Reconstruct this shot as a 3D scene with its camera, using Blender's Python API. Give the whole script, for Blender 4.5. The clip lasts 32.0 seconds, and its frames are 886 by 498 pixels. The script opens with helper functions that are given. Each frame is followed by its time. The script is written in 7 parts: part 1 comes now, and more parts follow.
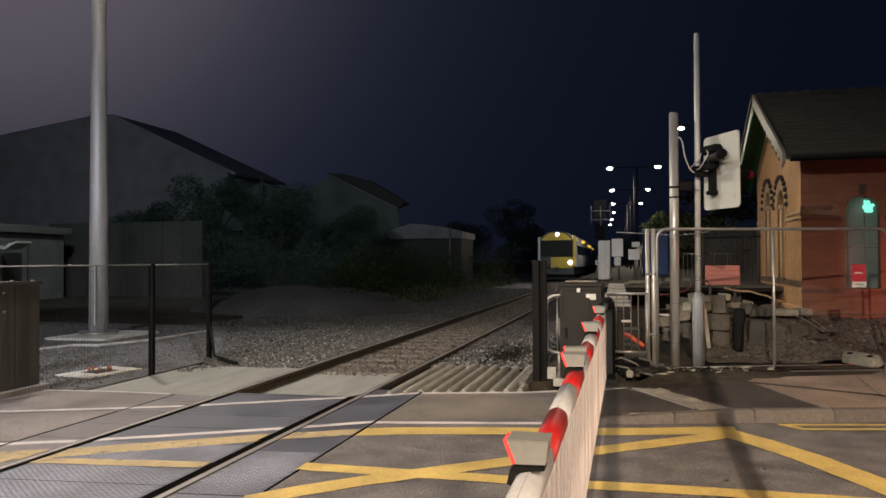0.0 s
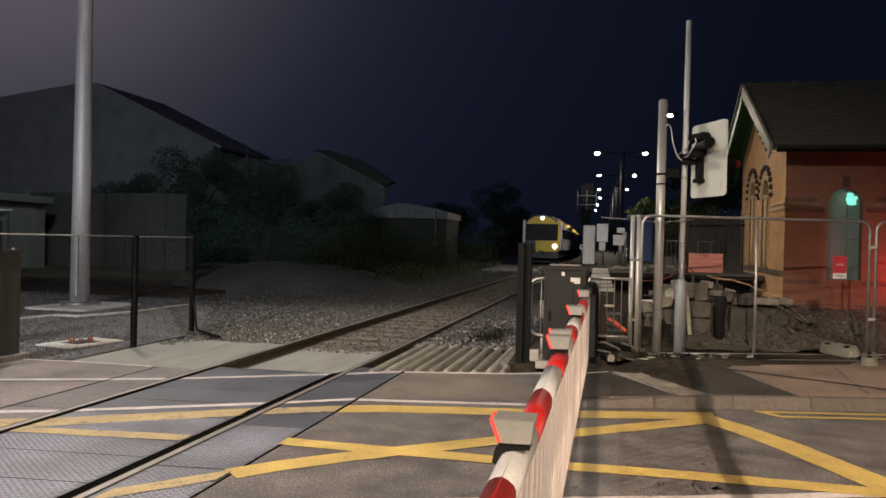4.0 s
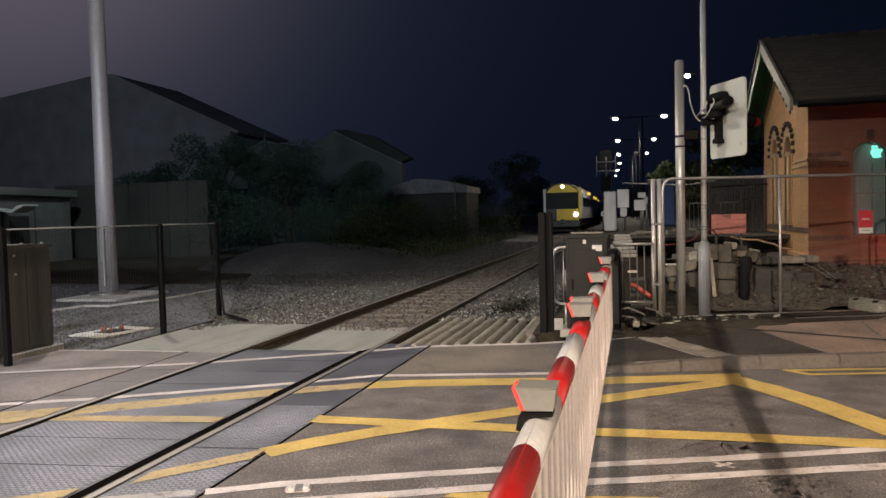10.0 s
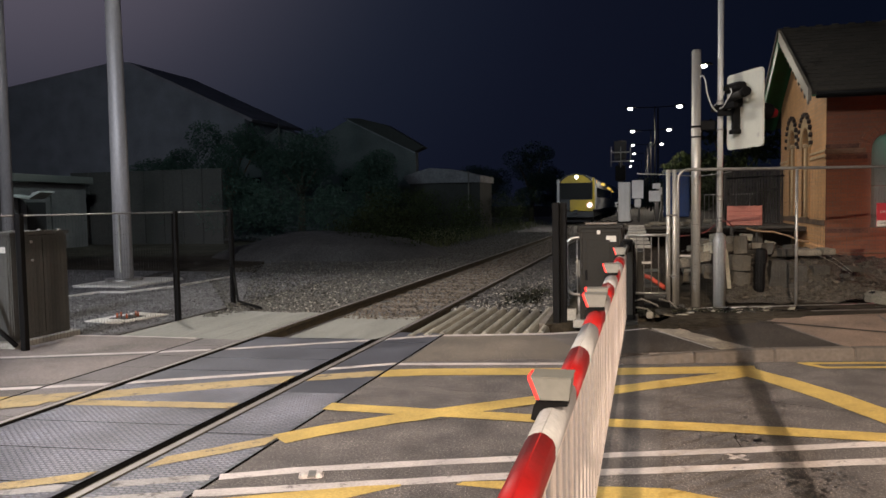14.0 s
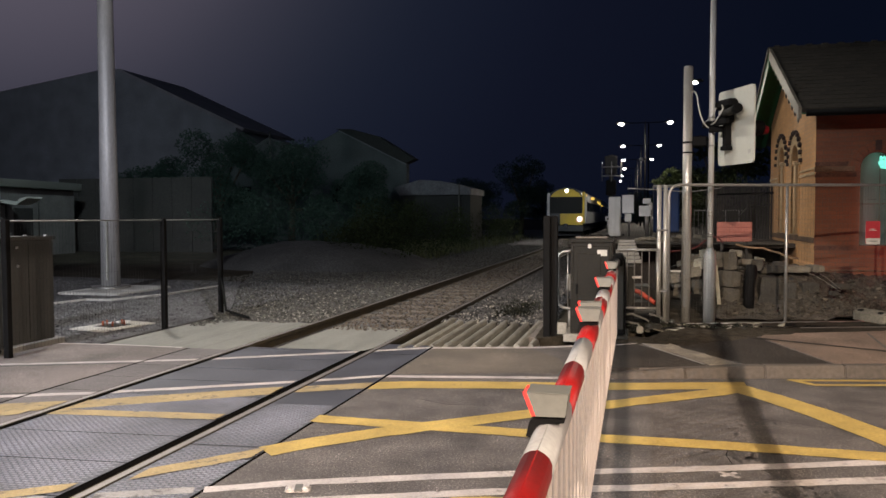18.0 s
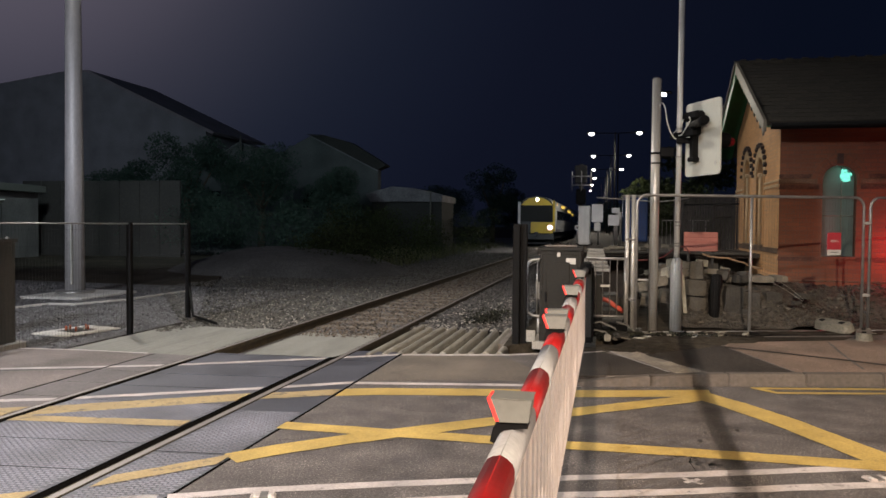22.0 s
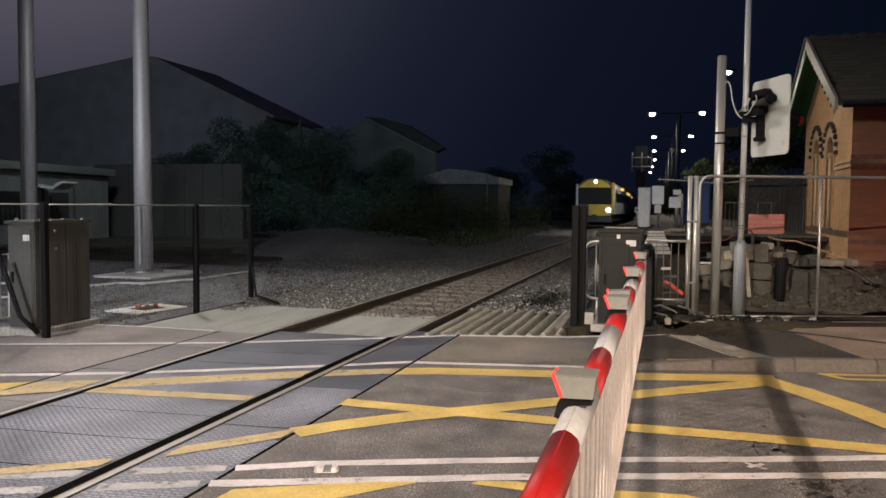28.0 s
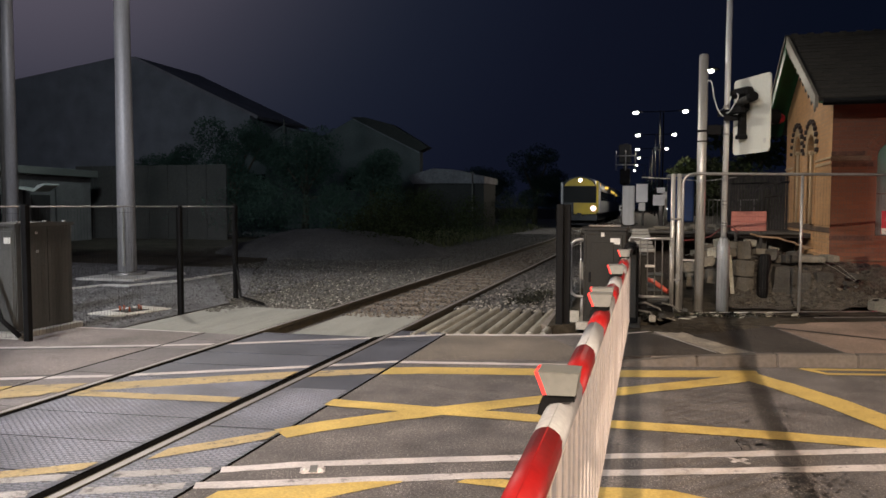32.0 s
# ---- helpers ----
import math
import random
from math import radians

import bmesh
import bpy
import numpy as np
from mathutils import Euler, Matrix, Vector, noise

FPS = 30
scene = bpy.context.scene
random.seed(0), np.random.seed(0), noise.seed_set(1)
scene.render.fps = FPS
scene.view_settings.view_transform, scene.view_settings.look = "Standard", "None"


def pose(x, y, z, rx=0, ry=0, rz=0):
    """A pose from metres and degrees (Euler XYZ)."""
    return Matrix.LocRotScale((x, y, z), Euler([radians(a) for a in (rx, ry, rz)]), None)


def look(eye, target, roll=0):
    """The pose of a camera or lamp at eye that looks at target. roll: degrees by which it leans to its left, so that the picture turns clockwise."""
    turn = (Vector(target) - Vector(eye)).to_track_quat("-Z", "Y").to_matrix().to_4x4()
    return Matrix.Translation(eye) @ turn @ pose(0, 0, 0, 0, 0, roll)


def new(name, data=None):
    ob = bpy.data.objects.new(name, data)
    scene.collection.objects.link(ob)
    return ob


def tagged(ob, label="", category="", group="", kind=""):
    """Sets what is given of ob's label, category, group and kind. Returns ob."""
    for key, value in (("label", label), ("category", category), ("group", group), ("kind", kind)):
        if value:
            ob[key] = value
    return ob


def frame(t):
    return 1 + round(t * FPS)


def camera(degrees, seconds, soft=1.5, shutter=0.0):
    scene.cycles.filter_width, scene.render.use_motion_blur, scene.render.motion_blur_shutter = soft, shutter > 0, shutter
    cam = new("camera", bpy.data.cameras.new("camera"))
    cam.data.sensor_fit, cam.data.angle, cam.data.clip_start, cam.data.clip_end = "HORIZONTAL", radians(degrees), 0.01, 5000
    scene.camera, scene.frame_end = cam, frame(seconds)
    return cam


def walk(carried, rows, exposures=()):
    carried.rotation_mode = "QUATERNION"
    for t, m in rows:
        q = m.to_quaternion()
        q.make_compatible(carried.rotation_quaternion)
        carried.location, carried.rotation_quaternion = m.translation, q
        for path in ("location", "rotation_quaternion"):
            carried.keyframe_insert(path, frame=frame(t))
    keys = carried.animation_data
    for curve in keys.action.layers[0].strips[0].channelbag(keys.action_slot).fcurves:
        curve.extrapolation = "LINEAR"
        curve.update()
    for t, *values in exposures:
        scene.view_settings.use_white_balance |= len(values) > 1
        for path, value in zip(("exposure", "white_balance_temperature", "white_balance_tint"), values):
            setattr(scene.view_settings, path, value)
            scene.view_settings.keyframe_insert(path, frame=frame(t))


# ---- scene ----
cam = camera(60.75, 32.0, soft=1.6)
PATH = [
    (0, 0.015, 0.010, 1.563, 90.909, 0.285, 14.006),
    (0.5, 0.019, 0.002, 1.565, 91.070, -0.067, 13.906),
    (1, 0.009, 0.004, 1.571, 91.338, -0.574, 13.960),
    (1.5, -0.005, 0.007, 1.567, 91.391, -1.097, 14.004),
    (2, -0.005, 0.011, 1.564, 91.235, -1.450, 13.877),
    (2.5, 0.003, 0.008, 1.563, 90.897, -1.549, 13.538),
    (3, -0.001, 0.007, 1.558, 90.364, -1.537, 13.231),
    (3.5, -0.002, 0.009, 1.558, 89.844, -1.441, 13.049),
    (5.5, -0.003, -0.001, 1.558, 88.485, -1.175, 12.397),
    (6, -0.009, 0.003, 1.556, 88.118, -1.096, 12.390),
    (6.5, -0.007, 0.009, 1.555, 87.951, -0.688, 12.559),
    (7, 0.002, 0.009, 1.554, 87.863, -0.004, 12.760),
    (7.5, 0.017, -0.007, 1.556, 87.981, 0.834, 13.110),
    (8, 0.018, -0.012, 1.555, 87.371, 1.365, 13.165),
    (8.5, 0.025, -0.008, 1.557, 87.460, 1.667, 13.258),
    (9, 0.022, -0.010, 1.561, 87.459, 1.703, 13.466),
    (9.5, 0.020, -0.013, 1.562, 87.532, 1.589, 13.921),
    (10, 0.018, -0.013, 1.560, 87.476, 1.442, 14.426),
    (10.5, 0.015, -0.012, 1.560, 87.408, 1.284, 14.921),
    (11, 0.021, -0.012, 1.561, 87.333, 1.027, 15.304),
    (11.5, 0.019, -0.010, 1.559, 87.267, 0.701, 15.641),
    (12, 0.017, -0.016, 1.560, 87.167, 0.449, 15.885),
    (12.5, 0.008, -0.011, 1.556, 86.967, 0.368, 15.996),
    (13, 0.004, -0.011, 1.555, 86.788, 0.517, 15.960),
    (13.5, 0.004, -0.007, 1.555, 86.712, 0.860, 15.710),
    (14, 0.008, -0.011, 1.556, 86.715, 1.016, 15.412),
    (14.5, 0.008, -0.008, 1.556, 86.803, 0.892, 15.172),
    (16.5, -0.023, 0.027, 1.552, 87.365, 0.328, 15.134),
    (17, -0.024, 0.029, 1.554, 87.553, 0.492, 15.066),
    (17.5, -0.021, 0.025, 1.554, 87.648, 0.420, 14.839),
    (18, -0.018, 0.026, 1.552, 87.616, 0.169, 14.659),
    (18.5, -0.018, 0.027, 1.548, 87.434, -0.194, 14.366),
    (19, -0.013, 0.025, 1.549, 87.265, -0.458, 14.061),
    (19.5, -0.013, 0.025, 1.547, 87.170, -0.613, 13.800),
    (20, -0.012, 0.028, 1.548, 87.166, -0.615, 13.580),
    (20.5, -0.010, 0.021, 1.547, 87.340, -0.620, 13.355),
    (21, -0.003, 0.014, 1.551, 87.554, -0.638, 13.069),
    (21.5, 0.000, 0.009, 1.551, 87.912, -0.603, 12.627),
    (22, -0.003, 0.015, 1.551, 88.162, -0.488, 12.490),
    (22.5, -0.001, 0.015, 1.549, 88.269, -0.286, 12.638),
    (23, -0.003, 0.021, 1.549, 88.361, -0.212, 12.983),
    (23.5, -0.007, 0.019, 1.549, 88.520, -0.053, 13.713),
    (24, -0.006, 0.012, 1.555, 88.995, 0.186, 14.878),
    (24.5, -0.020, 0.000, 1.560, 89.277, 0.441, 16.763),
    (26.5, -0.018, -0.025, 1.545, 88.525, -0.139, 18.818),
    (27, -0.006, -0.031, 1.543, 87.727, -0.400, 17.774),
    (27.5, -0.014, -0.020, 1.538, 87.147, -0.484, 17.066),
    (28, -0.019, -0.017, 1.539, 86.804, -0.499, 16.752),
    (28.5, -0.017, -0.015, 1.539, 86.696, -0.455, 16.692),
    (29, -0.018, -0.014, 1.538, 86.713, -0.421, 16.640),
    (29.5, -0.021, -0.017, 1.538, 86.743, -0.298, 16.583),
    (30, -0.017, -0.021, 1.540, 86.794, -0.195, 16.456),
    (30.5, -0.006, -0.024, 1.541, 86.879, -0.167, 16.278),
    (31, -0.002, -0.024, 1.542, 86.958, -0.124, 16.076),
    (31.5, -0.007, -0.022, 1.541, 86.954, -0.138, 15.869),
    (32, -0.009, -0.021, 1.538, 86.770, -0.097, 15.656),
]
walk(cam, [(t, pose(x, y, z, a, b, c)) for t, x, y, z, a, b, c in PATH],
     [(t, 0.0, kelvin, 10) for t, kelvin in ((0.0, 6800), (3.5, 6800), (6.0, 6730), (9.0, 6650), (10.0, 6570), (13.0, 6500), (18.0, 6460), (22.0, 6450), (24.0, 6300), (25.3, 6600), (26.5, 6920), (27.0, 6850), (28.0, 6430), (32.0, 6480))])

# ---- night sky, lamps ----
world = bpy.data.worlds.new("night")
scene.world = world
world.use_nodes = True


def night_sky():
    nt = world.node_tree
    nt.nodes.clear()
    out = nt.nodes.new("ShaderNodeOutputWorld")
    bg = nt.nodes.new("ShaderNodeBackground")
    tc = nt.nodes.new("ShaderNodeTexCoord")
    dot = nt.nodes.new("ShaderNodeVectorMath")
    dot.operation = "DOT_PRODUCT"
    # Glow centre near the mast lamp: its lens haze is put into the ramp.
    dot.inputs[1].default_value = Vector((-0.655, 0.62, 0.45)).normalized()
    ramp = nt.nodes.new("ShaderNodeValToRGB")
    ramp.color_ramp.interpolation = "B_SPLINE"
    el = ramp.color_ramp.elements
    el[0].position, el[0].color = 0.55, (0.0023, 0.0039, 0.0102, 1)
    el[1].position, el[1].color = 1.0, (0.135, 0.116, 0.150, 1)
    for p, c in ((0.76, (0.0052, 0.0065, 0.0153, 1)), (0.86, (0.0080, 0.0110, 0.0228, 1)), (0.94, (0.0232, 0.0264, 0.0420, 1))):
        e = el.new(p)
        e.color = c
    nt.links.new(tc.outputs["Generated"], dot.inputs[0])
    nt.links.new(dot.outputs["Value"], ramp.inputs["Fac"])
    nt.links.new(ramp.outputs["Color"], bg.inputs["Color"])
    bg.inputs["Strength"].default_value = 1.0
    nt.links.new(bg.outputs["Background"], out.inputs["Surface"])


night_sky()


def light(name, at, power, color, size=0.12, kind="POINT", aim=None, spot=150, blend=0.6):
    d = bpy.data.lights.new(name, kind)
    d.energy, d.color = power, color
    d.shadow_soft_size = size
    ob = new(name, d)
    if kind == "SPOT":
        d.spot_size, d.spot_blend = radians(spot), blend
        ob.matrix_world = look(at, aim)
    else:
        ob.location = at
    return ob


WARM, COOL, LED = (1.0, 0.80, 0.60), (0.90, 0.93, 1.0), (1.0, 0.90, 0.74)
MAST = (-11.38, 14.42)
light("mast_light", (-10.6, 13.6, 10.2), 3500, (1.0, 0.93, 0.84), 0.15, "SPOT", (-1.0, 9.8, 0.0), 97, 0.6)
# Two unseen lamps added to brighten the far houses, trees and broad gable.
light("house_fill", (-15.4, 15.6, 11.6), 6300, (0.74, 0.94, 1.0), 0.9, "SPOT", (-30.0, 50.0, 5.0), 105, 0.8)
light("gable_fill", (-42.0, 33.0, 10.0), 1500, (0.90, 0.91, 1.0), 0.6, "SPOT", (-50.0, 56.0, 10.0), 120, 0.8)
light("street_light", (0.3, -14.0, 9.5), 27800, (1.0, 0.79, 0.62), 0.035, "SPOT", (0.3, 0.0, 0), 48, 0.8)
# Two unseen lamps added behind the camera to fill road and crossing.
light("corner_fill", (5.2, -1.6, 6.6), 2350, WARM, 0.2, "SPOT", (1.4, 3.4, 0), 90, 0.9)
light("crossing_fill", (-7.0, -3.5, 7.5), 7800, (0.90, 0.92, 1.0), 0.2, "SPOT", (-7.5, 6.6, 0), 104, 1.0)
# Unseen spot added low on the right to brighten the barrier skirt.
light("skirt_fill", (8.6, 4.9, 0.8), 1750, (1.0, 0.76, 0.64), 0.1, "SPOT", (0.0, 3.8, 0.55), 60, 0.8)
POLES = [(34.0, (-0.88, 1.16)), (44.7, (-1.03, 0.96)), (55.5, (-1.25, 0.70)), (65.5, (-1.39,)), (76.5, (-1.85,)), (88.0, (-2.3,))]
for (d, heads), watts in zip(POLES, (320, 300, 700, 700)):
    for sx in heads:
        light("platform_light", (sx, d, 5.50), watts, LED, 0.12, "SPOT", (sx + (0.9 if d < 50 else -1.6), d - 1.2, 0), 138 if d < 50 else 155, 0.35)
light("yard_light", (1.47, 23.3, 5.25), 300, LED, 0.12, "SPOT", (1.2, 20.5, 0), 165, 0.4)
light("head_light", (-4.56, 58.55, 1.40), 1600, (1.0, 0.90, 0.82), 0.12, "SPOT", (-4.2, 22.0, 0.3), 70, 0.9)
# Red lamp of the unseen signal, set close to the wall for local glow.
light("signal_light", (4.98, 14.05, 1.20), 40, (1.0, 0.03, 0.07), 0.08)
light("room_light", (4.02, 15.02, 2.62), 1.1, (0.42, 1.0, 0.80), 0.08)
light("room_light", (4.3, 15.6, 1.7), 0.5, (0.80, 1.0, 0.92), 0.2)

# ---- materials ----
MATS = {}


def mat(name, color, rough=0.6, metal=0.0, scale=6.0, var=0.25, fine=60.0, bump=0.2, depth=0.01, tint=None, spec=0.5, rand=0.0, emit=None, power=0.0, stretch=(1, 1, 1), coat=0.0, speck=0.0, stain=0.0, grain=0.2):
    """A surface with a coarse stain layer, a fine grain layer and relief."""
    if name in MATS:
        return MATS[name]
    m = bpy.data.materials.new(name)
    m.use_nodes = True
    nt = m.node_tree
    bsdf = nt.nodes["Principled BSDF"]
    tc = nt.nodes.new("ShaderNodeTexCoord")
    mp = nt.nodes.new("ShaderNodeMapping")
    mp.inputs["Scale"].default_value = stretch
    nt.links.new(tc.outputs["Object"], mp.inputs["Vector"])
    a = nt.nodes.new("ShaderNodeTexNoise")
    a.inputs["Scale"].default_value, a.inputs["Detail"].default_value = scale, 6
    b = nt.nodes.new("ShaderNodeTexNoise")
    b.inputs["Scale"].default_value, b.inputs["Detail"].default_value = fine, 3
    for n in (a, b):
        nt.links.new(mp.outputs["Vector"], n.inputs["Vector"])
    mix = nt.nodes.new("ShaderNodeMix")
    mix.data_type = "RGBA"
    lo = [c * (1 - var) for c in color]
    hi = list(tint) if tint else [min(1, c * (1 + var)) for c in color]
    mix.inputs[6].default_value, mix.inputs[7].default_value = (*lo, 1), (*hi, 1)
    r = nt.nodes.new("ShaderNodeMapRange")
    r.inputs["From Min"].default_value, r.inputs["From Max"].default_value = 0.3, 0.7
    nt.links.new(a.outputs["Fac"], r.inputs["Value"])
    nt.links.new(r.outputs["Result"], mix.inputs[0])
    g = nt.nodes.new("ShaderNodeMix")
    g.data_type, g.blend_type = "RGBA", "MULTIPLY"
    g.inputs[0].default_value = min(1.0, var * 1.6)
    s = nt.nodes.new("ShaderNodeMapRange")
    s.inputs["From Min"].default_value, s.inputs["From Max"].default_value = 0.5 - grain, 0.5 + grain
    s.inputs["To Min"].default_value, s.inputs["To Max"].default_value = 0.45, 1.4
    nt.links.new(b.outputs["Fac"], s.inputs["Value"])
    nt.links.new(mix.outputs[2], g.inputs[6])
    nt.links.new(s.outputs["Result"], g.inputs[7])
    last = g.outputs[2]
    for amount, freq, lo_at, hi_at, shade in ((speck, 95.0, 0.60, 0.70, 3.2), (stain, 0.9, 0.56, 0.74, 0.35)):
        if amount:
            sn = nt.nodes.new("ShaderNodeTexNoise")
            sn.inputs["Scale"].default_value, sn.inputs["Detail"].default_value, sn.inputs["Roughness"].default_value = freq, 5 if freq < 10 else 1, 0.62
            nt.links.new(tc.outputs["Object"], sn.inputs["Vector"])
            sr = nt.nodes.new("ShaderNodeMapRange")
            sr.inputs["From Min"].default_value, sr.inputs["From Max"].default_value = lo_at, hi_at
            sr.inputs["To Min"].default_value, sr.inputs["To Max"].default_value = 1.0, 1.0 + (shade - 1.0) * amount
            nt.links.new(sn.outputs["Fac"], sr.inputs["Value"])
            sx = nt.nodes.new("ShaderNodeMix")
            sx.data_type, sx.blend_type = "RGBA", "MULTIPLY"
            sx.inputs[0].default_value = 1.0
            nt.links.new(last, sx.inputs[6])
            nt.links.new(sr.outputs["Result"], sx.inputs[7])
            last = sx.outputs[2]
    if rand:
        oi = nt.nodes.new("ShaderNodeObjectInfo")
        gm = nt.nodes.new("ShaderNodeNewGeometry")
        add = nt.nodes.new("ShaderNodeMath")
        add.operation = "ADD"
        fr = nt.nodes.new("ShaderNodeMath")
        fr.operation = "FRACT"
        nt.links.new(oi.outputs["Random"], add.inputs[0])
        nt.links.new(gm.outputs["Random Per Island"], add.inputs[1])
        nt.links.new(add.outputs[0], fr.inputs[0])
        rr = nt.nodes.new("ShaderNodeMapRange")
        rr.inputs["To Min"].default_value, rr.inputs["To Max"].default_value = 1 - rand, 1 + rand
        nt.links.new(fr.outputs[0], rr.inputs["Value"])
        h = nt.nodes.new("ShaderNodeMix")
        h.data_type, h.blend_type = "RGBA", "MULTIPLY"
        h.inputs[0].default_value = 1.0
        nt.links.new(last, h.inputs[6])
        nt.links.new(rr.outputs["Result"], h.inputs[7])
        last = h.outputs[2]
    nt.links.new(last, bsdf.inputs["Base Color"])
    rg = nt.nodes.new("ShaderNodeMapRange")
    rg.inputs["To Min"].default_value, rg.inputs["To Max"].default_value = max(0.02, rough - 0.15), min(1, rough + 0.15)
    nt.links.new(a.outputs["Fac"], rg.inputs["Value"])
    nt.links.new(rg.outputs["Result"], bsdf.inputs["Roughness"])
    bsdf.inputs["Metallic"].default_value = metal
    bsdf.inputs["Specular IOR Level"].default_value = spec
    bsdf.inputs["Coat Weight"].default_value = coat
    if bump:
        bn = nt.nodes.new("ShaderNodeBump")
        bn.inputs["Strength"].default_value, bn.inputs["Distance"].default_value = bump, depth
        nt.links.new(b.outputs["Fac"], bn.inputs["Height"])
        nt.links.new(bn.outputs["Normal"], bsdf.inputs["Normal"])
    if emit:
        bsdf.inputs["Emission Color"].default_value = (*emit, 1)
        bsdf.inputs["Emission Strength"].default_value = power
    MATS[name] = m
    return m


def brick_material(name, c1, c2, mortar):
    m = mat(name, c1, 0.85, 0, 1.5, 0.3, 40, 0.2, 0.006)
    nt = m.node_tree
    bsdf = nt.nodes["Principled BSDF"]
    tc = nt.nodes.new("ShaderNodeTexCoord")
    mp = nt.nodes.new("ShaderNodeMapping")
    mp.inputs["Rotation"].default_value = (radians(90), 0, 0)
    sep = nt.nodes.new("ShaderNodeSeparateXYZ")
    cmb = nt.nodes.new("ShaderNodeCombineXYZ")
    sm = nt.nodes.new("ShaderNodeMath")
    sm.operation = "ADD"
    nt.links.new(tc.outputs["Object"], sep.inputs[0])
    nt.links.new(sep.outputs["X"], sm.inputs[0])
    nt.links.new(sep.outputs["Y"], sm.inputs[1])
    nt.links.new(sm.outputs[0], cmb.inputs["X"])
    nt.links.new(sep.outputs["Z"], cmb.inputs["Y"])
    br = nt.nodes.new("ShaderNodeTexBrick")
    br.inputs["Color1"].default_value, br.inputs["Color2"].default_value, br.inputs["Mortar"].default_value = (*c1, 1), (*c2, 1), (*mortar, 1)
    br.inputs["Scale"].default_value = 1.0
    br.inputs["Brick Width"].default_value, br.inputs["Row Height"].default_value, br.inputs["Mortar Size"].default_value = 0.225, 0.075, 0.009
    nt.links.new(cmb.outputs[0], br.inputs["Vector"])
    old = bsdf.inputs["Base Color"].links[0].from_socket
    mx = nt.nodes.new("ShaderNodeMix")
    mx.data_type = "RGBA"
    mx.inputs[0].default_value = 0.45
    nt.links.new(br.outputs["Color"], mx.inputs[6])
    nt.links.new(old, mx.inputs[7])
    nt.links.new(mx.outputs[2], bsdf.inputs["Base Color"])
    b = nt.nodes.new("ShaderNodeBump")
    b.invert = True
    b.inputs["Strength"].default_value, b.inputs["Distance"].default_value = 0.6, 0.008
    nt.links.new(br.outputs["Fac"], b.inputs["Height"])
    nt.links.new(bsdf.inputs["Normal"].links[0].from_socket, b.inputs["Normal"])
    nt.links.new(b.outputs["Normal"], bsdf.inputs["Normal"])
    return m


ASPHALT = mat("asphalt", (0.092, 0.081, 0.075), 0.80, 0, 3.2, 0.42, 58, 0.7, 0.010, speck=1.0, stain=0.55, grain=0.13)
TARMAC = mat("old_tarmac", (0.106, 0.090, 0.078), 0.85, 0, 1.0, 0.36, 42, 0.9, 0.014, speck=0.5, stain=0.7)
REDTAR = mat("red_tarmac", (0.190, 0.134, 0.098), 0.88, 0, 1.1, 0.36, 42, 0.8, 0.012, speck=0.3, stain=0.7)
# Rib tops paler than the panel so that the ribs stand out.
RIBTOP = mat("pale_rib", (0.152, 0.156, 0.182), 0.46, 0, 1.6, 0.4, 60, 0.2, 0.004, stain=0.6)
RUBBER = mat("rubber_panel", (0.066, 0.069, 0.084), 0.5, 0, 1.6, 0.34, 60, 0.3, 0.004, stain=0.6)
SIDEPANEL = mat("worn_side_panel", (0.135, 0.122, 0.118), 0.75, 0, 1.4, 0.35, 60, 0.4, 0.006, speck=0.3, stain=0.7)
# Flat near-black in place of depth for grooves, gaps, joints and cracks.
GAPBLACK = mat("groove", (0.005, 0.0045, 0.004), 0.95, spec=0.0)
CONCRETE = mat("concrete", (0.27, 0.26, 0.23), 0.9, 0, 1.3, 0.25, 45, 0.3, 0.006, stain=0.4)
RIBBED = mat("ribbed_concrete", (0.225, 0.225, 0.20), 0.9, 0, 1.1, 0.16, 30, 0.3, 0.006, stretch=(3, 0.6, 1), stain=0.3)
KERB = mat("kerb_stone", (0.098, 0.082, 0.068), 0.85, 0, 1.5, 0.2, 30, 0.3, 0.005, rand=0.10, stain=0.6)


def worn_paint(name, color, wear):
    """Road paint, chipped away in places to the asphalt below."""
    m = mat(name, color, 0.72, 0, 2.5, 0.22, 60, 0.6, 0.006)
    nt = m.node_tree
    bsdf = nt.nodes["Principled BSDF"]
    tc = nt.nodes.new("ShaderNodeTexCoord")
    a = nt.nodes.new("ShaderNodeTexNoise")
    a.inputs["Scale"].default_value, a.inputs["Detail"].default_value, a.inputs["Roughness"].default_value = 7.0, 9, 0.75
    nt.links.new(tc.outputs["Object"], a.inputs["Vector"])
    r = nt.nodes.new("ShaderNodeMapRange")
    r.inputs["From Min"].default_value, r.inputs["From Max"].default_value = wear - 0.03, wear + 0.09
    nt.links.new(a.outputs["Fac"], r.inputs["Value"])
    mx = nt.nodes.new("ShaderNodeMix")
    mx.data_type = "RGBA"
    mx.inputs[6].default_value = (0.085, 0.078, 0.073, 1)
    nt.links.new(r.outputs["Result"], mx.inputs[0])
    nt.links.new(bsdf.inputs["Base Color"].links[0].from_socket, mx.inputs[7])
    nt.links.new(mx.outputs[2], bsdf.inputs["Base Color"])
    return m


YELLOW = worn_paint("yellow_paint", (0.465, 0.325, 0.088), 0.31)
WHITEP = worn_paint("white_paint", (0.46, 0.415, 0.39), 0.35)
YELLOWF = worn_paint("faded_yellow_paint", (0.35, 0.262, 0.125), 0.37)
WHITEF = worn_paint("faded_white_paint", (0.30, 0.285, 0.27), 0.39)
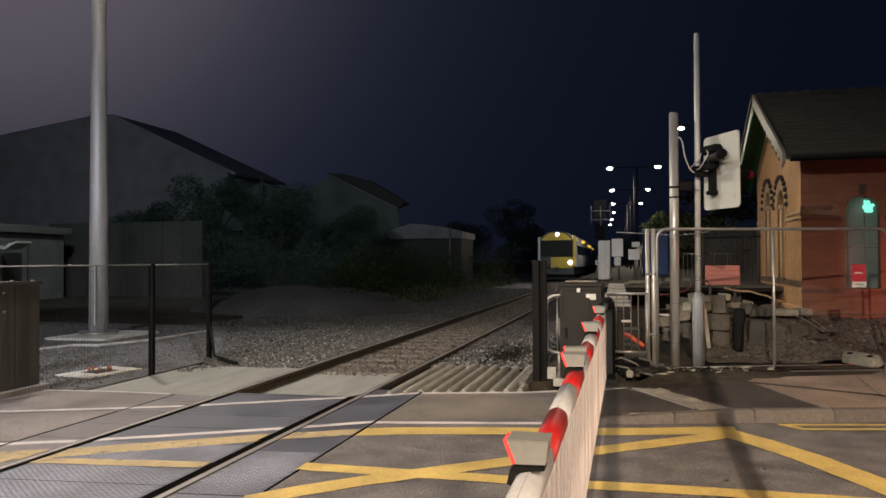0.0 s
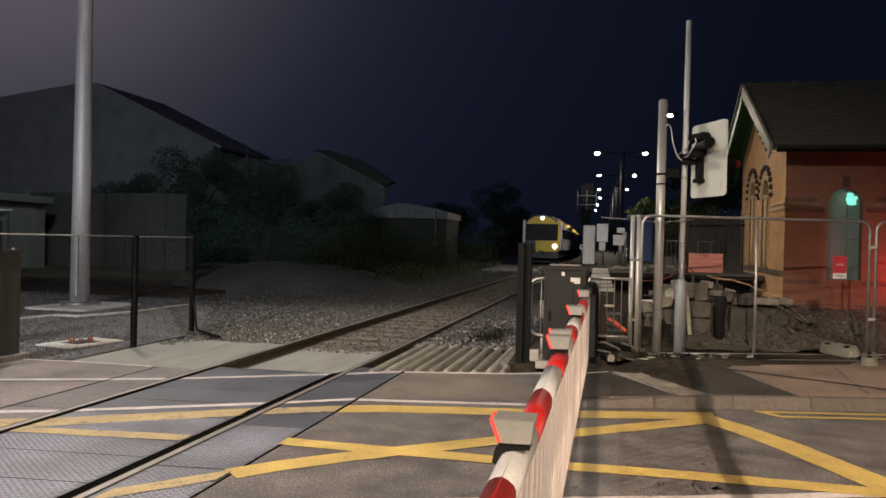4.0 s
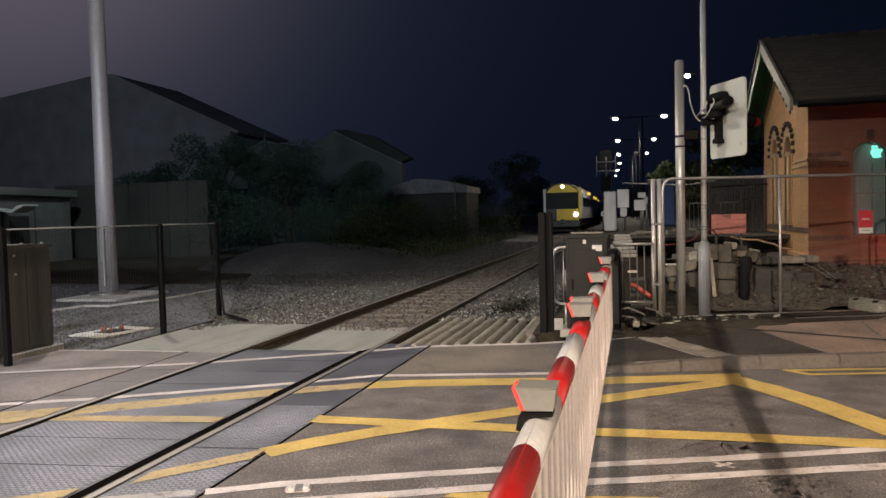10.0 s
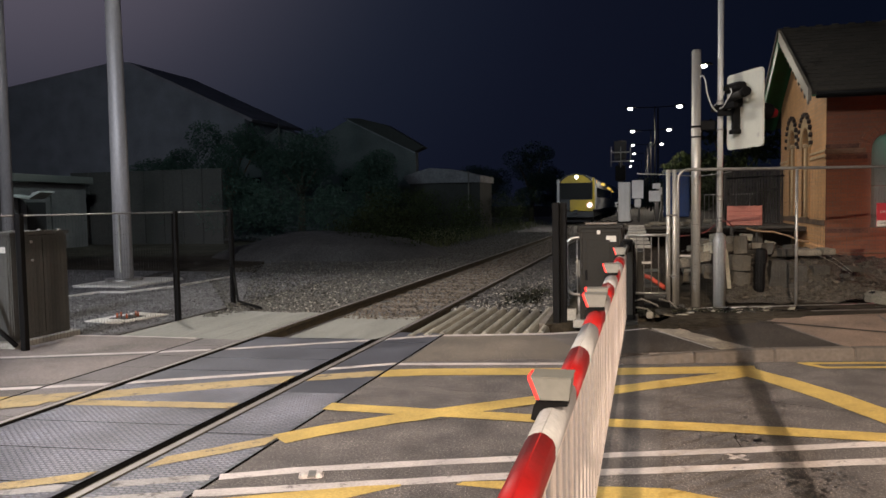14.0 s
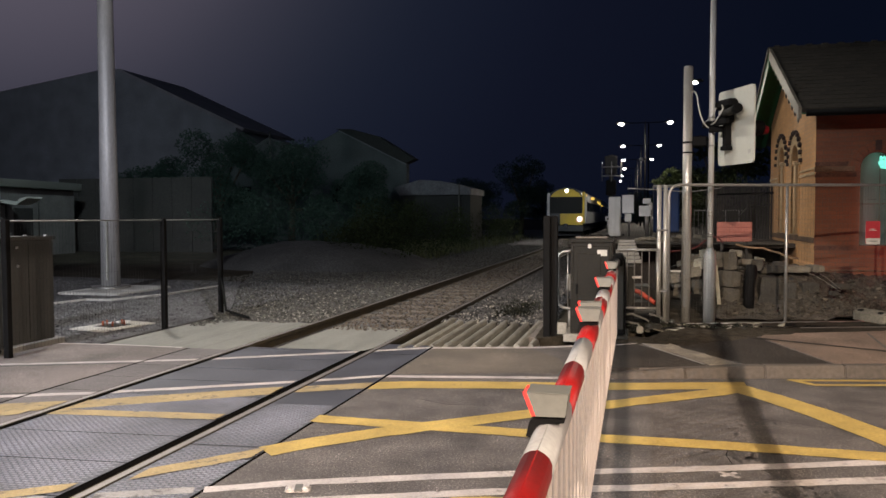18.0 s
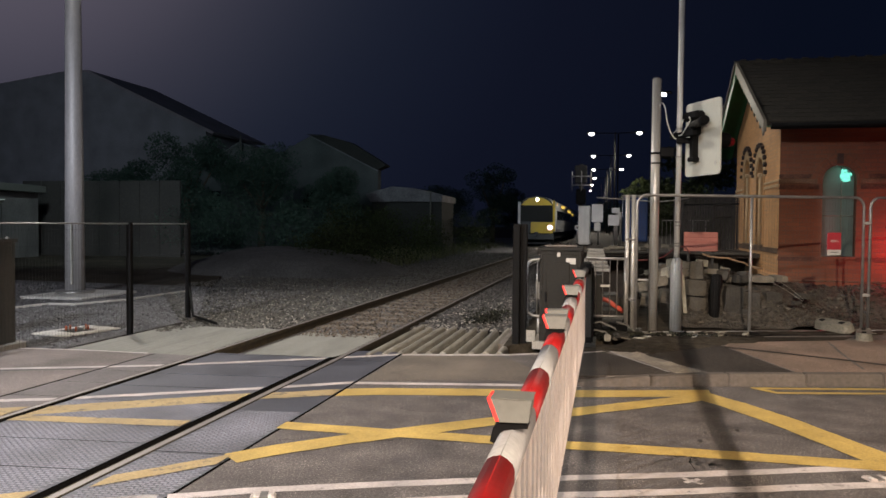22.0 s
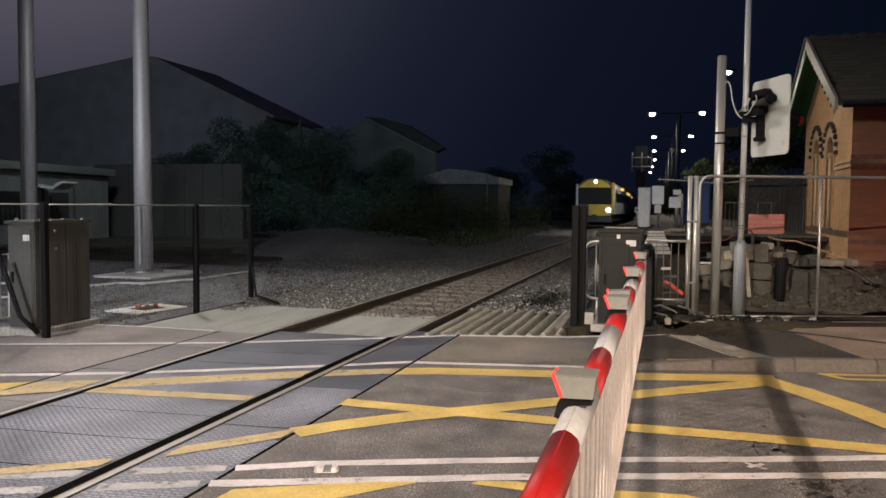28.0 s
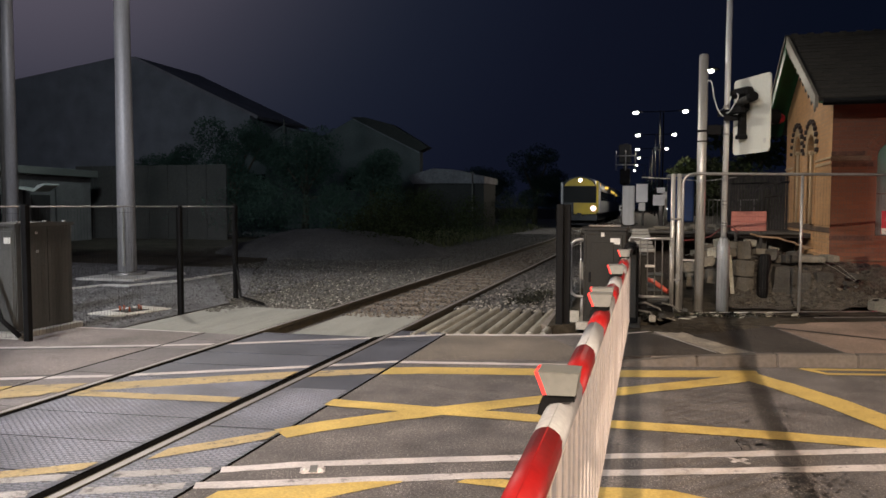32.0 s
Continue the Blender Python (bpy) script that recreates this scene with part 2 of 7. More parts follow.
BANKSOIL = mat("dusty_soil", (0.068, 0.061, 0.050), 0.95, 0, 0.7, 0.45, 16, 1.0, 0.05, speck=0.4, spec=0.08)
HOSER = mat("dull_red_hose", (0.11, 0.022, 0.02), 0.6, 0, 4, 0.2, 40, 0.05)
BANDST = mat("dull_band_stone", (0.125, 0.078, 0.048), 0.88, 0, 3, 0.35, 50, 0.3, 0.006)
EARTH = mat("earth", (0.044, 0.037, 0.027), 0.95, 0, 0.6, 0.5, 9, 0.9, 0.06, speck=0.25, spec=0.08)
GRAVEL = mat("gravel_bed", (0.098, 0.097, 0.100), 0.95, 0, 1.2, 0.45, 38, 1.0, 0.04, speck=0.8)
STONE = mat("ballast_stone", (0.092, 0.089, 0.078), 0.9, 0, 8, 0.3, 60, 0.3, 0.006, rand=0.75)
DARKSTONE = mat("dark_ballast", (0.055, 0.053, 0.051), 0.75, 0, 8, 0.3, 60, 0.3, 0.006, rand=0.9)
RAILTOP = mat("rail_head", (0.27, 0.245, 0.235), 0.42, 0.5, 5, 0.15, 90, 0.0)
RUST = mat("rusty_steel", (0.052, 0.040, 0.022), 0.85, 0.1, 7, 0.4, 70, 0.4, 0.005)
TIMBER = mat("grey_timber", (0.235, 0.225, 0.19), 0.88, 0, 3, 0.3, 30, 0.4, 0.008, stretch=(8, 0.8, 8), rand=0.2)
SLEEPER = mat("sleeper", (0.16, 0.14, 0.12), 0.9, 0, 4, 0.3, 40, 0.4, 0.006)
GALV = mat("galvanised_steel", (0.36, 0.352, 0.335), 0.45, 0.75, 5, 0.15, 40, 0.05, 0.003)
PALE = mat("pale_steel", (0.54, 0.54, 0.51), 0.5, 0.25, 2.5, 0.09, 50, 0.05, 0.003, stain=0.3, stretch=(6, 6, 0.5))
MASTM = mat("mast_steel", (0.48, 0.475, 0.485), 0.55, 0.3, 1.2, 0.22, 30, 0.1, 0.004, stretch=(4, 4, 0.3))
BLACKP = mat("black_paint", (0.006, 0.006, 0.0062), 0.7, 0, 6, 0.3, 60, 0.1, spec=0.10)
DKGREY = mat("dark_grey_paint", (0.026, 0.025, 0.022), 0.55, 0.0, 2.0, 0.2, 50, 0.08, spec=0.25)
CABGREY = mat("cabinet_grey", (0.0155, 0.0148, 0.0125), 0.6, 0.0, 1.5, 0.2, 50, 0.08, spec=0.2)
REDP = mat("red_reflective", (0.29, 0.007, 0.007), 0.5, 0, 4, 0.15, 60, 0.05, spec=0.35)
WHITER = mat("white_reflective", (0.30, 0.297, 0.292), 0.5, 0, 4, 0.14, 60, 0.05)
SKIRT = mat("skirt_white", (0.60, 0.53, 0.485), 0.55, 0, 2, 0.1, 40, 0.05, spec=0.3)
HOUSING = mat("housing_grey", (0.155, 0.155, 0.138), 0.5, 0, 3, 0.1, 50, 0.05)
REDGLOW = mat("red_lens", (0.5, 0.01, 0.01), 0.3, 0, 5, 0.1, 50, 0, emit=(1.0, 0.06, 0.045), power=1.5)
BOARD = mat("board_back", (0.55, 0.55, 0.48), 0.5, 0.05, 2, 0.05, 40, 0.0)
BRICK = brick_material("red_brick", (0.170, 0.068, 0.034), (0.104, 0.043, 0.026), (0.094, 0.064, 0.047))
# Warm lamplight on the gable is put into this buff brick colour.
LAMPBRICK = brick_material("lamplit_brick", (0.60, 0.325, 0.135), (0.46, 0.245, 0.10), (0.40, 0.27, 0.16))
SLATE = mat("roof_slate", (0.036, 0.031, 0.022), 0.9, 0, 1.2, 0.35, 14, 0.6, 0.02, rand=0.2)
BARGE = mat("cream_bargeboard", (0.19, 0.17, 0.13), 0.6, 0, 3, 0.3, 40, 0.1)
GREENB = mat("green_soffit", (0.020, 0.105, 0.040), 0.6, 0, 3, 0.2, 40, 0.1)
GLASSD = mat("dark_glass", (0.010, 0.012, 0.013), 0.17, 0, 2, 0.1, 10, 0)
TEAL = mat("teal_lamp", (0.05, 0.5, 0.4), 0.4, 0, 2, 0.1, 10, 0, emit=(0.25, 1.0, 0.78), power=1.0)
SCREEN = mat("windscreen", (0.006, 0.007, 0.008), 0.45, 0, 1, 0.05, 10, 0, spec=0.2)
TRAINY = mat("train_yellow", (0.45, 0.34, 0.03), 0.4, 0, 1, 0.12, 20, 0.03)
TRAING = mat("train_silver", (0.36, 0.37, 0.40), 0.4, 0.15, 1, 0.15, 20, 0.03)
TRAINB = mat("train_dark", (0.025, 0.027, 0.032), 0.4, 0.1, 1, 0.15, 20, 0.03)
HEADL = mat("head_light", (1, 1, 1), 0.3, 0, 1, 0, 10, 0, emit=(1.0, 0.93, 0.90), power=14)
# Soft glow round the head lamp, put into an emissive disc.
HALO = mat("lamp_bowl", (0.8, 0.6, 0.5), 0.3, 0, 1, 0, 10, 0, emit=(1.0, 0.66, 0.52), power=0.45)
TAILL = mat("marker_light", (1, 1, 1), 0.3, 0, 1, 0, 10, 0, emit=(0.9, 0.93, 1.0), power=16)
AMBER = mat("amber_glow", (0.8, 0.5, 0.1), 0.3, 0, 1, 0, 10, 0, emit=(1.0, 0.62, 0.12), power=0.9)
LAMPG = mat("lamp_glow", (1, 1, 1), 0.3, 0, 1, 0, 10, 0, emit=(1.0, 0.93, 0.80), power=26)
REDSIGN = mat("red_sign", (0.36, 0.03, 0.04), 0.5, 0, 2, 0.12, 30, 0.05)
SALMON = mat("faded_red_board", (0.38, 0.125, 0.09), 0.6, 0, 2, 0.2, 30, 0.05)
BLUE = mat("blue_plastic", (0.02, 0.06, 0.20), 0.5, 0, 2, 0.2, 30, 0.05)
ORANGE = mat("orange_plastic", (0.42, 0.06, 0.03), 0.5, 0, 4, 0.2, 40, 0.05)
BLOCK = mat("concrete_block", (0.118, 0.105, 0.080), 0.9, 0, 4, 0.35, 50, 0.5, 0.008, rand=0.45)
RENDERW = mat("pale_render", (0.15, 0.14, 0.132), 0.85, 0, 1, 0.2, 12, 0.1)
BOARDS = mat("fence_boards", (0.032, 0.028, 0.026), 0.9, 0, 0.8, 0.3, 12, 0.2)
# Wall and roof of the far house are tinted towards the night haze.
HOUSEW = mat("house_wall", (0.160, 0.165, 0.190), 0.9, 0, 0.6, 0.2, 12, 0.05)
BIGROOF = mat("broad_roof", (0.175, 0.162, 0.188), 0.9, 0, 0.6, 0.2, 12, 0.05)
ROOFD = mat("house_roof", (0.17, 0.165, 0.18), 0.85, 0, 0.8, 0.3, 8, 0.3, 0.02)
LEAF = mat("leaf", (0.036, 0.048, 0.020), 0.75, 0, 0.5, 0.4, 5, 0, rand=0.5, spec=0.2)
# Far foliage is lifted and cooled in colour for the haze over it.
LEAFD = mat("dark_leaf", (0.064, 0.102, 0.082), 0.9, 0, 0.5, 0.15, 5, 0, rand=0.1, spec=0.02)


def see_through_leaf(m, share):
    """Half of the light that meets a leaf passes on through it."""
    nt = m.node_tree
    bsdf = nt.nodes["Principled BSDF"]
    tr = nt.nodes.new("ShaderNodeBsdfTranslucent")
    mx = nt.nodes.new("ShaderNodeMixShader")
    mx.inputs[0].default_value = share
    nt.links.new(bsdf.inputs["Base Color"].links[0].from_socket, tr.inputs["Color"])
    nt.links.new(bsdf.outputs[0], mx.inputs[1])
    nt.links.new(tr.outputs[0], mx.inputs[2])
    nt.links.new(mx.outputs[0], nt.nodes["Material Output"].inputs["Surface"])


see_through_leaf(LEAF, 0.45)
see_through_leaf(LEAFD, 0.5)
BARK = mat("bark", (0.07, 0.055, 0.04), 0.9, 0, 4, 0.3, 30, 0.5, 0.02)
GRASS = mat("grass_blade", (0.10, 0.105, 0.045), 0.8, 0, 0.4, 0.4, 5, 0, rand=0.5)
HEAPM = mat("spoil_heap", (0.068, 0.068, 0.068), 0.95, 0, 0.6, 0.4, 14, 1.0, 0.08, speck=0.5)
FOOT = mat("fence_foot", (0.15, 0.14, 0.11), 0.9, 0, 4, 0.35, 40, 0.3, 0.006, stain=0.6)
WIRE = mat("fence_wire", (0.070, 0.068, 0.064), 0.5, 0.5, 4, 0.2, 30, 0)
DKWIRE = mat("dark_wire", (0.025, 0.026, 0.025), 0.5, 0.2, 4, 0.2, 30, 0)
DULL = mat("dull_steel", (0.14, 0.135, 0.125), 0.6, 0.3, 5, 0.2, 40, 0.1)
HOODSPILL = mat("hood_spill", (0.15, 0.004, 0.006), 0.5, 0, 5, 0.2, 40, 0.1)
LABELW = mat("label_white", (0.5, 0.49, 0.45), 0.5, 0, 4, 0.15, 30, 0)
PALESTRIP = mat("worn_pale_line", (0.27, 0.235, 0.185), 0.9, 0, 3.0, 0.5, 45, 0.3, 0.006, stain=1.0)
PADC = mat("pale_concrete", (0.56, 0.545, 0.51), 0.9, 0, 2.5, 0.3, 30, 0.4, 0.006)
CABPALE = mat("pale_cabinet_grey", (0.052, 0.052, 0.047), 0.6, 0.0, 1.5, 0.22, 50, 0.08)
PALETAR = mat("pale_tarmac", (0.165, 0.143, 0.130), 0.85, 0, 1.0, 0.36, 42, 0.9, 0.014, speck=0.4, stain=0.7)
OIL = mat("oil_stain", (0.022, 0.019, 0.018), 0.5, 0, 6, 0.4, 60, 0.5, 0.006)
PALEST = mat("pale_shaft_stone", (0.52, 0.37, 0.21), 0.85, 0, 3, 0.2, 50, 0.2, 0.004)
ARCHP = mat("pale_arch_stone", (0.42, 0.29, 0.15), 0.88, 0, 3, 0.25, 50, 0.3, 0.006)
# Darker tone of the block concrete.
DARKBLOCK = mat("dark_block", (0.046, 0.042, 0.034), 0.9, 0, 4, 0.4, 50, 0.6, 0.008, rand=0.3)
DARKTAR = mat("dark_tarmac", (0.038, 0.032, 0.027), 0.9, 0, 1.0, 0.4, 42, 0.9, 0.014, speck=0.7, stain=0.6, spec=0.2)
# Night dimness and haze are put into these two house colours.
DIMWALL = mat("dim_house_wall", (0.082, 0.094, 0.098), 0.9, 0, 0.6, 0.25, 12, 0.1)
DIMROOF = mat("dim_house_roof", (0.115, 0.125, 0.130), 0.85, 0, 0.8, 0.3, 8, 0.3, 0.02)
YARDSTONE = mat("yard_stone", (0.120, 0.118, 0.122), 0.9, 0, 8, 0.3, 60, 0.2, 0.006, rand=0.8)
RUSTCAP = mat("rusty_orange_cap", (0.42, 0.10, 0.04), 0.6, 0, 4, 0.3, 40, 0.05)
RUSTSTONE = mat("rusty_ballast", (0.088, 0.072, 0.055), 0.9, 0, 8, 0.3, 60, 0.3, 0.006, rand=0.8)
# Near black: the unlit roof wedge and shed walls are darkened by colour.
UNLITTONE = mat("unlit_tone", (0.03, 0.031, 0.03), 0.9, 0, 0.6, 0.25, 12, 0.1)
PALEBLOCK = mat("pale_block", (0.27, 0.255, 0.20), 0.9, 0, 4, 0.35, 50, 0.5, 0.008, rand=0.3)
CLOD = mat("soil_clod", (0.062, 0.055, 0.044), 0.95, 0, 8, 0.3, 60, 0.3, 0.006, rand=0.35, spec=0.1)
PALESTONE = mat("pale_ballast", (0.27, 0.255, 0.225), 0.9, 0, 8, 0.3, 60, 0.2, 0.006, rand=0.5)
WHITEBOARD = mat("white_enamel", (0.80, 0.80, 0.77), 0.5, 0, 3, 0.1, 30, 0.05, stain=0.3)
BOARD2 = mat("grey_plate", (0.14, 0.14, 0.125), 0.5, 0.05, 2, 0.1, 40, 0.05)
BLOCK2 = mat("worn_casting", (0.48, 0.43, 0.40), 0.6, 0.1, 9, 0.35, 60, 0.5, 0.004)
TANTAR = mat("tan_tarmac", (0.128, 0.108, 0.086), 0.85, 0, 1.0, 0.36, 60, 0.5, 0.010, speck=0.6, stain=0.7)
WEED = mat("weed", (0.020, 0.021, 0.014), 0.8, 0, 4, 0.4, 20, 0, rand=0.6, spec=0.2)
POLEM = mat("weathered_pole", (0.42, 0.41, 0.375), 0.42, 0.5, 2.2, 0.14, 50, 0.06, 0.003, stain=0.5, stretch=(6, 6, 0.5))

# ---- mesh helpers ----


def quadbox(bm, x0, y0, z0, x1, y1, z1):
    v = [bm.verts.new((x, y, z)) for x in (x0, x1) for y in (y0, y1) for z in (z0, z1)]
    for f in ((0, 1, 3, 2), (4, 6, 7, 5), (0, 4, 5, 1), (2, 3, 7, 6), (0, 2, 6, 4), (1, 5, 7, 3)):
        bm.faces.new([v[i] for i in f])
    return v


def box(x0, y0, z0, x1, y1, z1, bevel=0.0, seg=1):
    bm = bmesh.new()
    quadbox(bm, x0, y0, z0, x1, y1, z1)
    if bevel:
        bmesh.ops.bevel(bm, geom=bm.edges[:], offset=bevel, segments=seg, affect="EDGES")
    bmesh.ops.recalc_face_normals(bm, faces=bm.faces[:])
    return bm


def add_tube(bm, pts, r, seg=8, caps=True):
    """A round bar along points; r is one radius or one for each point."""
    pts = [Vector(p) for p in pts]
    rs = r if isinstance(r, (list, tuple)) else [r] * len(pts)
    rings = []
    side = None
    for i, p in enumerate(pts):
        d = (pts[min(i + 1, len(pts) - 1)] - pts[max(i - 1, 0)]).normalized()
        if side is None:
            side = d.orthogonal().normalized()
        side = (side - d * side.dot(d)).normalized()
        up = d.cross(side)
        rings.append([bm.verts.new(p + rs[i] * (math.cos(a) * side + math.sin(a) * up)) for a in (2 * math.pi * k / seg for k in range(seg))])
    for a, b in zip(rings, rings[1:]):
        for k in range(seg):
            f = bm.faces.new((a[k], a[(k + 1) % seg], b[(k + 1) % seg], b[k]))
            f.smooth = seg > 5
    if caps:
        bm.faces.new(rings[0][::-1])
        bm.faces.new(rings[-1])


def tube(pts, r, seg=8, caps=True):
    bm = bmesh.new()
    add_tube(bm, pts, r, seg, caps)
    return bm


def smooth(pts, n=5):
    """Points of a smooth curve through pts."""
    p = [Vector(v) for v in pts]
    p = [p[0] * 2 - p[1]] + p + [p[-1] * 2 - p[-2]]
    out = []
    for a, b, c, d in zip(p, p[1:], p[2:], p[3:]):
        for k in range(n):
            t = k / n
            out.append(tuple(0.5 * (2 * b + (c - a) * t + (2 * a - 5 * b + 4 * c - d) * t * t + (3 * b - a - 3 * c + d) * t ** 3)))
    return out + [tuple(p[-2])]


def rough(sx, sy, sz, seed):
    """A worn lump of stone on its base, with broken edges."""
    bm = bmesh.new()
    bmesh.ops.create_cube(bm, size=1.0)
    bmesh.ops.subdivide_edges(bm, edges=bm.edges[:], cuts=3, use_grid_fill=True)
    for v in bm.verts:
        c = v.co * 2
        k = 1.0 - 0.10 * max(0.0, c.length - 1.05) / 0.68
        c = c * k
        w = Vector((c.x * sx, c.y * sy, (c.z + 1) / 2 * sz))
        q = w * 9 + Vector((seed * 3.1, seed * 1.7, 0))
        d = 0.20 * min(sx, sy, sz)
        w += Vector((noise.noise(q), noise.noise(q + Vector((7, 0, 0))), 0.6 * noise.noise(q + Vector((0, 9, 0))))) * d
        v.co = w
    return bm


def prism(poly, z0, z1):
    """A flat polygon (x, y) given thickness."""
    bm = bmesh.new()
    lo = [bm.verts.new((x, y, z0)) for x, y in poly]
    hi = [bm.verts.new((x, y, z1)) for x, y in poly]
    n = len(poly)
    bm.faces.new(lo[::-1])
    bm.faces.new(hi)
    for i in range(n):
        bm.faces.new((lo[i], lo[(i + 1) % n], hi[(i + 1) % n], hi[i]))
    bmesh.ops.recalc_face_normals(bm, faces=bm.faces[:])
    return bm


def profile(poly, axis, a, b):
    """A polygon drawn across an axis ('x': points are (y, z); 'y': points are (x, z)) and drawn out from a to b."""
    bm = bmesh.new()
    put = (lambda p, t: (t, p[0], p[1])) if axis == "x" else (lambda p, t: (p[0], t, p[1]))
    lo = [bm.verts.new(put(p, a)) for p in poly]
    hi = [bm.verts.new(put(p, b)) for p in poly]
    n = len(poly)
    bm.faces.new(lo)
    bm.faces.new(hi[::-1])
    for i in range(n):
        bm.faces.new((lo[i], hi[i], hi[(i + 1) % n], lo[(i + 1) % n]))
    bmesh.ops.recalc_face_normals(bm, faces=bm.faces[:])
    return bm


def sphere(x, y, z, r, squash=(1, 1, 1), sub=2):
    bm = bmesh.new()
    bmesh.ops.create_icosphere(bm, subdivisions=sub, radius=r)
    for v in bm.verts:
        v.co = Vector((v.co.x * squash[0] + x, v.co.y * squash[1] + y, v.co.z * squash[2] + z))
    for f in bm.faces:
        f.smooth = True
    return bm


def mesh_of(name, bm, material):
    me = bpy.data.meshes.new(name)
    bm.to_mesh(me)
    bm.free()
    me.materials.append(material)
    return me


def part(name, bm, material, parent, label="", at=None):
    ob = new(name, bm if isinstance(bm, bpy.types.Mesh) else mesh_of(name, bm, material))
    ob.parent = parent
    if at is not None:
        ob.matrix_basis = at
    if label:
        tagged(ob, label)
    return ob


def thing(name, label, category, group="", kind="", at=None):
    ob = new(name)
    ob.empty_display_size = 0.1
    if at is not None:
        ob.matrix_basis = at
    return tagged(ob, label, category, group, kind)


def structure(name, bm, material, label="", category=""):
    ob = new(name, mesh_of(name, bm, material))
    return tagged(ob, label, category, "", "structure")


def single(name, bm, material, label, category, group="", kind="", at=None):
    ob = new(name, mesh_of(name, bm, material))
    if at is not None:
        ob.matrix_basis = at
    return tagged(ob, label, category, group, kind)


def line_y(x, points):
    """The y of a road line at x, between plan points."""
    for (xa, ya), (xb, yb) in zip(points, points[1:]):
        if x <= xb or (xb, yb) == points[-1]:
            return ya + (yb - ya) * (x - xa) / (xb - xa)


# ---- plan: the track runs along y, the road crosses it on the skew ----
RAIL_L, RAIL_R = -4.66, -3.04
FAR_WHITE = [(-30, -6.0), (-7.0, 6.40), (-4.7, 7.30), (-3.15, 8.17), (-2.45, 8.62), (-1.2, 8.95), (0.1, 9.58)]
EDGE_WHITE = [(-30, -9.0), (-5.74, 5.24), (-4.72, 5.66), (-3.2, 6.50), (-2.45, 6.97), (-1.24, 7.21), (-0.2, 7.42)]
EDGE_YELLOW = [(-30, -9.5), (-5.28, 4.93), (-4.53, 5.30), (-3.6, 5.88), (-3.19, 6.14), (-2.47, 6.53), (-2.08, 6.68), (-1.18, 6.88), (-0.35, 7.03), (0.62, 7.30)]
CENTRE_A = [(-30, -12.0), (-4.6, 2.80), (-2.43, 3.79), (-1.94, 4.04), (-0.77, 4.49), (0.46, 4.90), (1.39, 5.245), (14, 9.5)]
CENTRE_B = [(-30, -12.3), (-4.6, 2.56), (-2.4, 3.54), (-0.81, 4.17), (0.43, 4.59), (1.29, 4.89), (14, 9.1)]
KERB_LINE = [(-0.35, 7.34), (0.2, 7.51), (0.7, 7.63), (1.22, 7.78), (2.7, 8.16), (14, 11.4)]
ROAD_NEAR = [(-30, -15.0), (-4.6, -0.4), (-0.7, 1.2), (1.2, 1.9), (14, 6.0)]


def ground_sheet():
    structure("ground", prism([(-400, -300), (400, -300), (400, 700), (-400, 700)], -0.7, -0.20), EARTH, "dark earth and rough ground", "ground")
    structure("trackside_ground", prism([(-60, -12), (-2.45, -12), (-2.45, 9.0), (-1.3, 9.3), (-1.3, 100), (-60, 100)], -0.30, -0.125), GRAVEL, "dark gravel beside the railway track", "ground")


def yard():
    structure("yard_gravel", prism([(-60, -12), (-6.72, 4.0), (-6.72, 11.2), (-7.4, 12.7), (-9.2, 16.0), (-9.8, 17.2), (-60, 20)], -0.3, -0.05), GRAVEL, "dark gravel of the fenced yard", "ground")
    structure("yard_soil", prism([(-60, 20), (-9.8, 17.2), (-12.0, 22), (-14, 34), (-60, 40)], -0.3, -0.06), EARTH, "dark bare soil beyond the yard", "ground")


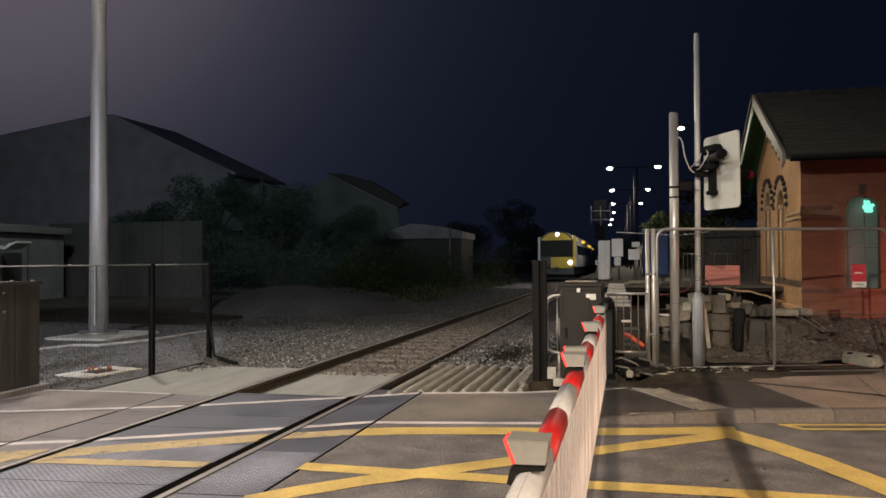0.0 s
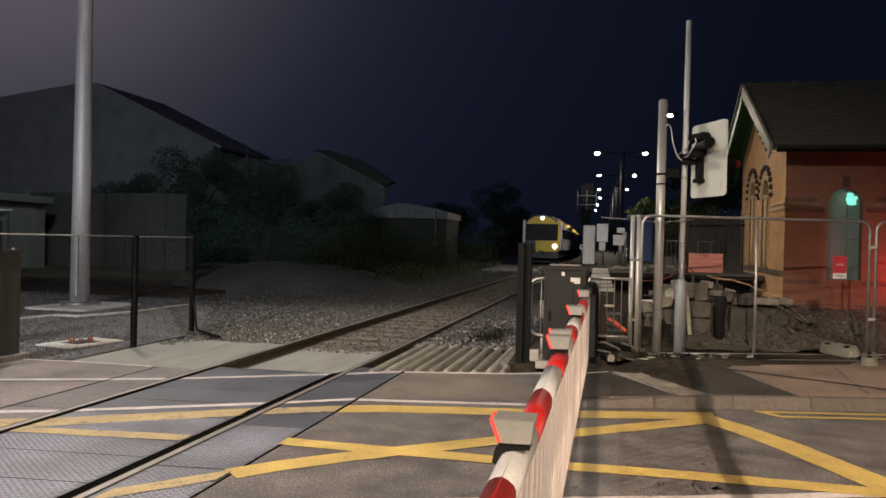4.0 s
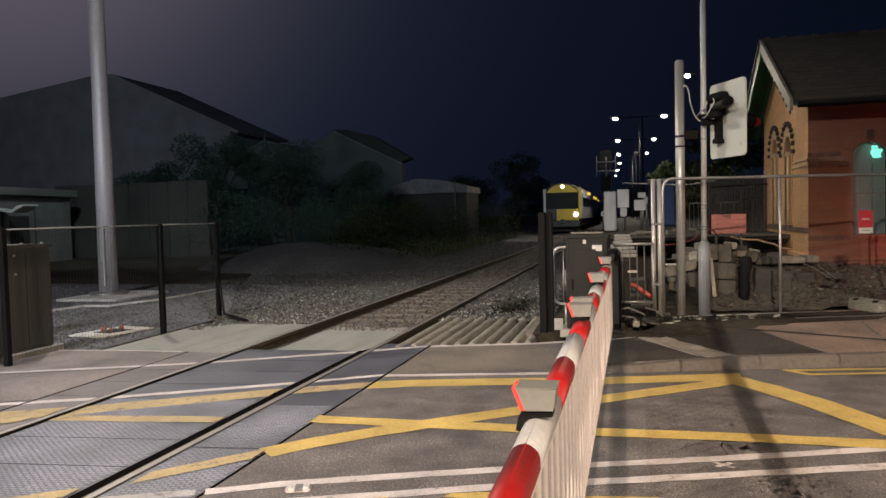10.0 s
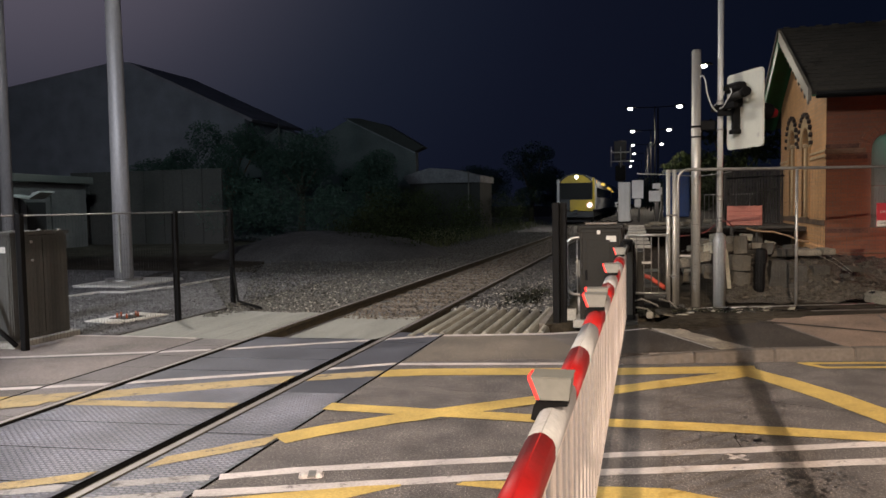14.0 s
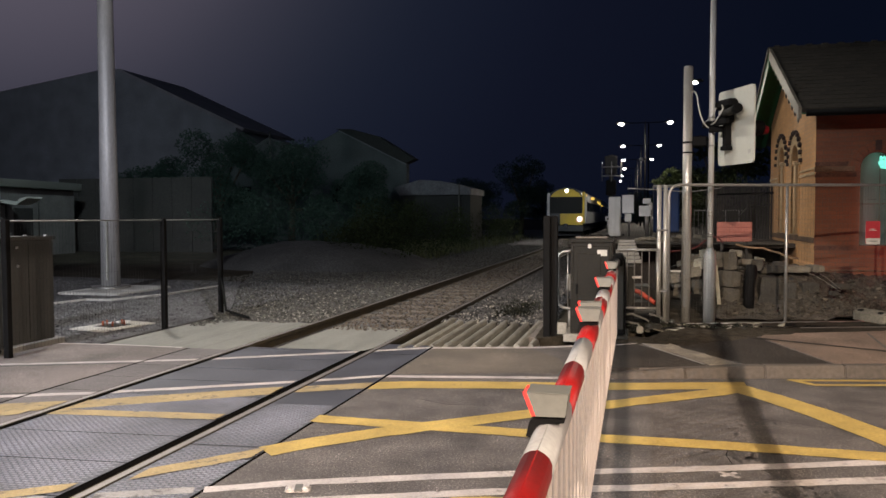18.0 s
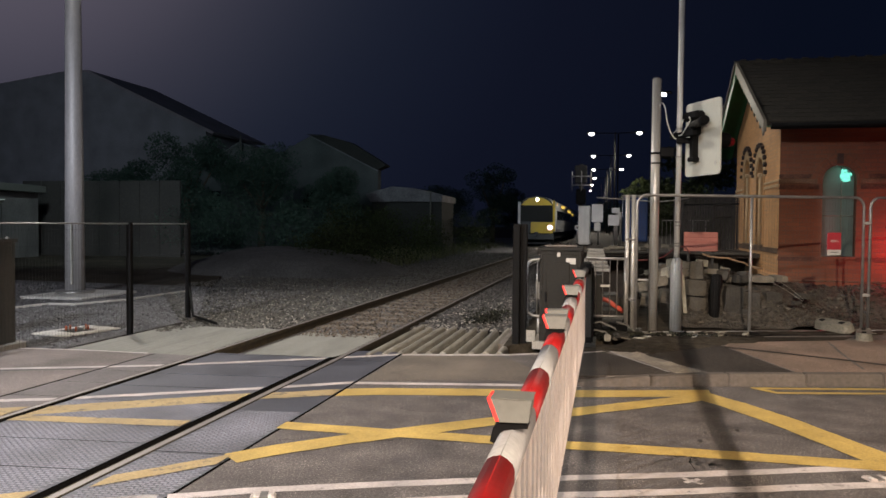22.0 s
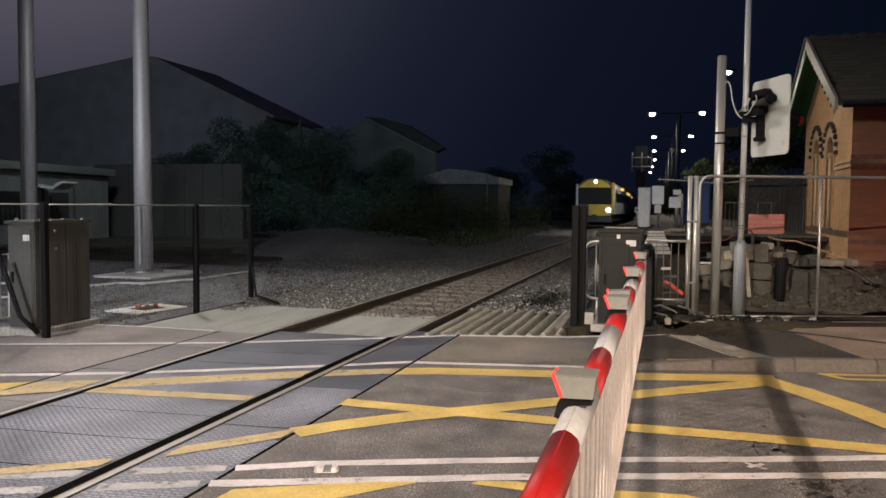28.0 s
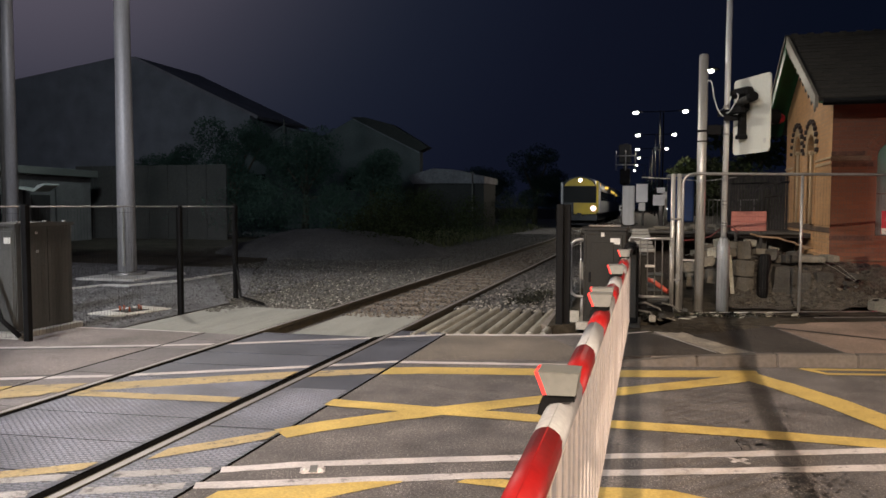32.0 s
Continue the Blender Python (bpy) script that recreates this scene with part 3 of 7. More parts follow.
def roads():
    far = [(x, line_y(x, FAR_WHITE) + 0.06) for x in (-30, -7, -4.7, -3.15, -2.45, -1.2, 0.1)]
    ker = [(x, line_y(x, KERB_LINE)) for x in (0.2, 0.7, 1.22, 2.7, 14)]
    near = [(x, line_y(x, ROAD_NEAR)) for x in (14, 1.2, -0.7, -4.6, -30)]
    structure("road", prism(far + ker + near, -0.2, 0.0), ASPHALT, "worn grey asphalt road across the railway", "road")
    walk_far = [(-0.30, 9.30), (0.1, 9.55), (0.35, 10.30), (4.0, 11.55), (14, 15.0)]
    ker2 = [(x, line_y(x, KERB_LINE) + 0.12) for x in (14, 2.7, 1.22, 0.7, 0.2, -0.30)]
    ob = structure("pavement", prism(walk_far + ker2, -0.1, 0.085), TARMAC, "patched brown tarmac pavement", "pavement")
    structure("pavement_patch", prism([(1.40, 9.84), (1.88, 8.20), (2.7, 8.48), (14, 12.14), (14, 14.4), (3.2, 10.80), (1.5, 10.15)], 0.0, 0.0885), REDTAR, "reddish tarmac patch of the pavement", "pavement")
    bm = bmesh.new()
    rows = []
    for k in range(60):
        x = 0.15 + 5.2 * k / 59
        y = 10.92 + 0.333 * (x - 0.3)
        w = 0.30 + 0.16 * noise.noise(Vector((x * 2.1, 4, 0))) + 0.08 * noise.noise(Vector((x * 9, 1, 0))) + (0.22 if x < 1.3 else 0)
        rows.append([bm.verts.new((x, y - w - 0.28, 0.088)), bm.verts.new((x, y - w * 0.4 - 0.12, 0.075 + 0.02 * noise.noise(Vector((x * 5, 2, 0))))), bm.verts.new((x, y + 0.35, 0.035))])
    for a, b in zip(rows, rows[1:]):
        for k in range(2):
            bm.faces.new((a[k], b[k], b[k + 1], a[k + 1]))
    # Shadow lines of the fence, painted as darker tarmac strips.
    for name, pts, w, m in (("tar_joint", [(1.05, 9.86), (1.41, 9.70), (2.0, 9.40), (2.52, 9.13), (2.95, 8.86), (3.4, 8.60)], 0.09, DARKTAR), ("tar_joint", [(2.74, 10.5), (2.66, 9.7), (2.6, 8.93), (2.58, 8.55)], 0.035, TARMAC)):
        strip(name, pts, w, m, "darker strip painted for a fence shadow across the pavement", 0.0925)
    for k in range(44):
        x = 0.45 + 1.15 * random.random()
        y = 10.50 + 0.333 * (x - 0.3) + random.uniform(-0.34, 0.14)
        s = random.uniform(0.010, 0.030)
        single("litter", rough(s * random.uniform(1, 2.4), s, s * 0.8, k), (BLACKP, PALEBLOCK, DKGREY, BLOCK, CONCRETE)[k % 5], "scrap of broken debris at the foot of the gate", "debris", "fence debris", "", pose(x, y, 0.088, random.uniform(-20, 20), random.uniform(-20, 20), random.uniform(0, 180)))
    for k in range(46):
        x = 0.05 + (1.3 * random.random() if k < 30 else 4.0 * random.random())
        y = 10.55 + 0.333 * (x - 0.3) - 0.22 * random.random() + (0.0 if x > 0.4 else -0.25)
        s = random.uniform(0.012, 0.045)
        single("litter", box(-s * 1.8, -s, 0, s * 1.8, s, s * 0.6, s * 0.2), (BLACKP, PALEBLOCK, DKGREY, BLOCK)[k % 4], "scrap of dark debris at the foot of the fence", "debris", "fence debris", "", pose(x, y, 0.078, random.uniform(-12, 12), random.uniform(-12, 12), random.uniform(0, 180)))
    sp = bmesh.new()
    rows = []
    for k in range(64):
        x = -0.29 + 2.3 * k / 63
        near = 8.98 + 0.97 * max(0.0, x - 0.5) + 0.16 * noise.noise(Vector((x * 3.1, 7, 0))) + 0.09 * noise.noise(Vector((x * 11, 3, 0)))
        far = 10.35 + 0.25 * max(0.0, x - 0.3) if x > 0.33 else 9.45
        rows.append([sp.verts.new((x, near + (far - near) * q / 9, 0.0865 + (0.012 + 0.012 * noise.noise(Vector((x * 9, q * 1.3, 5)))) * min(1, q / 2))) for q in range(10)])
    for a, b in zip(rows, rows[1:]):
        for k in range(9):
            sp.faces.new((a[k], b[k], b[k + 1], a[k + 1]))
    structure("soil_spill", sp, EARTH, "churned dark soil spilt over the pavement", "ground")
    structure("soil_edge", bm, EARTH, "dark spilt soil along the foot of the fence", "ground")
    structure("pavement_patch", prism([(-0.28, 9.27), (-0.04, 9.02), (0.20, 9.12), (1.32, 9.82), (1.48, 10.16), (3.0, 10.76), (3.2, 11.1), (0.36, 10.28), (0.08, 9.52)], 0.0, 0.0872), EARTH, "dark spilt soil trodden over the pavement edge", "pavement")
    structure("pavement_patch", prism([(-0.28, 9.22), (-0.07, 9.0), (0.64, 7.86), (0.2, 7.64), (-0.28, 7.47)], 0.0, 0.0876), DARKTAR, "dark tarmac patch of the pavement", "pavement")
    structure("pavement_patch", prism([(0.24, 9.10), (1.36, 9.80), (1.84, 8.20), (1.03, 7.95)], 0.0, 0.0878), DARKTAR, "dark tarmac patch of the pavement", "pavement")
    strip("pavement_strip", [(0.12, 9.12), (0.20, 8.98), (0.45, 8.52), (0.66, 8.16), (0.80, 7.92)], 0.30, PALESTRIP, "pale worn strip across the pavement", 0.090)
    structure("road_patch", prism([(-2.38, 7.12), (-1.3, 7.44), (-0.80, 7.52), (-0.77, 7.90), (-0.86, 8.28), (-1.09, 8.64), (-1.40, 8.96), (-2.38, 8.68)], -0.1, 0.0022), TANTAR, "paler brown tarmac patch by the barrier", "road")
    structure("road_patch", prism([(-14, 1.2), (-5.26, 5.6), (-5.26, 6.95), (-6.9, 6.3), (-14, 2.9)], -0.1, 0.0022), PALETAR, "paler brown tarmac beside the crossing", "road")
    structure("near_pavement", prism([(-30, -15.05), (-4.6, -0.45), (-0.7, 1.15), (1.2, 1.85), (14, 5.95), (14, -14), (-30, -24)], -0.2, 0.09), TARMAC, "tarmac pavement", "pavement")
    kerbs = thing("kerb", "row of worn concrete kerb stones along the pavement", "kerb", "", "structure")
    x = -0.34
    while x < 9:
        x2 = x + 0.745
        y, y2 = line_y(x, KERB_LINE), line_y(x2, KERB_LINE)
        a = math.atan2(y2 - y, x2 - x)
        L = math.hypot(x2 - x, y2 - y)
        bm = box(0.002, 0, -0.1, L - 0.002, 0.135, 0.05, 0.012, 2)
        for v in bm.verts:
            if v.co.z > 0:
                v.co.z += 0.075 * min(1.0, max(0.0, (x + v.co.x + 0.34) / 1.1)) - 0.005
                v.co.y += 0.02 if v.co.y < 0.06 else 0.0
        part("kerb_stone", bm, KERB, kerbs, at=pose(x, y, 0, 0, 0, math.degrees(a)))
        x = x2


def strip(name, pts, width, material, label, z=0.004, cut=False):
    """A painted line along plan points with slightly uneven edges."""
    bm = bmesh.new()
    pts = [Vector((*p, 0)) for p in pts]
    rows = []
    for a, b in zip(pts, pts[1:]):
        n = max(1, int((b - a).length / 0.12))
        d = (b - a).normalized()
        s = Vector((-d.y, d.x, 0))
        for i in range(n + (b is pts[-1])):
            p = a.lerp(b, i / n)
            w = width / 2
            wob = [(0.012 if width < 0.299 or cut else 0.05) * noise.noise(p * 5 + Vector((k * 9, 0, 0))) for k in (0, 1)]
            zz = z + (0.0022 if -5.2 < p.x < -2.43 else 0.0)
            end = cut and (not rows or (b is pts[-1] and i == n))
            off = [s * (w + wob[0]), -s * (w + wob[1])]
            if end:
                off = [o - d * (o.x / d.x) for o in off]
            rows.append([bm.verts.new((*(p + o).xy, zz)) for o in off])
    for (a, b), (c, d) in zip(rows, rows[1:]):
        bm.faces.new((a, b, d, c))
    bmesh.ops.recalc_face_normals(bm, faces=bm.faces[:])
    if bm.faces and bm.faces[:][0].normal.z < 0:
        bmesh.ops.reverse_faces(bm, faces=bm.faces[:])
    return structure(name, bm, material, label, "road marking")


def along(points, x0, x1, dy=0.0):
    xs = [x0] + [p[0] for p in points if x0 < p[0] < x1] + [x1]
    return [(x, line_y(x, points) + dy) for x in xs]


def markings():
    gap = [(-14, -5.25), (-5.215, -4.71), (-4.555, -3.17), (-2.99, -2.435), (-2.40, -0.02)]
    for a, b in gap:
        strip("stop_line", along(FAR_WHITE, a, b), 0.10, WHITEP, "thin white painted line at the edge of the crossing", cut=True)
        strip("edge_line", along(EDGE_WHITE, a, min(b, -0.25)), 0.10, WHITEP, "white painted edge line", cut=True)
    for a, b, w in [(-14, -5.25, 0.30), (-5.215, -4.71, 0.30), (-4.555, -3.17, 0.275), (-2.99, -2.435, 0.23), (-2.402, 0.93, 0.285)]:
        strip("box_edge", along(EDGE_YELLOW, a, b), w, YELLOWF if -5.25 < a < -2.5 else YELLOW, "yellow box junction edge line", cut=True)
    for a, b, m in ((-2.42, 13.5, WHITEP), (-4.5, -3.20, WHITEF), (-2.96, -2.47, WHITEF)):
        strip("centre_line", along(CENTRE_A, a, b), 0.10, m, "white painted centre line")
        strip("centre_line", along(CENTRE_B, a, b), 0.10, m, "white painted centre line")
    strip("pavement_line", [(-7.02, 7.86), (-6.2, 7.95), (-5.32, 7.95)], 0.05, WHITEP, "thin white line beside the track")
    # crossed yellow hatching
    hatch = [([(0.82, 7.28), (1.06, 6.96), (1.38, 6.43), (1.62, 5.92), (1.84, 5.45)], 0.285, 0), ([(0.74, 7.14), (0.63, 7.02), (-0.31, 6.32), (-1.00, 5.79), (-1.49, 5.40), (-1.82, 5.13), (-2.17, 4.81), (-2.42, 4.52)], 0.225, 0),
             ([(-2.44, 5.36), (-1.75, 5.36), (-0.28, 5.365), (0.55, 5.395), (1.84, 5.385)], 0.195, 0), ([(-4.555, 5.04), (-3.17, 5.215)], 0.165, 1), ([(-2.94, 3.92), (-2.44, 4.48)], 0.15, 1),
             ([(-4.5, 2.5), (-3.60, 3.34), (-3.18, 3.63)], 0.12, 1), ([(-5.9, 4.2), (-4.76, 5.0)], 0.18, 1), ([(-0.30, 3.98), (0.06, 4.05), (0.5, 3.9), (1.5, 3.2)], 0.24, 0)]
    for n, (pts, W, faded) in enumerate(hatch):
        strip("box_hatch", pts, W, YELLOWF if faded else YELLOW, "yellow painted box junction hatching", 0.0055 + 0.0007 * n, cut=n in (3, 4, 5, 6))
    for poly in ([(-2.30, 3.02), (-2.20, 2.98), (-1.641, 3.583), (-1.496, 3.737), (-1.343, 3.89), (-1.344, 3.915), (-1.54, 3.849), (-1.841, 3.706), (-2.25, 3.50)], [(-1.05, 3.975), (-0.60, 3.97), (-0.25, 4.02), (-0.275, 4.13), (-0.817, 4.092), (-1.015, 4.032)]):
        bm = bmesh.new()
        bm.faces.new([bm.verts.new((x, y, 0.0042)) for x, y in poly])
        bm.normal_update()
        if bm.faces[:][0].normal.z < 0:
            bmesh.ops.reverse_faces(bm, faces=bm.faces[:])
        structure("box_hatch", bm, YELLOW, "yellow painted box junction hatching", "road marking")
    for pts in ([(1.53, 7.56), (2.6, 7.80), (9, 9.6)], [(1.37, 7.72), (2.6, 7.99), (9, 9.8)]):
        strip("no_parking_line", pts, 0.075, YELLOW, "double yellow line beside the kerb")
    strip("no_parking_line", [(1.35, 7.75), (1.55, 7.55)], 0.075, YELLOW, "yellow end of the double line", 0.005)
    for pts, w, m in (([(-0.31, 8.80), (-0.14, 8.93), (0.0, 9.045)], 0.032, WHITEP), ([(0.0, 9.045), (0.11, 8.79), (0.60, 7.87)], 0.026, WHITEF)):
        strip("pavement_line", pts, w, m, "thin worn white line on the pavement", 0.0925)
    for a, b in (((0.45, 4.84), (0.56, 4.75)), ((0.46, 4.75), (0.55, 4.84))):
        strip("cross_mark", [a, b], 0.035, WHITEP, "small white cross painted on the road", 0.004 if b[1] < a[1] else 0.0062)


def oil_stains():
    """Splashes of oil and short cracks on the asphalt."""
    r = random.Random(31)
    bm = bmesh.new()
    for cx, cy, sx, sy, n in ((0.70, 5.20, 0.16, 0.06, 130), (0.85, 4.55, 0.10, 0.16, 150), (0.82, 6.0, 0.12, 0.30, 40), (-0.13, 5.03, 0.03, 0.30, 26), (1.05, 4.25, 0.25, 0.15, 40), (-1.0, 5.9, 0.5, 0.4, 30), (0.9, 6.7, 0.3, 0.2, 24)):
        for _ in range(n):
            x, y, s = r.gauss(cx, sx), r.gauss(cy, sy), abs(r.gauss(0, 0.006)) + 0.003
            k = r.randint(5, 7)
            vs = [bm.verts.new((x + s * r.uniform(0.6, 1.5) * math.cos(6.283 * i / k), y + s * r.uniform(0.8, 2.4) * math.sin(6.283 * i / k), 0.0012)) for i in range(k)]
            bm.faces.new(vs)
    tagged(structure("oil_stains", bm, OIL, "dark splashes of oil on the asphalt", "stain"), kind="stuff")
    bm = bmesh.new()
    for pts in ([(0.52, 4.84), (0.55, 5.0), (0.53, 5.2), (0.57, 5.38)], [(-2.30, 5.0), (-2.0, 5.15), (-1.7, 5.1), (-1.45, 5.22)], [(-1.9, 6.2), (-1.55, 6.05), (-1.2, 6.12), (-0.8, 6.0)], [(0.9, 6.2), (1.3, 6.05), (1.6, 6.1), (2.1, 5.95)]):
        for (xa, ya), (xb, yb) in zip(pts, pts[1:]):
            d = Vector((xb - xa, yb - ya)).normalized() * 0.0022
            bm.faces.new([bm.verts.new(p) for p in ((xa - d.y, ya + d.x, 0.0014), (xa + d.y, ya - d.x, 0.0014), (xb + d.y, yb - d.x, 0.0014), (xb - d.y, yb + d.x, 0.0014))])
    tagged(structure("cracks", bm, GAPBLACK, "thin dark cracks in the asphalt", "crack"), kind="stuff")


def roadside_poles():
    """Two street poles on the near pavement, whose shadows lie across the road."""
    for x, r, h in ((0.022, 0.036, 5.2), (0.63, 0.046, 5.4)):
        t = thing("street_pole", "slim grey steel pole on the near pavement", "pole", "near street poles")
        part("shaft", tube([(x, -1.6, 0.05), (x, -1.6, h)], r, 16), GALV, t)
        part("base", tube([(x, -1.6, 0.05), (x, -1.6, 0.30)], r * 1.5, 16), GALV, t)
        part("cap", tube([(x, -1.6, h), (x, -1.6, h + 0.015)], [r * 1.05, r * 0.6], 16), GALV, t)


def road_studs():
    for x, y in ((-1.90, 3.93), (1.62, 5.10)):
        t = thing("road_stud", "raised white reflective road stud between the centre lines", "road stud", "road studs", at=pose(x, y, 0, 0, 0, 20))
        part("casting", box(-0.072, -0.050, -0.004, 0.072, 0.050, 0.018, 0.010, 2), BLOCK2, t, "pale worn casting")
        part("slot", box(-0.020, -0.052, 0.008, 0.030, 0.052, 0.0190, 0.004), DULL, t)
        for s in (-0.020, 0.020):
            part("reflector", sphere(s * 2.2, -0.018, 0.018, 0.012, (1, 1.6, 0.6)), LABELW, t, "glass reflector")


def crossing_panels():
    """Rubber panels between and beside the rails, with joints across."""
    structure("panel_bed", prism([(-5.22, -6), (-2.42, -6), (-2.42, 8.74), (-3.0, 8.74), (-3.16, 8.18), (-4.6, 8.18), (-4.7, 7.93), (-5.22, 7.93)], -0.12, 0.0008), GAPBLACK, "dark bed under the crossing panels", "joint")
    lanes = [(-5.22, RAIL_L - 0.045), (RAIL_L + 0.10, RAIL_R - 0.125), (RAIL_R + 0.045, -2.425)]
    deck = thing("crossing_deck", "ribbed dark rubber panels of the level crossing", "crossing deck", "", "structure")
    for n, (a, b) in enumerate(lanes):
        skew = 0.10 * (b - a)
        pitch = 0.592 if n < 2 else 1.776
        y0 = -6.10
        while True:
            y1 = y0 + pitch
            top_a = top_b = (7.95, 8.20, 8.78)[n]
            last = y1 > top_a
            g = 0.007
            poly = [(a, y0 + g), (b, y0 + skew + g), (b, (top_b if last else y1 + skew) - g), (a, (top_a if last else y1) - g)]
            panel = part("panel", prism(poly, -0.1, 0.0026 + random.uniform(-0.0004, 0.0004)), RUBBER if n else SIDEPANEL, deck)
            bm = bmesh.new()
            yy, odd = y0 + 0.018, 0
            while 1.5 < yy < min(y1, 5.75) - 0.025 and n:
                xa = a + 0.012 + 0.013 * (odd % 4)
                while xa < b - 0.05:
                    ys = yy + skew * (xa - a) / (b - a)
                    quadbox(bm, xa, ys, 0.0015, xa + 0.042, ys + 0.015, 0.0057)
                    xa += 0.052
                yy, odd = yy + 0.034, odd + 1
            if bm.verts:
                tagged(part("ribs", bm, RIBTOP, panel, "pale grey ribs"), kind="stuff")
            else:
                bm.free()
            y0 = y1
            if last:
                break
    structure("road_patch", prism([(-7.3, 6.30), (-5.245, 7.06), (-5.245, 7.95), (-6.2, 7.95), (-7.3, 7.83)], -0.2, 0.0016), PALETAR, "grey tarmac strip before the ridged panels", "road")
    for a, b in ((RAIL_L + 0.035, RAIL_L + 0.10), (RAIL_R - 0.125, RAIL_R - 0.035)):
        # Flush strip: the groove's shade is put into its colour.
        structure("flangeway", prism([(a, -6), (b, -6), (b, line_y(b, FAR_WHITE) + 0.1), (a, line_y(a, FAR_WHITE) + 0.1)], -0.12, 0.0018), GAPBLACK, "flush black strip painted for the shaded groove beside the rail", "groove")
    structure("joint_strip", prism([(-2.427, -6), (-2.408, -6), (-2.412, 8.70), (-2.431, 8.70)], -0.1, 0.0035), GAPBLACK, "dark joint between asphalt and rubber panels", "joint")
    structure("joint_strip", prism([(-5.245, -6), (-5.22, -6), (-5.22, 7.95), (-5.245, 7.95)], -0.1, 0.0035), GAPBLACK, "dark joint between asphalt and rubber panels", "joint")


def bend(y):
    """Sideways shift of the track beyond the straight."""
    t = min(1.0, max(0.0, (y - 34) / 26))
    return -1.8 * t * t * (3 - 2 * t)


def track():
    ys = [-10, 0, 4, 7.3, 8.6] + list(range(10, 35, 4)) + list(range(36, 62, 2)) + [70, 90, 120]
    prof = [(-0.036, 0.0), (0.036, 0.0), (0.036, -0.035), (0.010, -0.055), (0.010, -0.135), (0.07, -0.155), (0.07, -0.17), (-0.07, -0.17), (-0.07, -0.155), (-0.010, -0.135), (-0.010, -0.055), (-0.036, -0.035)]
    for x0 in (RAIL_L, RAIL_R):
        t = thing("rail", "steel rail with rusty sides and a worn shiny head", "rail", "rails of the track", "structure")
        bm = bmesh.new()
        rows = [[bm.verts.new((x0 + bend(y) + px, y, pz + 0.006)) for px, pz in prof] for y in ys]
        for a, b in zip(rows, rows[1:]):
            for k in range(len(prof)):
                bm.faces.new((a[k], a[(k + 1) % len(prof)], b[(k + 1) % len(prof)], b[k]))
        bmesh.ops.recalc_face_normals(bm, faces=bm.faces[:])
        part("web", bm, RUST, t)
        bm = bmesh.new()
        rows = [[bm.verts.new((x0 + bend(y) + px, y, pz)) for px, pz in ((-0.020, 0.0078), (-0.012, 0.0095), (0.022, 0.0095), (0.030, 0.0078))] for y in ys]
        for a, b in zip(rows, rows[1:]):
            for k in range(3):
                bm.faces.new((a[k], a[k + 1], b[k + 1], b[k]))
        part("head", bm, RAILTOP, t, "polished rail head")
    bed = thing("sleepers", "grey concrete sleepers half buried in ballast", "sleeper", "", "structure")
    me = mesh_of("sleeper", box(-1.25, -0.12, -0.18, 1.25, 0.12, -0.115, 0.015), SLEEPER)
    y = 11.6
    while y < 90:
        part("sleeper", me, SLEEPER, bed, at=pose(-3.85 + bend(y), y, 0))
        y += 0.65


def guards():
    """Ridged anti-trespass panels beyond the crossing."""
    for n, (x0, x1, y0, y1, m) in enumerate(((-6.66, -4.76, 7.6, 10.7, RIBBED), (-4.54, -3.14, 8.3, 10.9, RIBBED), (-2.86, -1.22, 9.0, 11.1, TIMBER))):
        g = thing("trespass_guard", "ridged grey panel beside the rail to keep walkers off" if n < 2 else "grey triangular timber bars beside the rail to keep walkers off", "trespass guard", "trespass guards")
        lo = (7.97, 8.22, 0.0)[n]
        base = prism([(x0, max(lo, line_y(x0, FAR_WHITE) + 0.10)), (x1, max(lo, line_y(x1, FAR_WHITE) + 0.10)), (x1, y1 - 0.12), (x1 - 0.35, y1 - 0.02), (x1 - 0.6, y1 - 0.14), (x0 + 0.4, y1 - 0.05), (x0, y1 - 0.10)], -0.25, (-0.057, -0.115, -0.092)[n])
        # Base under the timber bars is near black for the dark gaps.
        part("base", base, RIBBED if n < 2 else GAPBLACK, g)
        pitch = 0.118 if n < 2 else 0.165
        x = x0 + pitch / 2
        while x < x1 - pitch / 3 and n != 1:
            ya = max(lo, line_y(x, FAR_WHITE) + 0.11)
            yb = y1 + random.uniform(-0.22, 0.14) + (0.25 * (x - x0) / 1.9 - 0.5 if n == 0 else 0)
            h, w = (0.010, 0.062) if n < 2 else (0.115, 0.052)
            z = (-0.055, -0.13, -0.09)[n]
            if n < 2:
                prof = [(-w, z), (w, z), (w * 0.35, z + h), (-w * 0.35, z + h)]
            else:
                prof = [(-w, z), (w, z), (w * 0.98, z + h * 0.45), (w * 0.72, z + h * 0.82), (w * 0.25, z + h), (-w * 0.25, z + h), (-w * 0.72, z + h * 0.82), (-w * 0.98, z + h * 0.45)]
            bm = profile([(x + a, c) for a, c in prof], "y", ya, yb)
            part("ridge" if n < 2 else "bar", bm, m, g)
            x += pitch


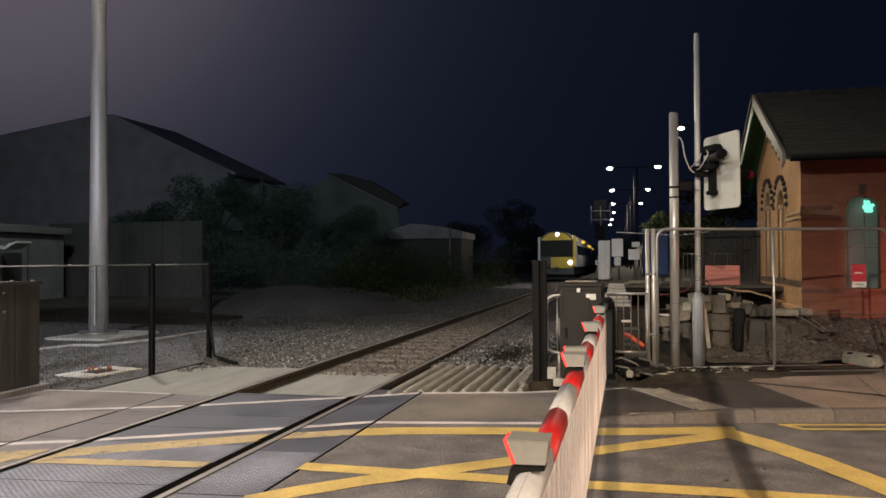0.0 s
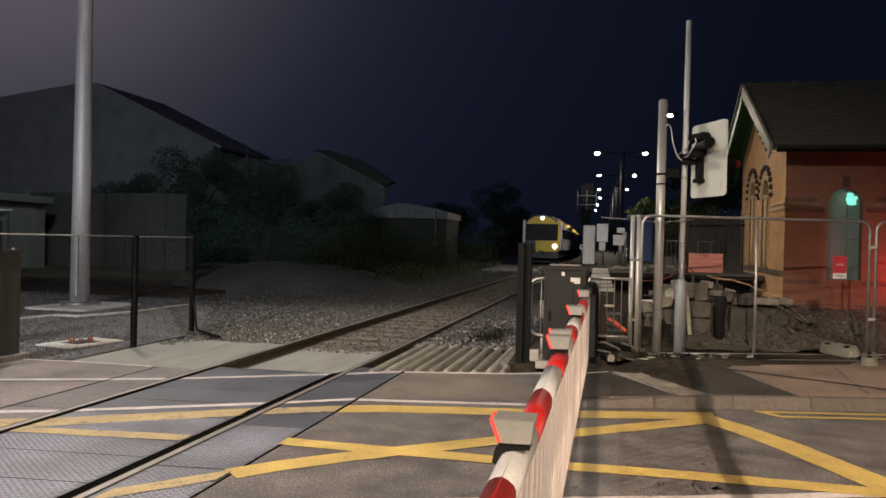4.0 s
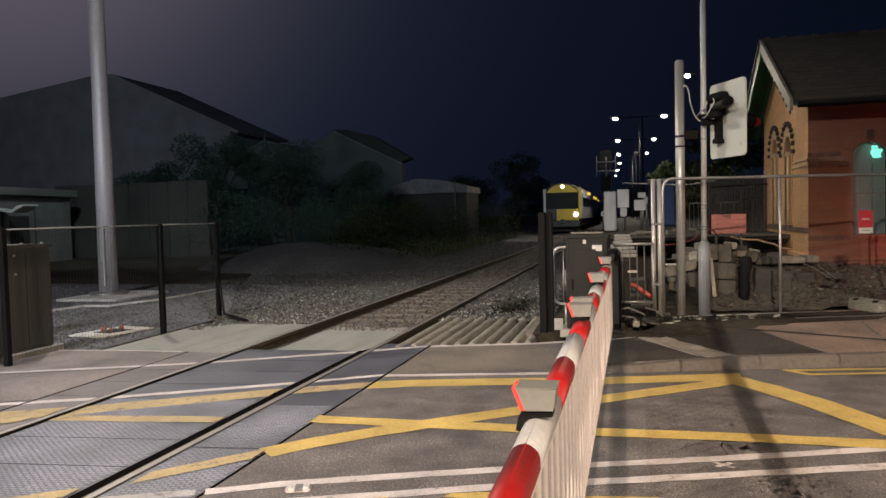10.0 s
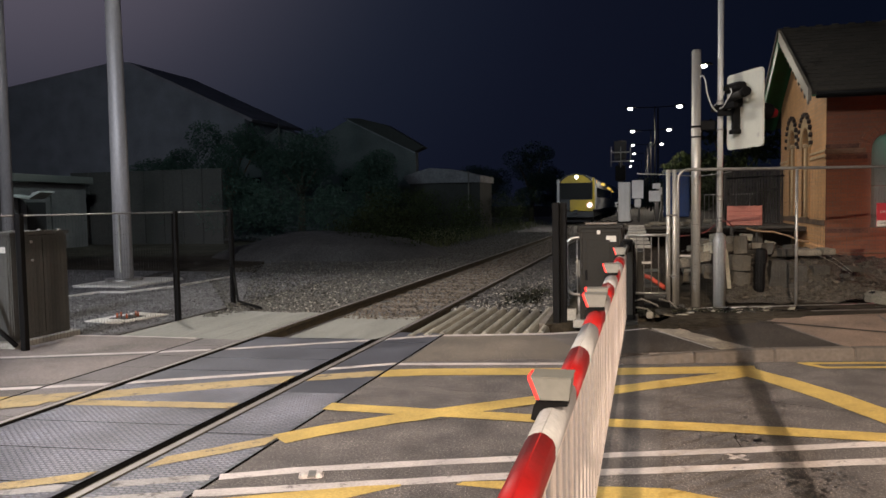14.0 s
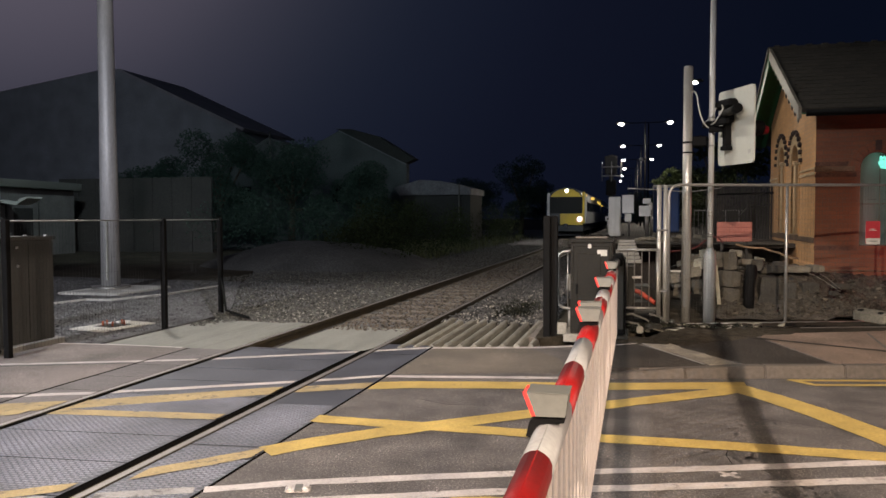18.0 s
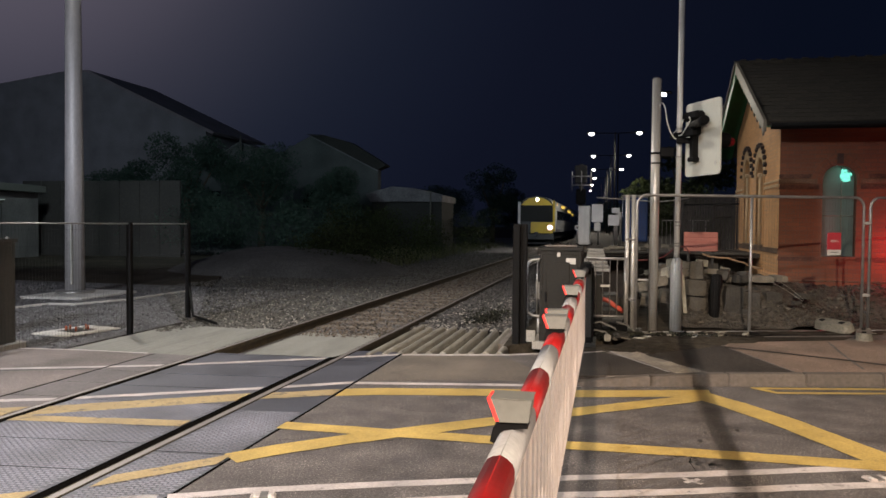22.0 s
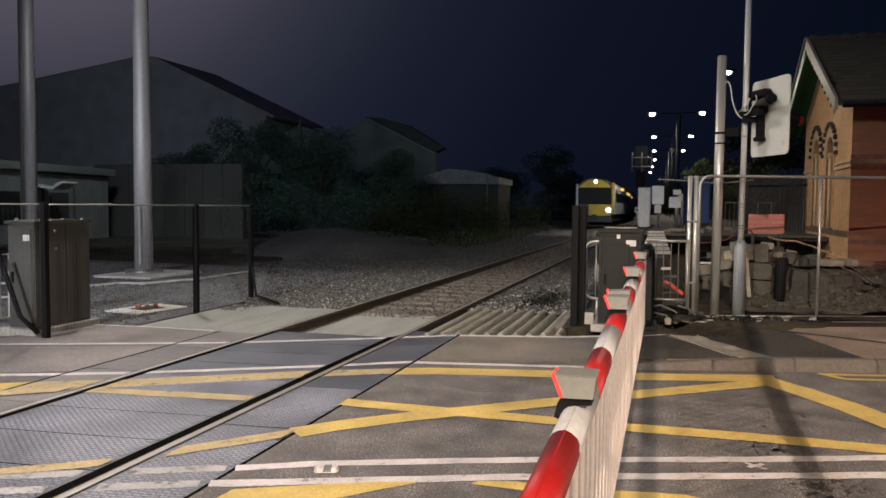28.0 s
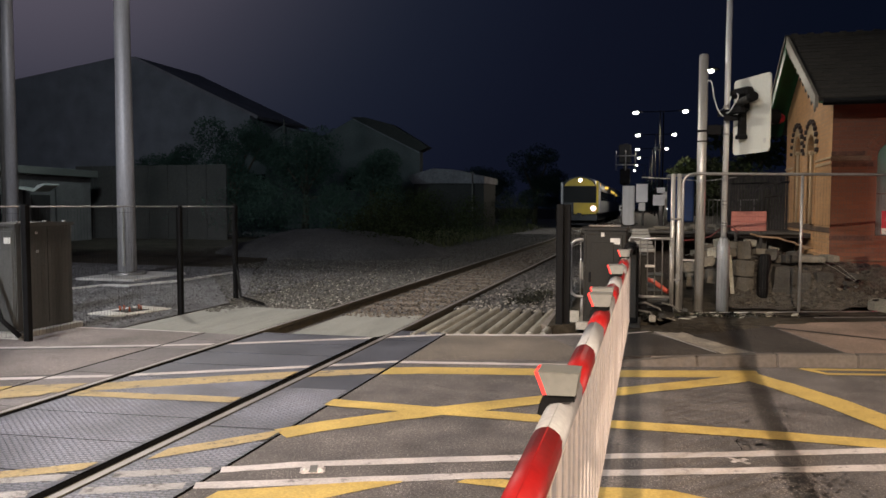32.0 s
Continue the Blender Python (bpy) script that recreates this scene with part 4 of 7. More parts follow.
def stones():
    """Ballast: loose angular stones; those nearest are single parts."""
    base = []
    for k in range(6):
        bm = bmesh.new()
        bmesh.ops.create_icosphere(bm, subdivisions=1, radius=1.0)
        for v in bm.verts:
            v.co *= 0.72 + 0.5 * random.random()
        base.append((np.array([v.co[:] for v in bm.verts]), np.array([[v.index for v in f.verts] for f in bm.faces])))
        bm.free()
    rng = np.random.default_rng(4)

    def heap(name, n, place, size, material, label):
        vs, fs, off = [], [], 0
        for _ in range(n):
            x, y, z = place()
            r = size * rng.uniform(0.55, 1.35)
            v, f = base[rng.integers(6)]
            a = rng.uniform(0, 6.28)
            c, s = np.cos(a), np.sin(a)
            w = v * (r * rng.uniform(0.8, 1.2), r * rng.uniform(0.8, 1.2), r * rng.uniform(0.5, 0.85))
            w = np.stack([w[:, 0] * c - w[:, 1] * s + x, w[:, 0] * s + w[:, 1] * c + y, w[:, 2] + z], 1)
            vs.append(w)
            fs.append(f + off)
            off += len(v)
        me = bpy.data.meshes.new(name)
        me.from_pydata(np.concatenate(vs).tolist(), [], np.concatenate(fs).tolist())
        me.materials.append(material)
        return tagged(new(name, me), label, "ballast", "", "stuff")

    def far_y(lo, hi):
        return lo * (hi / lo) ** rng.uniform(0, 1)

    def four_foot():
        y = far_y(10.5, 60)
        return rng.uniform(RAIL_L + 0.12, RAIL_R - 0.12) + bend(y), y, rng.uniform(-0.15, -0.105)

    def left_bank():
        y = far_y(9.9, 45)
        wide = min(6.0, 1.75 + max(0.0, y - 10.6) * 0.72)
        d = wide * rng.uniform(0, 1) ** 1.1
        return RAIL_L - 0.08 - d + bend(y), y, -0.125 + 0.035 * rng.uniform(0, 1) + 0.075 * (d / wide) ** 4

    def right_bank():
        y = far_y(11.0, 45)
        x = RAIL_R + 0.1 + 1.75 * rng.uniform(0, 1)
        return x + bend(y), y, -0.05 + 0.17 * max(0, (x + 2.3)) * min(1, (y - 10.9) / 1.2) + 0.03 * rng.uniform(0, 1)

    heap("ballast", 17000, four_foot, 0.0205, RUSTSTONE, "brownish grey ballast between the rails")
    heap("ballast", 36000, left_bank, 0.0180, STONE, "grey ballast shoulder beside the rail")
    heap("ballast", 17000, right_bank, 0.0225, DARKSTONE, "dark loose ballast heaped beside the rail")
    def yard_place():
        y = rng.uniform(6.5, 17.0)
        return -6.85 - rng.uniform(0, 1) * (1.2 + 0.62 * (y - 5)), y, -0.046

    def pale_left():
        y = 10.2 + 9.0 * rng.uniform(0, 1) ** 1.6
        wide = min(5.0, 1.5 + max(0.0, y - 10.6) * 0.66)
        return RAIL_L - 0.1 - wide * rng.uniform(0, 1), y, -0.082

    def pale_right():
        y = 11.0 + 5.0 * rng.uniform(0, 1) ** 1.5
        x = RAIL_R + 0.15 + 1.6 * rng.uniform(0, 1)
        return x, y, -0.015 + 0.17 * max(0, x + 2.3) * min(1, (y - 10.9) / 1.2)

    heap("pale_stones", 900, pale_left, 0.016, PALESTONE, "pale chips among the ballast")
    heap("pale_stones", 420, pale_right, 0.016, PALESTONE, "pale chips among the dark ballast")

    def bank_place():
        x = rng.uniform(0.95, 5.0)
        y = 11.75 + 0.25 * x + rng.uniform(0, 2.2)
        return x, y, max(0.03, bank_z(x, y)) + 0.004

    heap("soil_clods", 2600, bank_place, 0.024, CLOD, "dark clods of soil and small rubble on the bank")
    heap("yard_stones", 9000, yard_place, 0.017, YARDSTONE, "pale stones scattered over the gravel yard")
    bm = bmesh.new()
    for (x0, x1, z0, z1) in ((RAIL_R + 0.1, -1.25, -0.08, 0.09),):
        rows = [[bm.verts.new((x + bend(y), y, -0.14 + max(0.0, x + 2.3) * 0.15 * min(1, max(0.0, (y - 10.9) / 1.2)))) for x in (x0, -2.3, x1)] for y in (10.9, 12.2, 20, 34, 46, 60, 100)]
        for a, b in zip(rows, rows[1:]):
            for k in range(2):
                bm.faces.new((a[k], a[k + 1], b[k + 1], b[k]))
    bmesh.ops.recalc_face_normals(bm, faces=bm.faces[:])
    structure("ballast_bed", bm, EARTH, "ballast bed", "ground")


# ---- the barrier ----


BOOM_RING = [(-1.0, 0.0), (-0.93, 0.42), (-0.72, 0.76), (-0.36, 0.97), (0.06, 1.06), (0.14, 1.05), (0.52, 0.86), (0.86, 0.56), (1.0, 0.18), (1.0, -0.60), (0.72, -0.95), (-0.50, -1.0), (-0.90, -0.5)]


def boom_piece(ya, yb, ra, rb):
    """A length of the boom: rounded on one side, a ridge on top, flat on the other side."""
    bm = bmesh.new()
    a = [bm.verts.new((x * ra, ya, z * ra)) for x, z in BOOM_RING]
    b = [bm.verts.new((x * rb, yb, z * rb)) for x, z in BOOM_RING]
    n = len(a)
    for k in range(n):
        f = bm.faces.new((a[k], a[(k + 1) % n], b[(k + 1) % n], b[k]))
        f.smooth = k != 4 and k < 9
    bm.faces.new(a[::-1])
    bm.faces.new(b)
    bmesh.ops.recalc_face_normals(bm, faces=bm.faces[:])
    return bm


def barrier():
    t = thing("crossing_barrier", "lowered red and white barrier boom with a white hanging skirt", "barrier", at=pose(-0.228, 0.0, 0.992, 0.42, 0, 0.30))
    band = 0.506
    y, k = 0.145, 1
    while y < 7.25:
        y2 = min(y + band, 7.25)
        r0, r1 = 0.033 + 0.0016 * y, 0.033 + 0.0016 * y2
        part("boom_band", boom_piece(y, y2, r0, r1), REDP if k % 2 else WHITER, t, "red reflective band" if k % 2 else "white reflective band")
        y, k = y2, k + 1
    part("drive_arm", tube([(0, 7.25, -0.01), (0, 9.0, -0.02)], 0.034, 14), DKGREY, t, "dark drive arm of the boom")
    part("tip_cap", tube([(0, 0.130, 0), (0, 0.145, 0)], 0.035, 28), BLACKP, t)
    skirt = part("skirt", box(0.006, 0.3, -0.075, 0.020, 8.10, -0.030), SKIRT, t, "white skirt of close hanging slats")
    part("bottom_rail", box(0.009, 0.3, -0.705, 0.023, 8.10, -0.690, 0.003), SKIRT, skirt)
    me = mesh_of("slat", box(-0.008, -0.024, -0.66, 0.008, 0.024, 0.0, 0.004), SKIRT)
    y = 0.37
    while y < 8.05:
        part("slat", me, SKIRT, skirt, at=pose(0.014 + random.uniform(-0.001, 0.001), y, -0.03, random.uniform(-0.3, 0.3), 0, random.uniform(-5, 5)))
        y += 0.152
    for n, y in enumerate((1.90, 3.55, 5.17, 6.80)):
        lamp = part("lamp", profile([(-0.056, 0.066), (0.045, 0.066), (0.038, 0.011), (-0.034, 0.009)], "y", -0.045, 0.045), HOUSING, t, "grey boom lamp with a slanted red lens", at=pose(0.008, y, 0.050))
        lens = profile([(-0.066, 0.066), (-0.0565, 0.065), (-0.0345, 0.010), (-0.044, 0.009)], "y", -0.043, 0.043)
        part("lens", lens, REDGLOW, lamp, "glowing red lens")
        part("visor", box(-0.058, -0.047, 0.0665, 0.047, 0.047, 0.069, 0.001), HOUSING, lamp)
        part("bracket", profile([(-0.060, -0.045), (-0.052, -0.010), (-0.034, 0.010), (0.034, 0.010), (0.034, -0.008), (0.012, -0.010), (-0.026, -0.016), (-0.040, -0.034), (-0.046, -0.050)], "y", -0.030, 0.030), BLACKP, lamp, "black clamp bracket")
        if n == 1:
            part("back_lamp", profile([(-0.060, 0.074), (0.043, 0.078), (0.038, 0.018), (-0.036, 0.016)], "y", 0.12, 0.20), HOUSING, lamp, "grey lamp facing the other way")
            part("back_lens", profile([(-0.068, 0.075), (-0.061, 0.075), (-0.037, 0.016), (-0.045, 0.014)], "y", 0.122, 0.198), REDGLOW, lamp, "glowing red lens")
    m = part("machine", box(-0.09, 9.25, -0.93, 0.085, 9.75, 0.01, 0.02, 2), BLACKP, t, "dark barrier machine housing")
    part("door", box(-0.07, 9.243, -0.85, 0.065, 9.252, -0.06, 0.004), DKGREY, m)
    part("plinth", box(-0.12, 9.20, -1.05, 0.12, 9.80, -0.92, 0.01), DKGREY, t)
    part("hub", box(-0.05, 8.95, -0.07, 0.06, 9.3, 0.06, 0.01), BLACKP, t)


def grey_cabinet(x0, y0, x1, y1, h, name, label, paint):
    t = thing(name, label, "cabinet", "equipment cabinets")
    body = part("body", box(x0, y0, 0.06, x1, y1, h - 0.05, 0.012, 2), paint, t)
    part("top", profile([(y0 - 0.02, h - 0.05), (y1 + 0.02, h - 0.05), (y1 + 0.02, h - 0.01), ((y0 + y1) / 2, h), (y0 - 0.02, h - 0.015)], "x", x0 - 0.02, x1 + 0.02), paint, t, "capped cabinet top")
    part("plinth", box(x0 - 0.08, y0 - 0.08, -0.03, x1 + 0.08, y1 + 0.08, 0.07, 0.01), CONCRETE, t, "concrete plinth")
    d = part("door", box(x0 + 0.035, y0 - 0.014, 0.13, x1 - 0.035, y0 + 0.002, h - 0.10, 0.006), paint, t)
    part("handle", box(x0 + 0.07, y0 - 0.035, h * 0.45, x0 + 0.10, y0 - 0.012, h * 0.45 + 0.13, 0.006), BLACKP, d)
    return t, body


def cabinets():
    t, b = grey_cabinet(-0.88, 9.72, -0.36, 10.25, 1.285, "equipment_cabinet", "dark grey steel equipment cabinet beside the barrier", CABGREY)
    part("notice", box(-0.545, 9.698, 1.065, -0.425, 9.704, 1.14), LABELW, t, "small white notice")
    part("notice", box(-0.66, 9.698, 1.16, -0.62, 9.704, 1.21), LABELW, t, "small white sticker")
    for z in (0.30, 0.72, 1.12):
        part("hinge", box(-0.865, 9.69, z, -0.845, 9.712, z + 0.07, 0.003), DKGREY, t)
    part("top_strip", box(-0.82, 9.80, 1.280, -0.42, 9.88, 1.305, 0.006), SLEEPER, t, "length of timber left on the cabinet")
    part("inner_panel", box(-0.79, 9.694, 0.20, -0.50, 9.704, 1.09, 0.004), CABGREY, t)
    t, b = grey_cabinet(-7.49, 7.02, -7.10, 7.90, 1.345, "equipment_cabinet", "grey steel equipment cabinet behind the mesh fence", CABPALE)
    part("side_door", box(-7.102, 7.10, 0.12, -7.088, 7.83, 1.29, 0.005), CABPALE, t)
    for x, y in ((-7.14, 7.10), (-7.14, 7.50), (-7.14, 7.82), (-7.43, 7.10)):
        part("lifting_lug", box(x - 0.018, y - 0.018, 1.33, x + 0.018, y + 0.018, 1.36, 0.006), GALV, t, "small bright lifting lug")
    part("door_seam", box(-7.0895, 7.485, 0.13, -7.0865, 7.495, 1.28), BLACKP, t)
    for y, z in ((7.30, 1.20), (7.31, 0.98), (7.18, 1.10)):
        part("lock", box(-7.09, y, z, -7.072, y + 0.03, z + 0.03, 0.004), GALV, t, "small bright lock")
    part("notice", box(-7.24, 6.998, 1.10, -7.15, 7.004, 1.17), LABELW, t, "small white notice")
    # low white barrier tip and its pickets by the far cabinet
    t = thing("far_barrier", "white hanging pickets of the opposite lowered barrier", "barrier")
    for ya, yb, m in ((7.40, 7.70, WHITER), (6.9, 7.40, REDP), (6.4, 6.9, WHITER), (5.9, 6.4, REDP), (4.8, 5.9, WHITER)):
        part("boom_band", tube([(-8.55, ya, 0.926), (-8.55, yb, 0.926)], 0.078, 20), m, t)
    s = part("skirt", box(-8.56, 4.8, 0.84, -8.54, 8.05, 0.862), SKIRT, t, "white hanging skirt")
    me = mesh_of("picket", box(-0.012, -0.012, -0.86, 0.012, 0.012, 0.0), SKIRT)
    for k in range(20):
        part("picket", me, SKIRT, s, at=pose(-8.55, 8.03 - k * 0.155, 0.845))
    part("bottom_rail", box(-8.565, 4.8, -0.015, -8.535, 8.05, 0.01), SKIRT, s)
    part("arm", tube([(-8.55, 7.70, 0.95), (-8.55, 8.7, 1.0)], 0.02, 8), BLACKP, t)
    part("machine", box(-8.75, 8.7, -0.1, -8.35, 9.2, 1.1, 0.02), DKGREY, t)

# ---- fences ----


def wires(x0, x1, z0, z1, pitch, rows, w, curve=0.0):
    bm = bmesh.new()
    x = x0
    while x <= x1:
        quadbox(bm, x - w, -w, z0, x + w, w, z1)
        x += pitch
    for z in rows:
        quadbox(bm, x0, -w * 1.2 + w * 2, z - w, x1, w * 1.2 + w * 2, z + w)
    return bm


def mesh_fence():
    t = thing("mesh_fence", "black welded mesh fence with square posts beside the track", "fence")
    pts = [(-6.83, 6.90), (-6.66, 9.52), (-6.90, 11.43)]
    for (x, y) in pts:
        part("post", box(x - 0.035, y - 0.035, -0.1, x + 0.035, y + 0.035, 1.55, 0.006), BLACKP, t)
    # the run that turns away beside the road
    runs = [(pts[0], pts[1]), (pts[1], pts[2]), ((-10.2, 5.3), pts[0])]
    part("post", box(-10.235, 5.265, -0.1, -10.165, 5.335, 1.57, 0.006), BLACKP, t)
    for (xa, ya), (xb, yb) in runs:
        L = math.hypot(xb - xa, yb - ya)
        m = pose(xa, ya, 0, 0, 0, math.degrees(math.atan2(yb - ya, xb - xa)))
        tagged(part("mesh", wires(0.05, L - 0.05, 0.05, 1.52, 0.05, [0.05 + 0.2 * k for k in range(8)], 0.0009), DKWIRE, t, "thin dark wires", at=m), kind="stuff")
        part("top_rail", tube([(0, 0, 1.528), (L, 0, 1.528)], 0.009, 8), GALV, t, "thin pale top rail", at=m)
    part("brace", tube([(-6.86, 11.40, 0.55), (-6.55, 11.0, 0.05), (-6.0, 10.75, -0.02)], 0.022, 8), BLACKP, t)
    part("brace", tube([(-6.9, 6.85, 0.06), (-7.10, 6.80, 0.25), (-7.38, 6.78, 0.98)], 0.028, 8), BLACKP, t)


def black_posts():
    t = thing("guard_post", "pair of tall black steel guard posts with a hooped rail", "post")
    part("post", box(-1.215, 9.62, -0.1, -1.125, 9.72, 1.57, 0.01), BLACKP, t)
    part("post", box(-1.128, 9.72, -0.1, -1.045, 9.80, 1.57, 0.01), BLACKP, t)
    part("plate", box(-1.08, 9.74, 0.05, -0.93, 9.78, 0.2, 0.004), CONCRETE, t)
    h = thing("hoop_rail", "grey steel hooped guard rail with thin bars beside the cabinet", "rail")
    pts = [(-0.42, 10.36, 1.10), (-0.95, 10.34, 1.095), (-1.03, 10.32, 1.085), (-1.08, 10.31, 1.05), (-1.098, 10.3, 0.99), (-1.098, 10.3, 0.42), (-1.08, 10.31, 0.36), (-1.03, 10.32, 0.325), (-0.95, 10.34, 0.315), (-0.42, 10.36, 0.315)]
    part("hoop", tube(pts, 0.021, 10), GALV, h)
    for k in range(4):
        part("bar", tube([(-0.97 + k * 0.13, 10.35, 0.32), (-0.97 + k * 0.13, 10.35, 1.09)], 0.008, 6), GALV, h)
    part("plate", prism([(-0.99, 10.37), (-0.86, 10.37), (-0.86, 10.385), (-0.99, 10.385)], 0.56, 0.78), BOARD2, h, "grey plate")
    for x in (-0.95, -0.45):
        part("leg", tube([(x, 10.36, 0.0), (x, 10.36, 0.33)], 0.018, 8), GALV, h)
    g = thing("guard_rail", "grey steel pedestrian guard rail with thin upright bars", "rail")
    part("top_rail", tube([(-0.34, 11.0, 1.09), (0.24, 11.0, 1.09)], 0.02, 8), GALV, g)
    part("bottom_rail", tube([(-0.34, 11.0, 0.27), (0.24, 11.0, 0.27)], 0.017, 8), GALV, g)
    for k in range(6):
        part("bar", tube([(-0.30 + k * 0.10, 11.0, 0.27), (-0.30 + k * 0.10, 11.0, 1.09)], 0.008, 6), DULL, g)
    part("plate", box(-0.13, 10.975, 0.685, 0.0, 10.99, 0.722, 0.004), GALV, g, "small pale plate")
    part("leg", tube([(0.22, 11.0, 0.0), (0.22, 11.0, 1.09)], 0.02, 8), GALV, g)
    part("leg", tube([(-0.34, 11.0, 0.0), (-0.34, 11.0, 1.09)], 0.02, 8), GALV, g)


def heras_panel(xa, ya, xb, yb, label, z=-0.04, h=2.035):
    L = math.hypot(xb - xa, yb - ya)
    t = thing("temporary_fence", label, "fence panel", "temporary fence panels", at=pose(xa, ya, z, 0, 0, math.degrees(math.atan2(yb - ya, xb - xa))))
    c = 0.14
    arc = [(c - c * math.cos(a), h - c + c * math.sin(a)) for a in (0.0, 0.4, 0.8, 1.18, 1.571)]
    pts = [(0, 0, 0.0)] + [(x, 0, zz) for x, zz in arc] + [(L - x, 0, zz) for x, zz in arc[::-1]] + [(L, 0, 0.0)]
    part("frame", tube(pts, 0.021, 8), GALV, t)
    part("bottom_rail", tube([(0, 0, 0.085), (L, 0, 0.085)], 0.018, 8), GALV, t)
    part("middle_post", tube([(L * 0.497, 0, 0.02), (L * 0.497, 0, h - 0.01)], 0.021, 8), GALV, t)
    tagged(part("infill", wires(0.03, L - 0.03, 0.15, h - 0.02, 0.042, [0.15 + 0.28 * k for k in range(7)], 0.0006), WIRE, t, "thin wire mesh"), kind="stuff")
    return t


def fence_foot(x, y, z, yaw, tilt):
    """A rounded weight block with two slots, as temporary fences stand in."""
    t = thing("concrete_weight", "grimy grey fence weight with rounded ends and slots, lying askew", "weight", "fence weights", at=pose(x, y, z, tilt, 0, yaw))
    ends = [(0.23, 0.105, 0), (-0.23, 0.105, 180)]
    poly = [(cx + r * math.cos(radians(a0 + d)), r * math.sin(radians(a0 + d))) for cx, r, a0 in ends for d in (-90, -60, -30, 0, 30, 60, 90)]
    bm = prism(poly, 0, 0.11)
    for v in bm.verts:
        if v.co.z > 0.05:
            v.co.x *= 0.93
            v.co.y *= 0.86
            v.co.z += 0.012 * noise.noise(v.co * 9)
    part("block", bm, FOOT, t)
    # Black boxes on top stand in for the dark of the slots.
    for sx in (-0.20, 0.16):
        part("socket", box(sx - 0.035, -0.028, 0.108, sx + 0.035, 0.028, 0.126, 0.006), BLACKP, t)


def temporary_fences():
    heras_panel(0.36, 11.02, 3.60, 12.10, "galvanised temporary fence panel with wire mesh in front of the rubble")
    heras_panel(3.70, 12.14, 7.0, 13.30, "galvanised temporary fence panel before the brick building")
    for z in (0.55, 1.60):
        single("coupler", box(3.595, 12.08, z, 3.705, 12.16, z + 0.05, 0.008), GALV, "steel coupler joining two fence panels", "coupler", "fence couplers")
    fence_foot(3.14, 11.72, 0.11, -62, 16)
    fence_foot(3.32, 11.02, 0.075, 74, -4)
    t = thing("gate_post", "pair of close galvanised gate uprights", "post")
    for x in (0.230, 0.312):
        part("upright", tube([(x, 11.02, -0.03), (x, 11.02, 1.995)], 0.030, 12), POLEM, t)
    for z in (0.5, 1.35):
        part("clamp", box(0.205, 10.985, z, 0.345, 11.05, z + 0.03, 0.006), DULL, t)
    part("latch_bar", box(0.335, 11.08, 0.776, 0.54, 11.11, 0.806, 0.006), GALV, t, "pale latch bar")
    part("foot", box(0.14, 10.80, -0.05, 0.46, 11.2, 0.10, 0.02), DKGREY, t, "dark block foot")
    h = thing("site_rail", "thin steel rail on dark posts at the head of the platform", "rail")
    part("rail", tube(smooth([(-0.30, 16.9, 2.17), (0.35, 16.9, 2.13), (1.0, 16.9, 2.09), (1.62, 16.9, 2.16)]), 0.011, 8), GALV, h)
    for x in (0.55, 1.50):
        part("post", tube([(x, 16.93, 1.0), (x, 16.93, 2.12)], 0.018, 8), DKGREY, h)
    r = thing("board_fence", "dark upright board fence beside the brick building", "fence")
    for k in range(26):
        part("board", box(1.55 + k * 0.055, 20.0 - k * 0.05, 0.3, 1.593 + k * 0.055, 20.02 - k * 0.05, 2.25 + 0.03 * (k % 3), 0.004), BOARDS, r)
    part("rail", tube([(1.5, 20.05, 2.1), (3.0, 18.7, 2.1)], 0.02, 6), BLACKP, r)


# ---- posts, signals, masts ----


def rounded_board(hx, hz, r, t):
    pts = []
    for cx, cz, a0 in ((hx - r, hz - r, 0), (-hx + r, hz - r, 90), (-hx + r, -hz + r, 180), (hx - r, -hz + r, 270)):
        pts += [(cx + r * math.cos(radians(a0 + d)), cz + r * math.sin(radians(a0 + d))) for d in (0, 30, 60, 90)]
    return profile(pts, "y", -t, t)


